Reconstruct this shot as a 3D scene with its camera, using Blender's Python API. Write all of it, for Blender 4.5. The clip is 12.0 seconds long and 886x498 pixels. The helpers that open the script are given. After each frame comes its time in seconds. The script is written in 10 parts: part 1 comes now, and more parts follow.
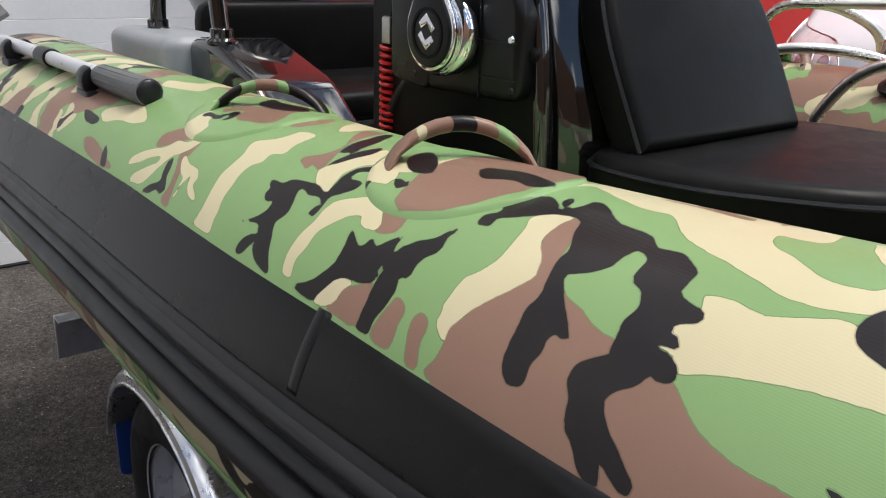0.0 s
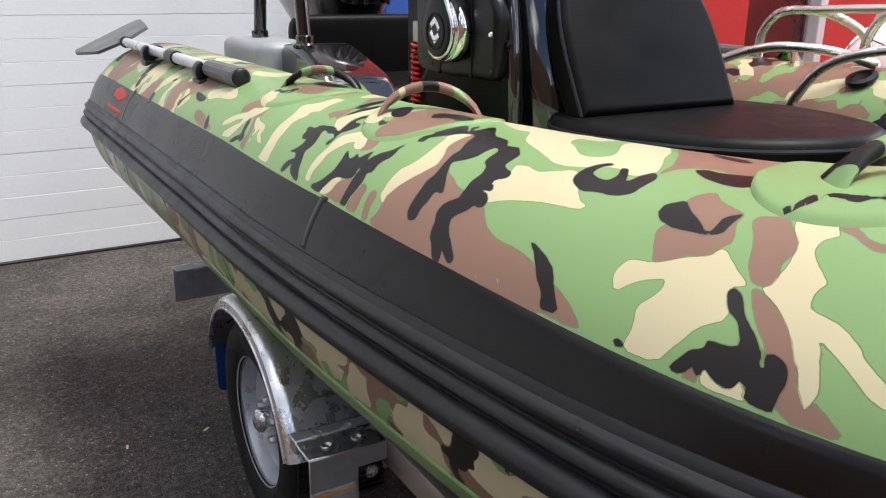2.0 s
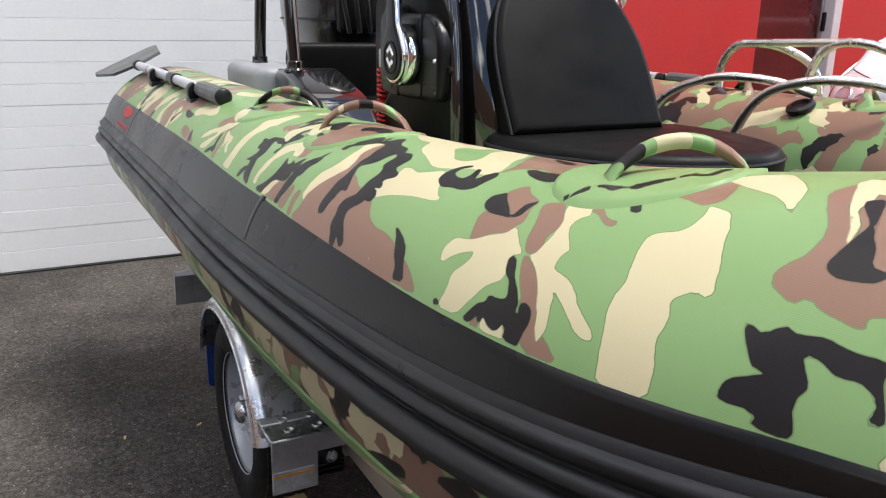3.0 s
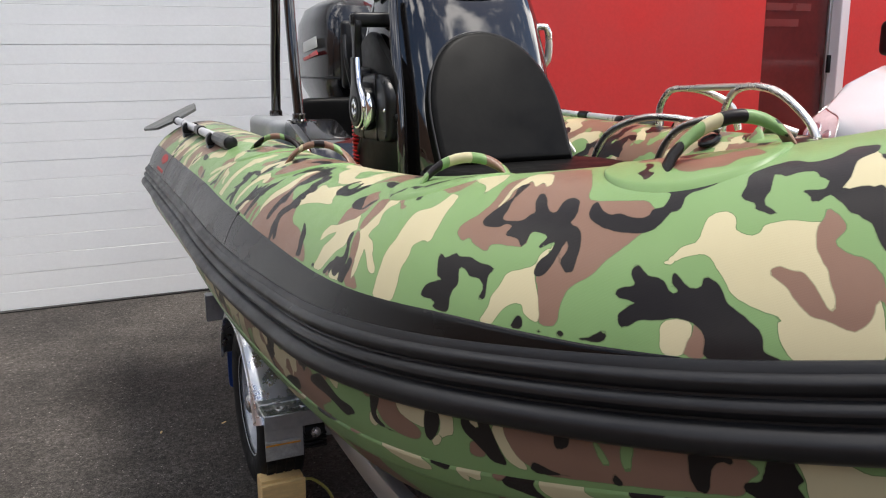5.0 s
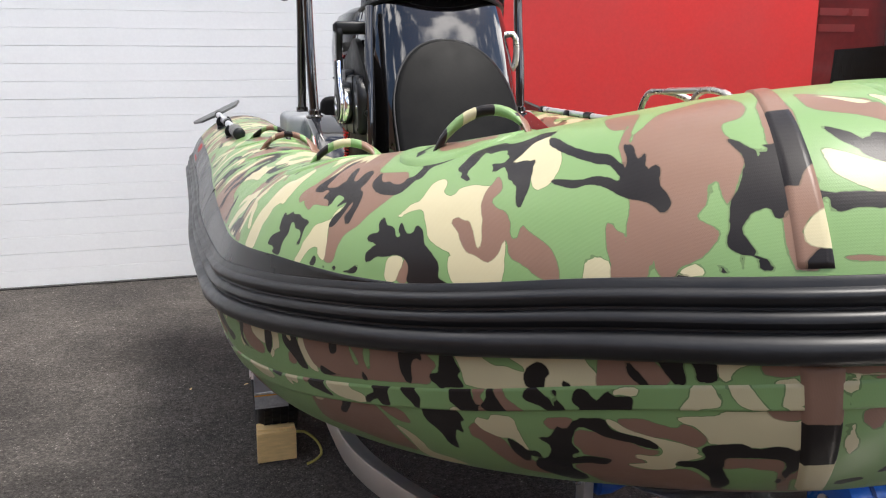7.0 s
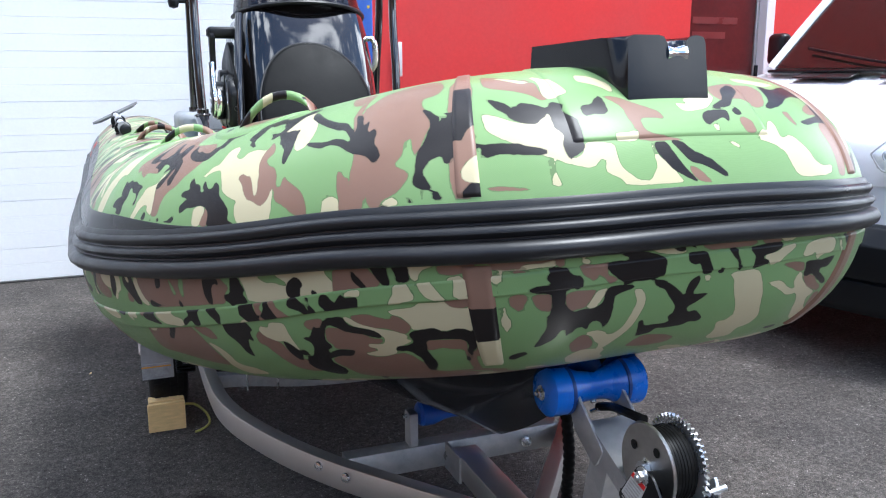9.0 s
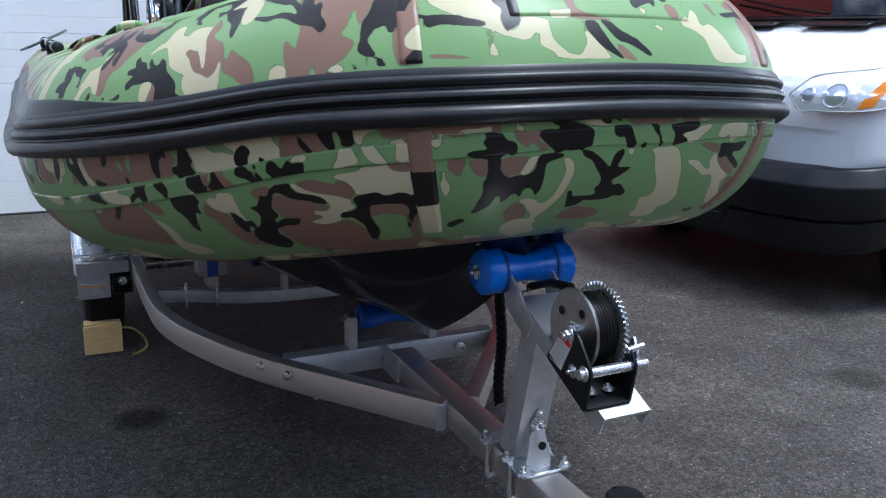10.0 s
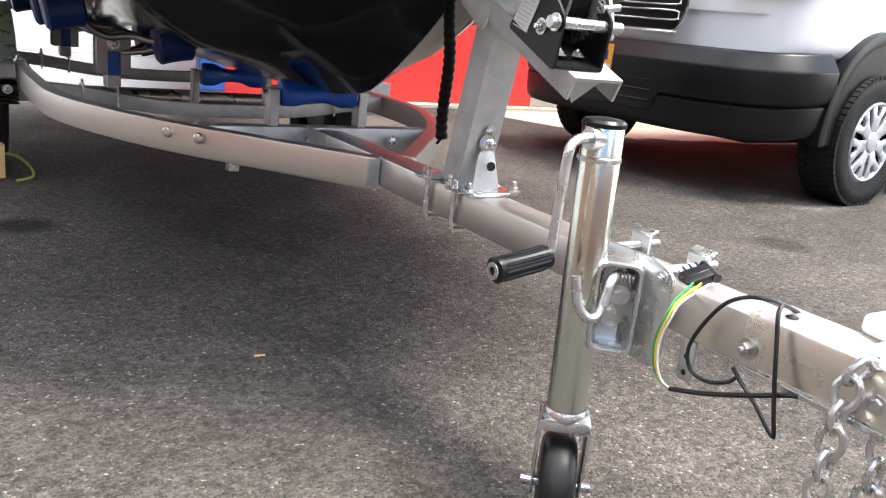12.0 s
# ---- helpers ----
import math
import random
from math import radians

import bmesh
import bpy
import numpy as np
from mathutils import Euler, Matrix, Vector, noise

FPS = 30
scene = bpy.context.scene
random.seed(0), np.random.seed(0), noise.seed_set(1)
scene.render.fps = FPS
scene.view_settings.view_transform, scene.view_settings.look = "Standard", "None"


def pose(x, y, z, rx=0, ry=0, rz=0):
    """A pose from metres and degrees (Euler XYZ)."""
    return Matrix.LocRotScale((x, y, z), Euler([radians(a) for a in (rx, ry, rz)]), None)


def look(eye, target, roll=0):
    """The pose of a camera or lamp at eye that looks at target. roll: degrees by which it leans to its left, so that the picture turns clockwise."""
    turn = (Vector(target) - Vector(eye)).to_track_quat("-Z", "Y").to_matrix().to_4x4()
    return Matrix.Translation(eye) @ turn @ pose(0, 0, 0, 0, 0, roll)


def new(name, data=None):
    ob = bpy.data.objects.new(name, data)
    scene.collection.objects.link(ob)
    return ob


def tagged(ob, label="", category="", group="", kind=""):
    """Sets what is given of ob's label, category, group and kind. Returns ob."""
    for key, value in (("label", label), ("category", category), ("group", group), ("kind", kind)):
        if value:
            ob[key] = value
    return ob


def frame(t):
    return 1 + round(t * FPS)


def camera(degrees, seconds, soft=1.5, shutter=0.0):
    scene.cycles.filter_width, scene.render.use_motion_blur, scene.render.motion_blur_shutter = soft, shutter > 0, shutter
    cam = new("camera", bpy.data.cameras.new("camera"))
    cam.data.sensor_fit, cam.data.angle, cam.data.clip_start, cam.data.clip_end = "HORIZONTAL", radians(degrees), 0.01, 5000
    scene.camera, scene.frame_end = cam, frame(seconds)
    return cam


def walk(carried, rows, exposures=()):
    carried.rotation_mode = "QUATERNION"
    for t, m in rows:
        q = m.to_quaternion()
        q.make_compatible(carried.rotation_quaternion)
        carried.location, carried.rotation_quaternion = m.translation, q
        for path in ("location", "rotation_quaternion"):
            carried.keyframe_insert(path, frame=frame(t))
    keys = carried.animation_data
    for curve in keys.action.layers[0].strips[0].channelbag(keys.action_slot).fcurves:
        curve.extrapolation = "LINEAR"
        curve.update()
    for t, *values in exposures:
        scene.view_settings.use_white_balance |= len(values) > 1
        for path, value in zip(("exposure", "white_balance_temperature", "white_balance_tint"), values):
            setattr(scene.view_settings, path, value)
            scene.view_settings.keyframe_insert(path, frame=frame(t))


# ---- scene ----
cam = camera(57.0, 12.0, soft=1.15)
PATH = [
    (0, (-1.249, 0.846, 1.372), (-0.068, 2.321, 0.714), 1.70),
    (0.5, (-1.247, 0.728, 1.360), (-0.296, 2.362, 0.711), 1.70),
    (1, (-1.243, 0.644, 1.362), (-0.338, 2.303, 0.707), 1.30),
    (1.5, (-1.304, 0.509, 1.363), (-0.372, 2.157, 0.719), 1.60),
    (2, (-1.337, 0.381, 1.368), (-0.373, 2.020, 0.749), 0.60),
    (2.5, (-1.318, 0.263, 1.382), (-0.363, 1.921, 0.803), 0.50),
    (2.7, (-1.291, 0.208, 1.374), (-0.360, 1.884, 0.806), 0.90),
    (4.3, (-1.238, -0.195, 1.379), (-0.418, 1.559, 0.880), -0.00),
    (4.5, (-1.238, -0.266, 1.385), (-0.426, 1.497, 0.902), -0.10),
    (5, (-1.211, -0.401, 1.397), (-0.437, 1.390, 0.956), -0.60),
    (5.5, (-1.128, -0.483, 1.398), (-0.433, 1.341, 0.961), -0.60),
    (6, (-1.023, -0.617, 1.397), (-0.445, 1.249, 0.963), -0.30),
    (6.5, (-0.969, -0.724, 1.400), (-0.444, 1.158, 0.972), -0.40),
    (7, (-0.946, -0.825, 1.399), (-0.392, 1.047, 0.963), -0.10),
    (7.2, (-0.939, -0.879, 1.397), (-0.378, 0.989, 0.959), -0.20),
    (8.8, (-0.833, -1.191, 1.387), (-0.139, 0.639, 0.974), -0.30),
    (9, (-0.817, -1.230, 1.374), (-0.112, 0.594, 0.955), -0.20),
    (9.5, (-0.830, -1.321, 1.327), (-0.083, 0.479, 0.874), -0.10),
    (10, (-0.866, -1.325, 1.245), (-0.023, 0.417, 0.741), 1.40),
    (10.5, (-0.895, -1.328, 1.104), (0.031, 0.370, 0.594), 2.80),
    (11, (-0.870, -1.309, 0.889), (0.105, 0.361, 0.381), 4.00),
    (11.5, (-0.861, -1.294, 0.716), (0.163, 0.337, 0.178), 5.00),
    (12, (-0.884, -1.272, 0.711), (0.158, 0.345, 0.166), 6.00),
]
# seconds, stops, white balance in kelvin and tint
EXPOSURE = [(0, .45, 6350, 10), (.5, .74, 6350, 10), (1, .82, 6350, 10), (2.5, .82, 6350, 10), (4.5, .62, 6450, 10), (5.5, .63, 6450, 11), (6, .8, 6450, 11), (6.5, .9, 6450, 11), (7, .94, 6400, 11), (9, 1.28, 5550, 8), (9.5, .98, 5350, 6), (10, .7, 5250, 7), (10.5, .85, 6400, 10), (11, 2.05, 6450, 8), (11.5, 2.0, 6450, 8), (12, 1.92, 6450, 8)]
walk(cam, [(t, look(eye, target, roll)) for t, eye, target, roll in PATH], EXPOSURE)

# ---- light: a bright sky with broken cloud, the sun veiled ----
SUN = Vector((.30, -.22, .93)).normalized()
world = bpy.data.worlds.new("sky")
scene.world = world
world.use_nodes = True
wn = world.node_tree
sky = wn.nodes.new("ShaderNodeTexSky")
sky.sky_type = "NISHITA"
sky.sun_disc = False
sky.sun_elevation, sky.sun_rotation = math.asin(SUN.z), math.atan2(SUN.x, SUN.y)
way = wn.nodes.new("ShaderNodeTexCoord")
puffs = wn.nodes.new("ShaderNodeTexNoise")
puffs.inputs["Scale"].default_value, puffs.inputs["Detail"].default_value, puffs.inputs["Roughness"].default_value = 3.6, 8.0, .55
cover = wn.nodes.new("ShaderNodeValToRGB")
cover.color_ramp.elements[0].position, cover.color_ramp.elements[1].position = .51, .6
cloud = wn.nodes.new("ShaderNodeMix")
cloud.data_type = "RGBA"
cloud.inputs[7].default_value = (27.0, 26.0, 25.0, 1)
wn.links.new(way.outputs["Generated"], puffs.inputs["Vector"])
wn.links.new(puffs.outputs["Fac"], cover.inputs[0])
wn.links.new(cover.outputs[0], cloud.inputs[0])
wn.links.new(sky.outputs[0], cloud.inputs[6])
wn.links.new(cloud.outputs[2], wn.nodes["Background"].inputs[0])
wn.nodes["Background"].inputs[1].default_value = 0.10
sun = new("sun", bpy.data.lights.new("sun", "SUN"))
sun.data.energy, sun.data.angle, sun.data.color = 2.4, radians(22), (1.0, 0.95, 0.87)
sun.matrix_world = look(tuple(SUN * 20), (0, 0, 0))

# ---- helpers of this scene ----
def part(name, bm, material, parent=None, label="", smooth=True):
    me = bpy.data.meshes.new(name)
    bm.normal_update()
    bm.to_mesh(me)
    bm.free()
    if smooth:
        me.polygons.foreach_set("use_smooth", [True] * len(me.polygons))
        me.set_sharp_from_angle(angle=radians(38))
    ob = new(name, me)
    if material:
        me.materials.append(material)
    if parent:
        ob.parent = parent
    if label:
        ob["label"] = label
    return ob


def thing(name, label, category, group="", at=(0, 0, 0), kind=""):
    ob = new(name)
    ob.empty_display_size = 0.1
    ob.location = at
    return tagged(ob, label, category, group, kind)


def box(x0, x1, y0, y1, z0, z1, bevel=0.0, seg=2, bm=None):
    own = bmesh.new()
    bmesh.ops.create_cube(own, size=1)
    for v in own.verts:
        v.co = Vector((x0 + (v.co.x + .5) * (x1 - x0), y0 + (v.co.y + .5) * (y1 - y0), z0 + (v.co.z + .5) * (z1 - z0)))
    if bevel:
        bmesh.ops.bevel(own, geom=own.edges[:], offset=bevel, segments=seg, affect="EDGES", profile=0.5)
    return merged(own, bm)


def merged(own, bm):
    if bm is None:
        return own
    me = bpy.data.meshes.new("tmp")
    own.to_mesh(me)
    own.free()
    bm.from_mesh(me)
    bpy.data.meshes.remove(me)
    return bm


def moved(bm, m):
    bmesh.ops.transform(bm, matrix=m, verts=bm.verts[:])
    return bm


def ring_loft(rings, closed_ring=True, caps=True, bm=None, loop=False):
    """Faces between rings of equally many points."""
    own = bm if bm is not None else bmesh.new()
    vs = [[own.verts.new(p) for p in r] for r in rings]
    n = len(vs[0])
    pairs = list(zip(vs, vs[1:])) + ([(vs[-1], vs[0])] if loop else [])
    for a, b in pairs:
        for i in range(n if closed_ring else n - 1):
            j = (i + 1) % n
            own.faces.new((a[i], a[j], b[j], b[i]))
    if caps and closed_ring and not loop:
        own.faces.new(vs[0][::-1])
        own.faces.new(vs[-1])
    return own


def smooth_path(pts, step=0.02):
    """A Catmull-Rom curve through the points, at even steps; points of any dimension."""
    P = [np.array(p, float) for p in pts]
    P = [2 * P[0] - P[1]] + P + [2 * P[-1] - P[-2]]
    dense = []
    for i in range(1, len(P) - 2):
        a, b, c, d = P[i - 1:i + 3]
        for t in np.linspace(0, 1, 40, endpoint=False):
            dense.append(0.5 * (2 * b + (c - a) * t + (2 * a - 5 * b + 4 * c - d) * t * t + (3 * b - a - 3 * c + d) * t ** 3))
    dense.append(P[-2])
    dense = np.array(dense)
    s = np.concatenate([[0], np.cumsum(np.linalg.norm(np.diff(dense[:, :3], axis=0), axis=1))])
    q = np.linspace(0, s[-1], max(2, int(round(s[-1] / step)) + 1))
    return np.array([np.interp(q, s, dense[:, k]) for k in range(dense.shape[1])]).T


def frames_along(path, up=(0, 0, 1)):
    """Tangent, side and up at each point of a path."""
    t = np.gradient(path[:, :3], axis=0)
    t /= np.linalg.norm(t, axis=1)[:, None]
    out = []
    u = np.array(up, float)
    for k in t:
        side = np.cross(k, u)
        if np.linalg.norm(side) < 1e-4:
            side = np.cross(k, (1, 0, 0))
        side /= np.linalg.norm(side)
        out.append((k, side, np.cross(side, k)))
    return out


def pipe(pts, r, n=12, step=0.02, bm=None, up=(0.01, 0.02, 1), caps=True, smooth=True):
    """A round bar along points; r one radius, or one for each point."""
    rs = r if isinstance(r, (list, tuple)) else [r] * len(pts)
    P = [(*p, q) for p, q in zip(pts, rs)]
    path = smooth_path(P, step) if smooth else np.array(P, float)
    fr = frames_along(path, up)
    # turn the frame along with the path, so that the bar does not twist
    side = fr[0][1]
    rings = []
    for p, (t, _, _) in zip(path, fr):
        side = side - t * np.dot(side, t)
        side /= np.linalg.norm(side)
        u = np.cross(side, t)
        rings.append([tuple(p[:3] + p[3] * (math.cos(a) * side + math.sin(a) * u)) for a in np.linspace(0, 2 * math.pi, n, endpoint=False)])
    own = ring_loft(rings, caps=caps)
    bmesh.ops.recalc_face_normals(own, faces=own.faces[:])
    return merged(own, bm)


def lathe(profile, n=32, axis="Z", bm=None, caps=True):
    """A turned body: profile of (radius, height)."""
    rings = []
    for r, h in profile:
        ring = []
        for a in np.linspace(0, 2 * math.pi, n, endpoint=False):
            c, s = r * math.cos(a), r * math.sin(a)
            ring.append((c, s, h) if axis == "Z" else (h, c, s) if axis == "X" else (s, h, c))
        rings.append(ring)
    own = ring_loft(rings, caps=caps)
    bmesh.ops.recalc_face_normals(own, faces=own.faces[:])
    return merged(own, bm)


def slab(outline, z0, z1, bevel=0.0, seg=2, bm=None, axis="Z"):
    """A plate cut to an outline of (a, b) points; axis: the way of its thickness."""
    own = bmesh.new()
    def P(a, b, h):
        return (a, b, h) if axis == "Z" else (h, a, b) if axis == "X" else (a, h, b)
    lo = [own.verts.new(P(a, b, z0)) for a, b in outline]
    hi = [own.verts.new(P(a, b, z1)) for a, b in outline]
    n = len(outline)
    own.faces.new(lo[::-1]), own.faces.new(hi)
    for i in range(n):
        own.faces.new((lo[i], lo[(i + 1) % n], hi[(i + 1) % n], hi[i]))
    bmesh.ops.recalc_face_normals(own, faces=own.faces[:])
    if bevel:
        ed = [e for e in own.edges if (e.verts[0] in lo) == (e.verts[1] in lo)]
        bmesh.ops.bevel(own, geom=ed, offset=bevel, segments=seg, affect="EDGES", profile=0.5)
    return merged(own, bm)


def rounded(pts, r, n=5):
    """An outline with rounded corners."""
    out = []
    m = len(pts)
    for i in range(m):
        a, b, c = (np.array(pts[(i + k) % m], float) for k in (-1, 0, 1))
        u, v = a - b, c - b
        ru = min(r, 0.45 * np.linalg.norm(u), 0.45 * np.linalg.norm(v))
        p, q = b + u / np.linalg.norm(u) * ru, b + v / np.linalg.norm(v) * ru
        for t in np.linspace(0, 1, n):
            out.append(tuple((1 - t) ** 2 * p + 2 * t * (1 - t) * b + t * t * q))
    return out


def mat(name, color, rough=0.5, metal=0.0, coat=0.0, spec=0.5):
    m = bpy.data.materials.new(name)
    m.use_nodes = True
    b = m.node_tree.nodes["Principled BSDF"]
    b.inputs["Base Color"].default_value = (*color, 1)
    b.inputs["Roughness"].default_value = rough
    b.inputs["Metallic"].default_value = metal
    b.inputs["Coat Weight"].default_value = coat
    b.inputs["Specular IOR Level"].default_value = spec
    return m


def node(m, kind, **kw):
    n = m.node_tree.nodes.new(kind)
    for k, v in kw.items():
        if k in n.inputs:
            n.inputs[k].default_value = v
    return n

# ---- materials ----
def bump(m, height, strength=0.2, distance=0.002):
    b = node(m, "ShaderNodeBump", Strength=strength, Distance=distance)
    m.node_tree.links.new(height, b.inputs["Height"])
    m.node_tree.links.new(b.outputs[0], m.node_tree.nodes["Principled BSDF"].inputs["Normal"])
    return b


def coords(m, scale=(1, 1, 1), kind="Object"):
    tc = node(m, "ShaderNodeTexCoord")
    mp = node(m, "ShaderNodeMapping")
    mp.inputs["Scale"].default_value = scale
    m.node_tree.links.new(tc.outputs[kind], mp.inputs[0])
    return mp.outputs[0]


def noise_of(m, vec, scale, detail=4.0, rough=0.6, dist=0.0):
    n = node(m, "ShaderNodeTexNoise", Scale=scale, Detail=detail, Roughness=rough, Distortion=dist)
    m.node_tree.links.new(vec, n.inputs["Vector"])
    return n.outputs["Fac"]


def ramp(m, fac, stops):
    r = node(m, "ShaderNodeValToRGB")
    e = r.color_ramp.elements
    while len(e) < len(stops):
        e.new(0.5)
    for k, (p, c) in zip(e, stops):
        k.position = p
        k.color = (*(c if isinstance(c, tuple) else (c, c, c)), 1)
    m.node_tree.links.new(fac, r.inputs[0])
    return r.outputs[0]


def mixed(m, fac, a, b, blend="MIX"):
    x = m.node_tree.nodes.new("ShaderNodeMix")
    x.data_type, x.blend_type = "RGBA", blend
    for sock, v in ((x.inputs[0], fac), (x.inputs[6], a), (x.inputs[7], b)):
        if isinstance(v, bpy.types.NodeSocket):
            m.node_tree.links.new(v, sock)
        elif isinstance(v, tuple):
            sock.default_value = (*v, 1)
        else:
            sock.default_value = v
    return x.outputs[2]


def math_of(m, op, a, b=0.0):
    x = m.node_tree.nodes.new("ShaderNodeMath")
    x.operation = op
    for sock, v in ((x.inputs[0], a), (x.inputs[1], b)):
        if isinstance(v, bpy.types.NodeSocket):
            m.node_tree.links.new(v, sock)
        else:
            sock.default_value = v
    return x.outputs[0]


def into(m, socket, name="Base Color"):
    m.node_tree.links.new(socket, m.node_tree.nodes["Principled BSDF"].inputs[name])


def worn(name, color, rough, metal=0.0, spread=0.25, scale=8.0, grain=120.0, bump_by=0.15, coat=0.0, streak=(1, 1, 1), spec=0.5):
    """A surface with blotches at one scale, grain at another, uneven gloss and a fine relief."""
    m = mat(name, color, rough, metal, coat, spec)
    v = coords(m, streak)
    big, fine = noise_of(m, v, scale, 5), noise_of(m, v, grain, 3)
    dark, light = tuple(c * (1 - spread) for c in color), tuple(min(1, c * (1 + spread)) for c in color)
    c1 = ramp(m, big, [(0.3, dark), (0.7, light)])
    into(m, mixed(m, 0.35, c1, ramp(m, fine, [(0.3, dark), (0.7, light)])))
    into(m, ramp(m, big, [(0.25, max(0.03, rough * 0.75)), (0.75, min(1, rough * 1.3))]), "Roughness")
    if bump_by:
        bump(m, fine, bump_by, 0.001)
    return m


def asphalt_mat():
    m = mat("asphalt", (.06, .06, .06), .85, spec=.08)
    v = coords(m)
    stones = node(m, "ShaderNodeTexVoronoi", Scale=200.0)
    m.node_tree.links.new(v, stones.inputs["Vector"])
    sp = node(m, "ShaderNodeSeparateColor")
    m.node_tree.links.new(stones.outputs["Color"], sp.inputs[0])
    grit = ramp(m, sp.outputs[0], [(0.0, (.058, .054, .051)), (0.5, (.092, .0855, .08)), (0.93, (.125, .117, .109)), (0.985, (.155, .145, .135)), (1.0, (.33, .31, .285))])
    big = noise_of(m, v, 0.9, 6, 0.6, 0.4)
    mid = noise_of(m, v, 6.0, 6, 0.7)
    shade = ramp(m, big, [(0.3, (.62, .605, .61)), (0.52, (.91, .885, .855)), (0.7, (1.25, 1.2, 1.15))])
    c = mixed(m, 1.0, grit, shade, "MULTIPLY")
    c = mixed(m, 1.0, c, ramp(m, mid, [(0.3, .7), (0.7, 1.22)]), "MULTIPLY")
    c = mixed(m, 1.0, c, ramp(m, noise_of(m, v, 42.0, 4, 0.75), [(0.34, .64), (0.66, 1.4)]), "MULTIPLY")
    # oil stains and a worn pale patch, with ragged edges; blotches at x < -1 also paint in the boat's shade
    rag = math_of(m, "MULTIPLY", math_of(m, "SUBTRACT", noise_of(m, v, 16.0, 5, 0.7), 0.5), 0.22)
    for (x, y), r, tone in (((-.68, 1.32), .09, .3), ((1.88, .62), .12, .55), ((-.2, -.3), .12, .7), ((.75, -.1), .16, .78), ((-1.6, 1.9), .25, .7), ((-2.1, 2.7), .6, .8), ((-1.5, 1.0), .34, .85), ((-1.2, 3.3), .3, .82), ((2.75, 1.25), .3, 1.6), ((2.2, 1.45), .2, 1.35)):
        d = m.node_tree.nodes.new("ShaderNodeVectorMath")
        d.operation = "DISTANCE"
        d.inputs[1].default_value = (x, y, 0)
        m.node_tree.links.new(v, d.inputs[0])
        near = ramp(m, math_of(m, "ADD", math_of(m, "DIVIDE", d.outputs["Value"], r * 2), rag), [(0.3, tone), (0.6, 1.0)] if tone < 1 else [(0.25, 1.0), (0.55, 1 / tone)])
        c = mixed(m, 1.0, c, near, "MULTIPLY")
        if tone > 1:
            c = mixed(m, 1.0, c, (tone,) * 3, "MULTIPLY")
    into(m, c)
    into(m, ramp(m, mid, [(0.3, .72), (0.7, .95)]), "Roughness")
    relief = math_of(m, "ADD", math_of(m, "MULTIPLY", stones.outputs["Distance"], -1.2), math_of(m, "MULTIPLY", noise_of(m, v, 60.0, 3), 0.8))
    bump(m, relief, 0.8, 0.006)
    return m


def camo_mat():
    """Four-colour print on coated fabric: the three printed colours lie where their fields are above nought."""
    m = mat("camo_fabric", (.13, .3, .08), .42, 0, 0.09, 0.2)
    m.node_tree.nodes["Principled BSDF"].inputs["Coat Roughness"].default_value = .2
    v = coords(m)
    wob = math_of(m, "MULTIPLY", math_of(m, "SUBTRACT", noise_of(m, v, 55.0, 2), 0.5), 0.0035)
    col = mixed(m, noise_of(m, v, 5.0, 3), (.18, .295, .115), (.205, .325, .132))
    def layer(base, name, a, b):
        at = m.node_tree.nodes.new("ShaderNodeAttribute")
        at.attribute_name = name
        f = math_of(m, "ADD", at.outputs["Fac"], wob)
        edge = math_of(m, "LESS_THAN", math_of(m, "ABSOLUTE", f), 0.0009)
        base = mixed(m, math_of(m, "MULTIPLY", edge, 0.42), base, (.05, .05, .025))
        return mixed(m, math_of(m, "GREATER_THAN", f, 0.0), base, mixed(m, noise_of(m, v, 9.0, 3), a, b))
    col = layer(col, "cream", (.5, .445, .275), (.545, .485, .305))
    col = layer(col, "brown", (.205, .118, .082), (.24, .142, .1))
    col = layer(col, "black", (.0095, .0072, .0068), (.0145, .0112, .0105))
    into(m, col)
    # woven backing that shows through the coating
    w1 = node(m, "ShaderNodeTexWave", Scale=250.0, Distortion=0.3)
    w2 = node(m, "ShaderNodeTexWave", Scale=250.0, Distortion=0.3)
    w2.bands_direction = "Y"
    w1.bands_direction = "Z"
    for w in (w1, w2):
        m.node_tree.links.new(v, w.inputs["Vector"])
    weave = math_of(m, "MULTIPLY", w1.outputs["Fac"], w2.outputs["Fac"])
    bump(m, weave, 0.18, 0.0004)
    into(m, ramp(m, noise_of(m, v, 14.0, 4), [(0.3, .3), (0.7, .4)]), "Roughness")
    return m


def galvanised(name="galvanised_steel", tone=.5, rough=.32, scale=60.0):
    m = mat(name, (tone,) * 3, rough, .9)
    v = coords(m)
    vo = node(m, "ShaderNodeTexVoronoi", Scale=scale)
    m.node_tree.links.new(v, vo.inputs["Vector"])
    sp = node(m, "ShaderNodeSeparateColor")
    m.node_tree.links.new(vo.outputs["Color"], sp.inputs[0])
    c = ramp(m, sp.outputs[0], [(0, (tone * .95, tone * .955, tone * .96)), (1, (min(1, tone * 1.05),) * 3)])
    into(m, mixed(m, 1.0, c, ramp(m, noise_of(m, v, 6.0, 5), [(0.3, .86), (0.7, 1.06)]), "MULTIPLY"))
    into(m, ramp(m, noise_of(m, v, 25.0, 4), [(0.3, rough * .8), (0.7, rough * 1.5)]), "Roughness")
    bump(m, noise_of(m, v, 90.0, 3), 0.12, 0.001)
    return m


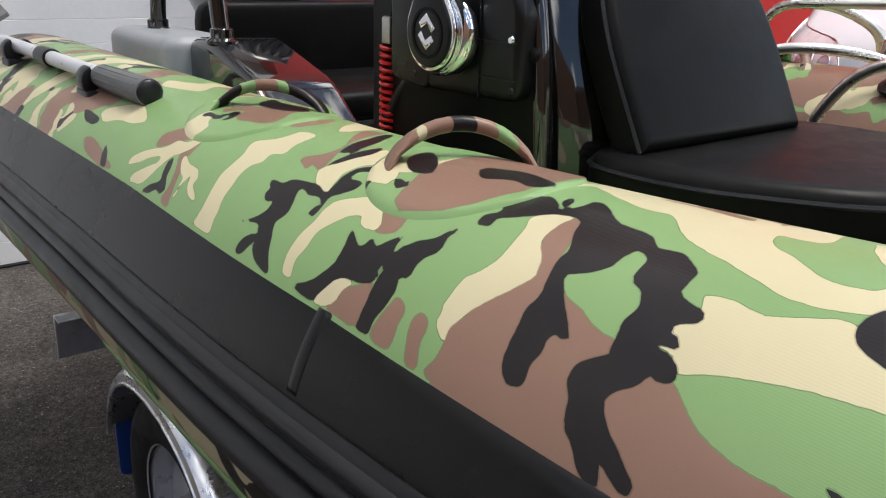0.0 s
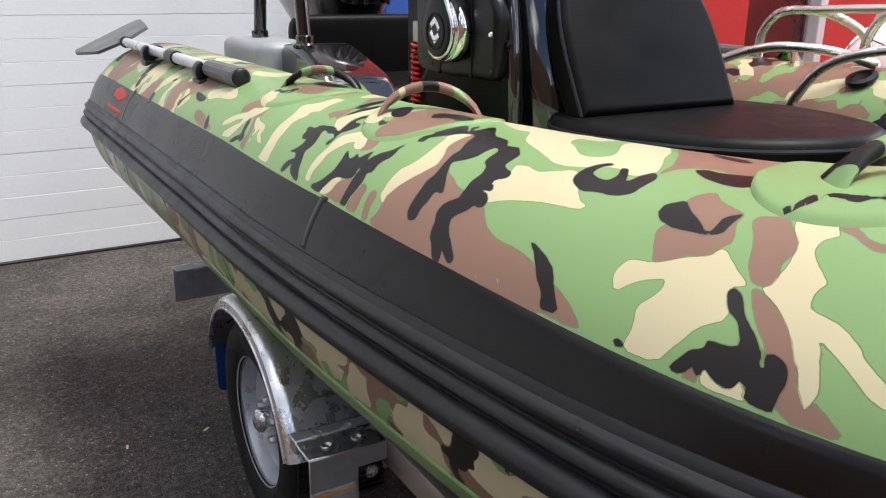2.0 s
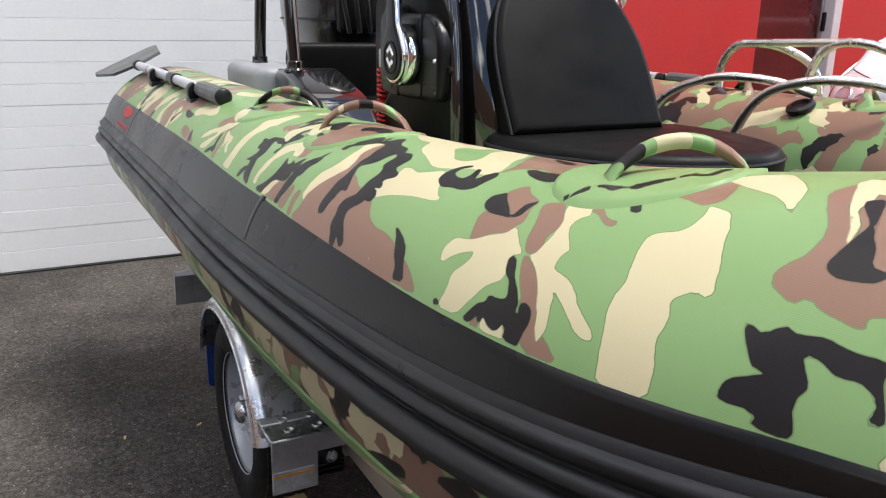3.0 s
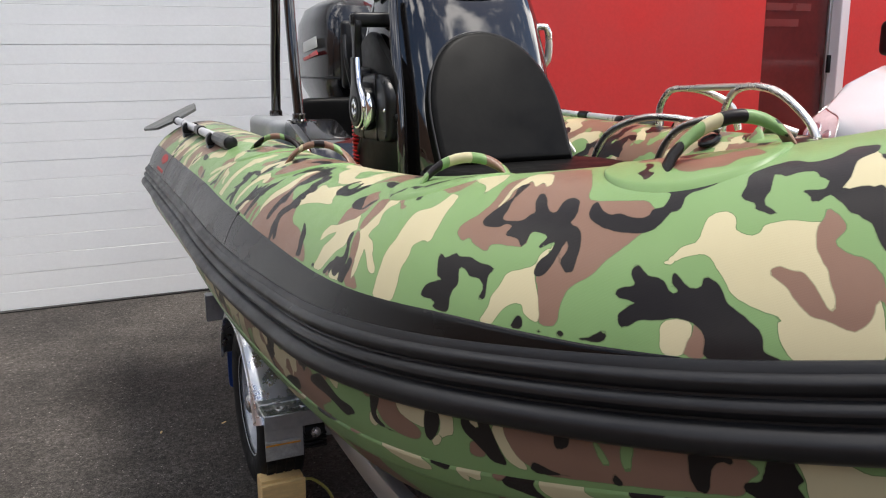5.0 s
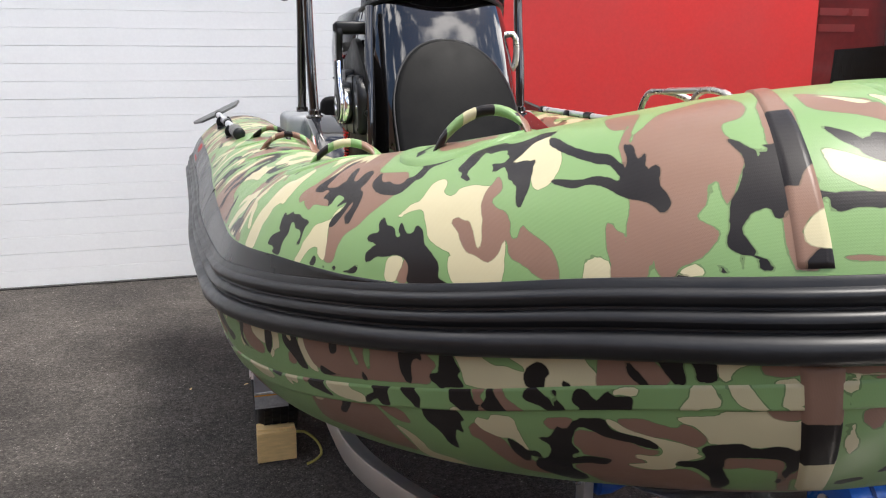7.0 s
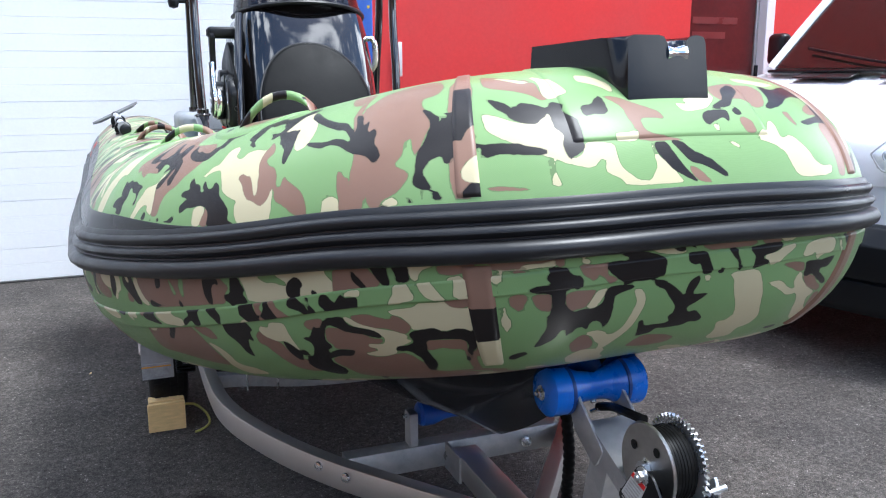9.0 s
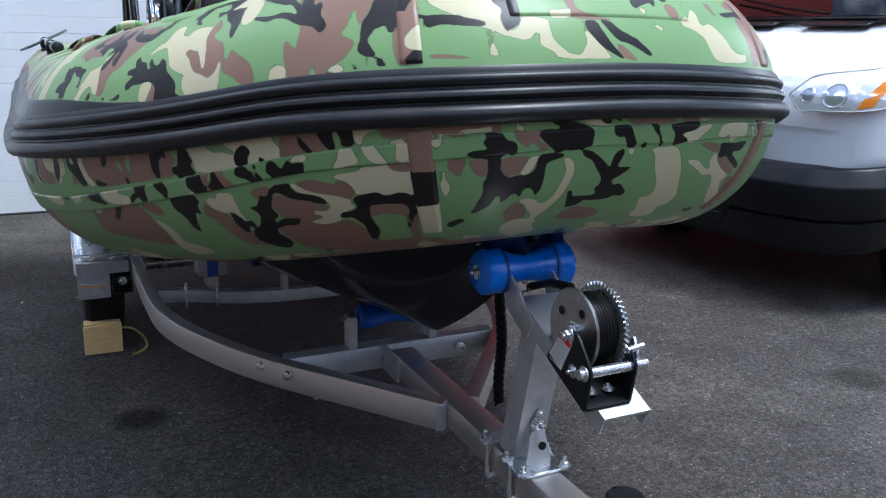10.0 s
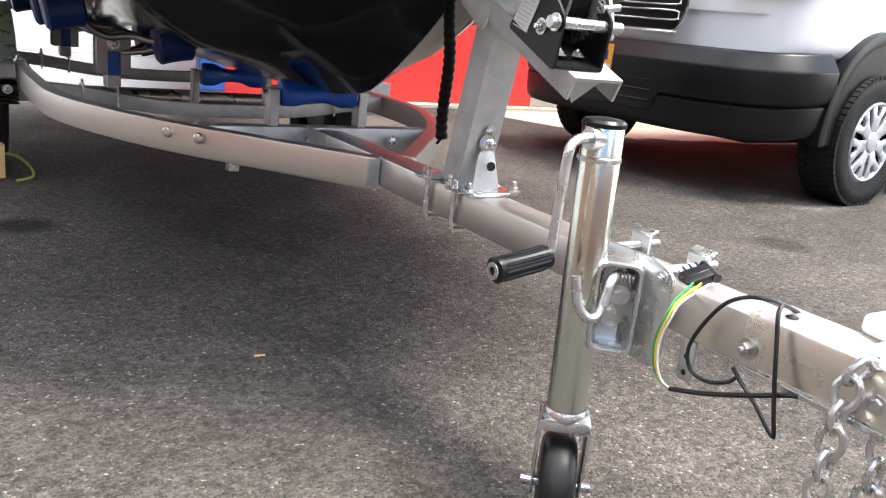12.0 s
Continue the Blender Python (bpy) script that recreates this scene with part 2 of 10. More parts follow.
ASPHALT, CAMO = asphalt_mat(), camo_mat()
RUBBER = worn("black_rubber", (.0105, .0103, .011), .36, spread=.25, scale=12, grain=300, bump_by=.1, spec=.35)
BAND = worn("black_fabric", (.0048, .0042, .004), .26, spread=.2, scale=3, grain=420, bump_by=.04, spec=.26)
VINYL = worn("black_vinyl", (.0062, .006, .0057), .4, spread=.3, scale=14, grain=60, bump_by=.22, spec=.085)
GEL = worn("black_gelcoat", (.008, .007, .007), .07, spread=.2, scale=6, grain=200, bump_by=0.0, coat=1.0)
PLASTIC = worn("black_plastic", (.006, .006, .0065), .32, spread=.2, scale=5, grain=260, bump_by=.1, spec=.3)
HULL = worn("black_hull", (.004, .004, .005), .14, spread=.3, scale=5, grain=150, bump_by=.03, coat=.25, spec=.3)
GALV = galvanised("galvanised_steel", .5, .5, 45.0)
ALU = worn("aluminium", (.64, .605, .57), .4, .9, spread=.04, scale=1.2, grain=30, bump_by=0, streak=(3, .6, 3))
POLISHED = galvanised("polished_sheet", .78, .26, 9.0)
ZTUBE = worn("zinc_tube", (.62, .655, .6), .23, 1.0, spread=.05, scale=5, grain=120, bump_by=.02)
WARMZINC = worn("warm_zinc", (.74, .69, .62), .3, .9, spread=.07, scale=7, grain=140, bump_by=.03)
ZINC = galvanised("zinc_plate", .66, .24, 18.0)
CHROME = worn("chrome", (.82, .82, .83), .06, 1.0, spread=.05, scale=9, grain=90, bump_by=0)
STAINLESS = worn("stainless", (.8, .77, .7), .27, 1.0, spread=.1, scale=9, grain=160, bump_by=.03)
BLUE = worn("blue_polyurethane", (.008, .07, .36), .3, spread=.2, scale=14, grain=150, bump_by=.06)
NAVY = worn("navy_rubber", (.007, .035, .17), .4, spread=.2, scale=14, grain=150, bump_by=.06)
TYRE = worn("tyre_rubber", (.009, .009, .009), .7, spread=.3, scale=18, grain=200, bump_by=.3, spec=.3)
RIM = worn("painted_rim", (.42, .44, .47), .3, 0.3, spread=.15, scale=14, grain=200, bump_by=.05)
SLATW = worn("white_door_panel", (.86, .865, .85), .45, spread=.05, scale=1.2, grain=60, bump_by=.05)
REDW = worn("red_render", (.58, .03, .027), .75, spread=.12, scale=1.4, grain=45, bump_by=.3)
WHITEP = worn("white_paint", (.76, .76, .78), .16, spread=.03, scale=3, grain=80, bump_by=.0, coat=.6)
GREYP = worn("grey_fibreglass", (.3, .31, .32), .4, spread=.1, scale=8, grain=120, bump_by=.1)
DARKP = worn("dark_bumper_plastic", (.0055, .006, .007), .36, spread=.15, scale=4, grain=240, bump_by=.12, spec=.3)
WOOD = worn("pale_wood", (.74, .52, .23), .6, spread=.18, scale=9, grain=70, bump_by=.2, streak=(2, 12, 12))
REDP = worn("red_plastic", (.65, .015, .012), .3, spread=.1, scale=20, grain=120, bump_by=.02)
OARGREY = worn("oar_grey_plastic", (.1, .102, .1), .42, spread=.2, scale=12, grain=160, bump_by=.1)
SHAFT = worn("silver_shaft", (.62, .62, .64), .3, .35, spread=.08, scale=16, grain=160, bump_by=.03)
ORANGE = worn("orange_plate", (.75, .32, .03), .4, spread=.08, scale=20, grain=150, bump_by=.05)
AMBER = worn("amber_lens", (.8, .25, .02), .12, spread=.08, scale=20, grain=100, bump_by=0)
LAMPGLASS = worn("lamp_glass", (.62, .64, .68), .12, .6, spread=.2, scale=30, grain=90, bump_by=.1)
LENS = worn("lamp_reflector", (.86, .86, .88), .1, .35, spread=.15, scale=22, grain=60, bump_by=.2)
LABELW = worn("paper_label", (.6, .6, .58), .5, spread=.08, scale=30, grain=150, bump_by=.03)
STEELD = worn("dull_steel", (.5, .49, .47), .38, 1.0, spread=.15, scale=25, grain=120, bump_by=.08)
STICKER = worn("worn_sticker", (.36, .36, .35), .45, spread=.3, scale=40, grain=150, bump_by=.1)
ROPE = worn("yellow_rope", (.32, .29, .07), .8, spread=.25, scale=60, grain=400, bump_by=.5)
YELLOW = worn("yellow_wire", (.7, .5, .03), .4, spread=.05, scale=30, grain=100, bump_by=0)
GREEN = worn("green_wire", (.03, .3, .1), .4, spread=.05, scale=30, grain=100, bump_by=0)
WHITEW = worn("white_wire", (.7, .7, .68), .4, spread=.05, scale=30, grain=100, bump_by=0)
BLUEB = worn("blue_board", (.03, .1, .4), .5, spread=.15, scale=4, grain=40, bump_by=.1)
GLASSD = mat("smoked_glass", (.02, .012, .01), .03, 0, 1.0)
DARKDOOR = worn("dark_red_glass", (.09, .012, .012), .1, spread=.3, scale=2, grain=30, bump_by=0, coat=.5)

# colour of the bars that paint mirrored lettering onto the door glass
FAINT = worn("faint_red_reflection", (.16, .022, .02), .3, spread=.15, scale=9, grain=60, bump_by=0)
WORLD_BACK = worn("brown_brick_far", (.2, .11, .07), .9, spread=.2, scale=.4, grain=4, bump_by=.1)

# ---- ground and buildings ----
def grid_sheet(x0, x1, y0, y1, nx, ny, f):
    bm = bmesh.new()
    vs = [[bm.verts.new((x0 + (x1 - x0) * i / nx, y0 + (y1 - y0) * j / ny, f(x0 + (x1 - x0) * i / nx, y0 + (y1 - y0) * j / ny))) for i in range(nx + 1)] for j in range(ny + 1)]
    for j in range(ny):
        for i in range(nx):
            bm.faces.new((vs[j][i], vs[j][i + 1], vs[j + 1][i + 1], vs[j + 1][i]))
    return bm


ground = tagged(part("ground", grid_sheet(-300, 300, -300, 300, 12, 12, lambda x, y: 0.0), ASPHALT), "dark grey worn asphalt yard with pale grit", "asphalt", kind="structure")

WALL_Y = 4.5
tagged(part("wall_red", box(.86, 3.58, WALL_Y, WALL_Y + .45, 0, 5.0), REDW, None, "", False), "red rendered workshop wall above the asphalt", "wall", kind="structure")
tagged(part("wall_red_right", box(4.43, 14, WALL_Y, WALL_Y + .45, 0, 5.0), REDW, None, "", False), "red rendered workshop wall beside a doorway", "wall", kind="structure")
tagged(part("wall_lintel", box(3.58, 4.43, WALL_Y, WALL_Y + .45, 2.6, 5.0), REDW, None, "", False), "red rendered wall over a doorway", "wall", kind="structure")
tagged(part("wall_over_garage", box(-9, .86, WALL_Y, WALL_Y + .45, 3.4, 5.0), SLATW, None, "", False), "white wall over the garage door", "wall", kind="structure")
# unseen walls, added for brown reflections and to block the low sky
tagged(part("wall_behind_camera", box(-9, 16, -11.3, -11, 0, 4.1), WORLD_BACK, None, "", False), "unseen brown brick wall added across the yard", "wall", kind="structure")
tagged(part("wall_left", box(-9.3, -9, -11.3, 4.9, 0, 4.6), WORLD_BACK, None, "", False), "unseen brown brick wall added along the yard", "wall", kind="structure")

garage = thing("garage_door", "white sectional garage door of narrow ribbed panels", "garage door", kind="structure")
pitch = .1085
one = box(-9.0, .86, 4.84, 4.87, 0, pitch - .0012, .0018, 1)
slat = part("slat", one, SLATW, garage, "", False)
slat.location = (0, 0, .012)
for k in range(1, 31):
    o = new("slat", slat.data)
    o.parent = garage
    o.location = (0, 0.0005 * math.sin(k * 2.1), .012 + k * pitch)
part("backing", box(-9.0, .86, 4.872, 4.9, 0, 3.4), SLATW, garage, "", False)
part("bottom_seal", box(-9.0, .86, 4.825, 4.868, 0, .011, .003, 1), RUBBER, garage, "black rubber seal")

door = thing("glazed_door", "dark red glazed shop door in a white frame", "door", kind="structure")
part("pane", box(3.583, 4.31, 4.58, 4.6, .1, 2.6), DARKDOOR, door, "dark reflecting glass", False)
part("door_post", box(4.34, 4.428, 4.47, 4.62, 0, 2.6, .006, 1), WHITEP, door, "white metal post")
part("door_edge", box(4.31, 4.34, 4.56, 4.62, 0, 2.6, .004, 1), STEELD, door, "dull metal edge")
for z in (.35, 1.3, 2.25):
    part("hinge", box(4.318, 4.35, 4.535, 4.562, z, z + .14, .004, 1), PLASTIC, door, "black hinge")
part("threshold", box(3.583, 4.31, 4.52, 4.64, 0, .1), STEELD, door)
# reflected lettering, put on the pane as flat coloured bars
for k, (x0, x1, z) in enumerate([(3.66, 4.12, 1.78), (3.66, 4.0, 1.66), (3.7, 4.14, 2.02)]):
    part("lettering_bar", box(x0, x1, 4.574, 4.579, z, z + .055), FAINT, door, "faint red bar for lettering reflected in the glass", False)

board = tagged(part("blue_board", box(.67, .85, 4.42, 4.5, .06, 2.3, .006, 1), BLUEB), "weathered blue painted board against the wall", "board")
for k, (a, z) in enumerate([(.72, 1.72), (.78, 1.6), (.74, 1.9), (.81, 1.82), (.7, 1.48)]):
    part("spot", box(a, a + .018, 4.416, 4.4205, z, z + .02, .004, 1), YELLOW, board, "small yellow spot")
part("foot", box(.68, .84, 4.43, 4.49, 0, .062), STEELD, board)
tagged(part("wall_box", box(1.02, 1.08, 4.47, 4.5, 1.36, 1.6, .006, 2), LABELW), "small cream electrical box on the red wall", "electrical box")
tagged(part("pale_kerb", box(1.6, 12.5, 4.36, 4.497, 0, .03, .004, 1), worn("pale_concrete", (.42, .36, .29), .85, spread=.15, scale=5, grain=80, bump_by=.3)), "pale concrete strip at the wall's foot", "concrete strip", kind="structure")

apron = slab([(2.72, 4.362), (2.95, 3.9), (3.12, 3.5), (3.3, 3.22), (3.42, 3.0), (3.6, 3.04), (3.9, 2.93), (4.2, 2.95), (4.5, 2.86), (5.2, 2.88), (7, 2.84), (12.5, 2.8), (12.5, 4.362)], -.02, .005)
tagged(part("concrete_apron", apron, worn("pale_paving", (.4, .335, .275), .85, spread=.2, scale=3, grain=70, bump_by=.3), None, "", False), "pale worn concrete apron along the red wall", "concrete apron", kind="structure")

# ---- the boat: buoyancy tube ----
MID = -.017
LEFT = [(-.017, -.008, 1.135), (-.25, .006, 1.126), (-.37, .117, 1.095), (-.48, .255, 1.056), (-.575, .415, 1.024), (-.668, .642, .988), (-.69, .887, .956), (-.718, 1.485, .929), (-.723, 2.189, .922), (-.744, 3.2, .925), (-.748, 3.4, .925)]
RT = .25
AXIS = smooth_path(LEFT[::-1] + [(2 * MID - x, y, z) for x, y, z in LEFT[1:]], .004)
BLUR = np.exp(-.5 * (np.arange(-60, 61) / 19.0) ** 2)
BLUR /= BLUR.sum()
ENDS = np.concatenate([np.repeat(AXIS[:1], 60, 0), AXIS, np.repeat(AXIS[-1:], 60, 0)])
AXIS[60:-60] = np.stack([np.convolve(ENDS[:, k], BLUR, "valid") for k in range(3)], -1)[60:-60]
ARC = np.concatenate([[0], np.cumsum(np.linalg.norm(np.diff(AXIS, axis=0), axis=1))])
HALF = ARC[-1] / 2
ARC = ARC - HALF
TAN = np.gradient(AXIS, axis=0)
TAN /= np.linalg.norm(TAN, axis=1)[:, None]


def on_tube(s, deg, dr=0.0):
    """A point of the tube's skin: s metres from the bow along it (left minus), deg degrees from the top outwards."""
    s = np.asarray(s, float)
    c = np.stack([np.interp(s, ARC, AXIS[:, k]) for k in range(3)], -1)
    t = np.stack([np.interp(s, ARC, TAN[:, k]) for k in range(3)], -1)
    out = np.stack([t[..., 1], -t[..., 0], 0 * s], -1)
    out /= np.linalg.norm(out, axis=-1)[..., None]
    up = np.cross(t, out)
    up = np.where(up[..., 2:3] < 0, -up, up)
    a = np.radians(deg)
    taper = np.clip((HALF - np.abs(s)) / .2, 0, 1)
    r = RT * (.55 + .45 * np.sqrt(1 - (1 - taper) ** 2)) + dr
    return c + r[..., None] * (np.cos(a)[..., None] * up + np.sin(a)[..., None] * out)


# the printed pattern: strokes on the unrolled skin (along, round), each with a colour and widths
STROKES = []


def stroke(colour, pts, w):
    """One wriggling patch of colour: points (along in m, round in degrees), width or widths in m."""
    ws = w if isinstance(w, (list, tuple)) else [w] * len(pts)
    STROKES.append((colour, [(s, RT * math.radians(d), k) for (s, d), k in zip(pts, ws)]))


def patch(colour, pts):
    """One patch of colour by its outline: points (along in m, round in degrees)."""
    P = [np.array((s, RT * math.radians(d), 0)) for s, d in pts]
    for cut in (.2,):
        P = [q for a, b in zip(P, P[1:] + P[:1]) for q in ((1 - cut) * a + cut * b, cut * a + (1 - cut) * b)]
    STROKES.append((colour + "_area", P))


def wild_strokes(n, s0, s1, d0, d1, seed):
    """Patches of the same kind where the print is out of close view."""
    rnd = random.Random(seed)
    for k in range(n):
        colour = ("cream", "brown", "black", "cream", "brown", "black", "green")[k % 7]
        s, d, a = rnd.uniform(s0, s1), rnd.uniform(d0, d1), rnd.uniform(0.9, 2.2)
        m = rnd.randint(3, 5)
        size = {"cream": .06, "brown": .075, "black": .038, "green": .05}[colour]
        pts, ws = [], []
        for i in range(m):
            pts.append((s, d))
            ws.append(size * rnd.uniform(.4, 1.2))
            step = rnd.uniform(.04, .085)
            a += rnd.uniform(-.9, .9)
            s += step * math.cos(a)
            d += math.degrees(step * math.sin(a) / RT)
        stroke(colour, pts, ws)
        if colour == "black":
            for j in range(3):
                p = pts[rnd.randrange(m)]
                b = rnd.uniform(0, 6.28)
                stroke(colour, [p, (p[0] + .045 * math.cos(b), p[1] + math.degrees(.045 * math.sin(b) / RT))], [.02, .008])


wild_strokes(190, -3.7, -2.3, -180, 130, 3)
wild_strokes(150, -2.4, .9, -180, -30, 4)
wild_strokes(430, .35, 3.7, -180, 180, 5)
wild_strokes(50, -2.4, .25, 134, 180, 7)
wild_strokes(150, -2.4, -.75, 90, 140, 9)
wild_strokes(24, -2.4, -.2, -32, -4, 10)
wild_strokes(40, 6.4, 8.0, -30, 30, 21)
wild_strokes(130, .9, 2.9, -130, -8, 23)
# the print of the handle patches, six metres further along
stroke("black", [(4.86, 22), (4.94, 14), (4.99, 2)], .014)
stroke("brown", [(4.86, -4), (4.9, -9)], .04)
stroke("brown", [(5.29, 3), (5.35, 14), (5.41, 10)], .04)
stroke("black", [(5.27, 0), (5.33, 4), (5.37, -4)], .012)
stroke("black", [(5.28, 10), (5.31, 18)], .012)
stroke("black", [(4.1, 24), (4.17, 17), (4.2, 10)], [.02, .016, .008])
stroke("cream", [(4.1, 16), (4.14, 8), (4.17, -2)], .026)
stroke("brown", [(4.2, -2), (4.24, -9)], .03)
stroke("brown", [(3.7, 8), (3.78, 2)], .035)
stroke("black", [(3.68, 20), (3.74, 12)], .014)


stroke("black", [(-0.258, 49.7), (-0.262, 56.2)], [0.039, 0.019])
stroke("brown", [(-0.234, 89.3), (-0.206, 90.4)], [0.032, 0.04])
patch("brown", [(2.954, -100.3), (2.854, -99.4), (2.778, -97.3), (2.638, -94.8), (-1.518, -7.5), (-1.534, -2.2), (-1.562, -2.5), (-1.59, -3.1)])
patch("brown", [(-1.314, 12.4), (2.214, -91.5), (2.094, -85.7), (1.966, -83), (-1.222, 9.6), (-1.246, 12.7), (-1.286, 10), (-1.31, 12.6)])
patch("black", [(-0.262, 38), (-0.258, 40.9), (-0.258, 43.6), (-0.262, 41.5)])
patch("brown", [(-0.258, 11.5), (-0.234, 15.8), (-0.242, 48.9), (-0.242, 70.7), (-0.258, 71.2), (-0.258, 50.5)])
patch("black", [(-0.258, 37.3), (-0.25, 35.1), (-0.238, 33.6), (-0.242, 50.9), (-0.242, 48.2), (-0.246, 48.2), (-0.246, 56.1), (-0.25, 55.1), (-0.254, 51.6), (-0.258, 50.5)])
patch("black", [(-0.25, 66.8), (-0.246, 66.1), (-0.246, 70.8), (-0.25, 71)])
patch("cream", [(-0.25, 65.9), (-0.246, 61.9), (-0.242, 59.1), (-0.242, 65.5)])
patch("brown", [(-0.274, 90.6), (-0.258, 88.9), (-0.262, 94.5), (-0.27, 96.2), (-0.274, 94)])
patch("cream", [(-0.27, 95.9), (-0.258, 94.4), (-0.258, 103.6), (-0.266, 104.5), (-0.27, 100.3)])
patch("brown", [(-0.278, 105.9), (-0.262, 104.1), (-0.262, 107.4), (-0.27, 108.4)])
patch("brown", [(-0.274, 93), (-0.27, 90.1), (-0.258, 89), (-0.258, 94.8), (-0.274, 95.7)])
patch("cream", [(-0.266, 95.1), (-0.258, 94.8), (-0.258, 103.9), (-0.266, 104.4)])
patch("brown", [(-0.274, 105.2), (-0.258, 103.9), (-0.262, 107.9), (-0.27, 107.3)])
# the print over the near tube, seen close
patch("green", [(-2.6, -22), (-0.262, -22), (-0.262, 82), (-2.6, 82)])
stroke("brown", [(-1.64, 55), (-1.5, 57), (-1.33, 59)], .03)
patch("green", [(-1.75, 90), (-0.27, 90), (-0.27, 158), (-1.75, 158)])
patch("green", [(-0.262, 90), (0.47, 90), (0.47, 158), (-0.262, 158)])
patch("green", [(-0.234, 4), (0.47, 4), (0.47, 88), (-0.234, 88)])
patch("brown", [(-2.319, 25), (-2.355, 31.1), (-2.335, 37), (-2.295, 32.5), (-2.271, 28), (-2.279, 21.2), (-2.287, 15.6), (-2.307, 17.9), (-2.303, 21.7)])
patch("brown", [(-2.255, 35.8), (-2.227, 40.6), (-2.211, 45.6), (-2.211, 50.2), (-2.179, 51.3), (-2.187, 48.8), (-2.199, 45.2), (-2.215, 39.9), (-2.231, 35.8), (-2.239, 30.1), (-2.239, 24), (-2.251, 21.8), (-2.279, 22.1), (-2.271, 27.5)])
patch("brown", [(-2.579, 45), (-2.543, 43.4), (-2.467, 46.6), (-2.399, 49.7), (-2.443, 51.3), (-2.535, 49.5)])
patch("brown", [(-2.191, 4.7), (-2.143, 9.3), (-2.127, 1.9), (-2.151, -8.1), (-2.207, -8.8), (-2.223, -6.2), (-2.215, -0.5)])
patch("brown", [(-2.059, -2.8), (-2.039, 2.7), (-2.007, 10), (-2.007, 16.1), (-2.031, 20), (-2.023, 21.9), (-1.995, 23.9), (-2.003, 20.9), (-1.975, 23), (-1.979, 20.4), (-1.995, 14.2), (-2.015, 7.1), (-2.027, -0.9), (-2.047, -10.5), (-2.067, -7.1)])
patch("brown", [(-2.447, -1.3), (-2.407, -16.5), (-2.247, -17.1), (-2.307, 6.6), (-2.363, 9.9), (-2.395, 4.1)])
patch("brown", [(-2.267, 17.6), (-2.251, 17.4), (-2.211, 20.7), (-2.187, 21.5), (-2.211, 18.3), (-2.239, 16.3), (-2.251, 12.8), (-2.279, 13.1)])
patch("cream", [(-2.079, 8.5), (-2.115, 8.7), (-2.115, 13.8), (-2.123, 17.2), (-2.147, 20.2), (-2.147, 22.5), (-2.131, 26.6), (-2.127, 31), (-2.127, 34.2), (-2.119, 38.6), (-2.111, 41.8), (-2.103, 45.7), (-2.099, 49.7), (-2.103, 51), (-2.071, 51.3), (-2.051, 51.3), (-2.063, 47.2), (-2.067, 44.4), (-2.079, 40.8), (-2.083, 36.4), (-2.091, 33.1), (-2.091, 28.8), (-2.079, 27), (-2.087, 22.9), (-2.063, 21.4), (-2.075, 17), (-2.075, 12.7)])
patch("cream", [(-2.251, 9.6), (-2.271, 13), (-2.279, 17.4), (-2.263, 23.9), (-2.263, 28.5), (-2.275, 30.9), (-2.299, 30.8), (-2.307, 35.2), (-2.343, 38.3), (-2.371, 42.6), (-2.367, 46.1), (-2.339, 43.7), (-2.315, 39.9), (-2.295, 38.4), (-2.287, 40.7), (-2.307, 43.5), (-2.331, 47.7), (-2.327, 50.2), (-2.287, 49.4), (-2.279, 45.8), (-2.275, 41.6), (-2.271, 37), (-2.259, 35.3), (-2.247, 32.9), (-2.243, 28.6), (-2.235, 24.8), (-2.243, 20.2), (-2.247, 14.2)])
patch("cream", [(-2.243, 34.4), (-2.239, 36.8), (-2.215, 40.2), (-2.195, 41.2), (-2.191, 43.8), (-2.183, 48.8), (-2.179, 48.4), (-2.187, 43), (-2.183, 38.6), (-2.175, 42.4), (-2.159, 44.5), (-2.135, 45.8), (-2.131, 45.1), (-2.143, 43.7), (-2.163, 41.7), (-2.163, 39.3), (-2.183, 36.8), (-2.215, 36.7), (-2.239, 34.5)])
patch("cream", [(-2.603, 31.1), (-2.519, 22.5), (-2.435, 29.2), (-2.467, 32.8), (-2.519, 33.2), (-2.559, 37), (-2.599, 34.6)])
patch("cream", [(-2.587, 10.1), (-2.531, 7.8), (-2.471, 4.7), (-2.531, -7.6), (-2.575, -0.1), (-2.631, 3.4)])
patch("cream", [(-1.951, 4.2), (-1.963, 11.8), (-1.975, 18.8), (-1.979, 22.9), (-1.955, 27), (-1.923, 29.4), (-1.931, 25), (-1.939, 20.7), (-1.935, 16.3), (-1.919, 13.3), (-1.931, 9.4)])
patch("cream", [(-2.223, -7.6), (-2.215, -16.8), (-2.151, -15.9), (-2.079, 3.3), (-2.063, -0.8), (-2.087, -16.8), (-2.131, -16.6), (-2.215, -16.6)])
patch("cream", [(-1.851, 22.9), (-1.871, 25.7), (-1.899, 29.1), (-1.903, 32.5), (-1.899, 36.5), (-1.903, 40), (-1.903, 42.9), (-1.899, 46.8), (-1.891, 50.6), (-1.871, 50.8), (-1.883, 46.7), (-1.879, 43), (-1.883, 38.4), (-1.871, 34.5), (-1.863, 32.1), (-1.847, 30.7), (-1.839, 32.7), (-1.827, 33.5), (-1.811, 33), (-1.815, 30.4), (-1.835, 26.4), (-1.843, 21.8), (-1.851, 17.7), (-1.847, 12.2), (-1.863, 19.5), (-1.867, 22.9)])
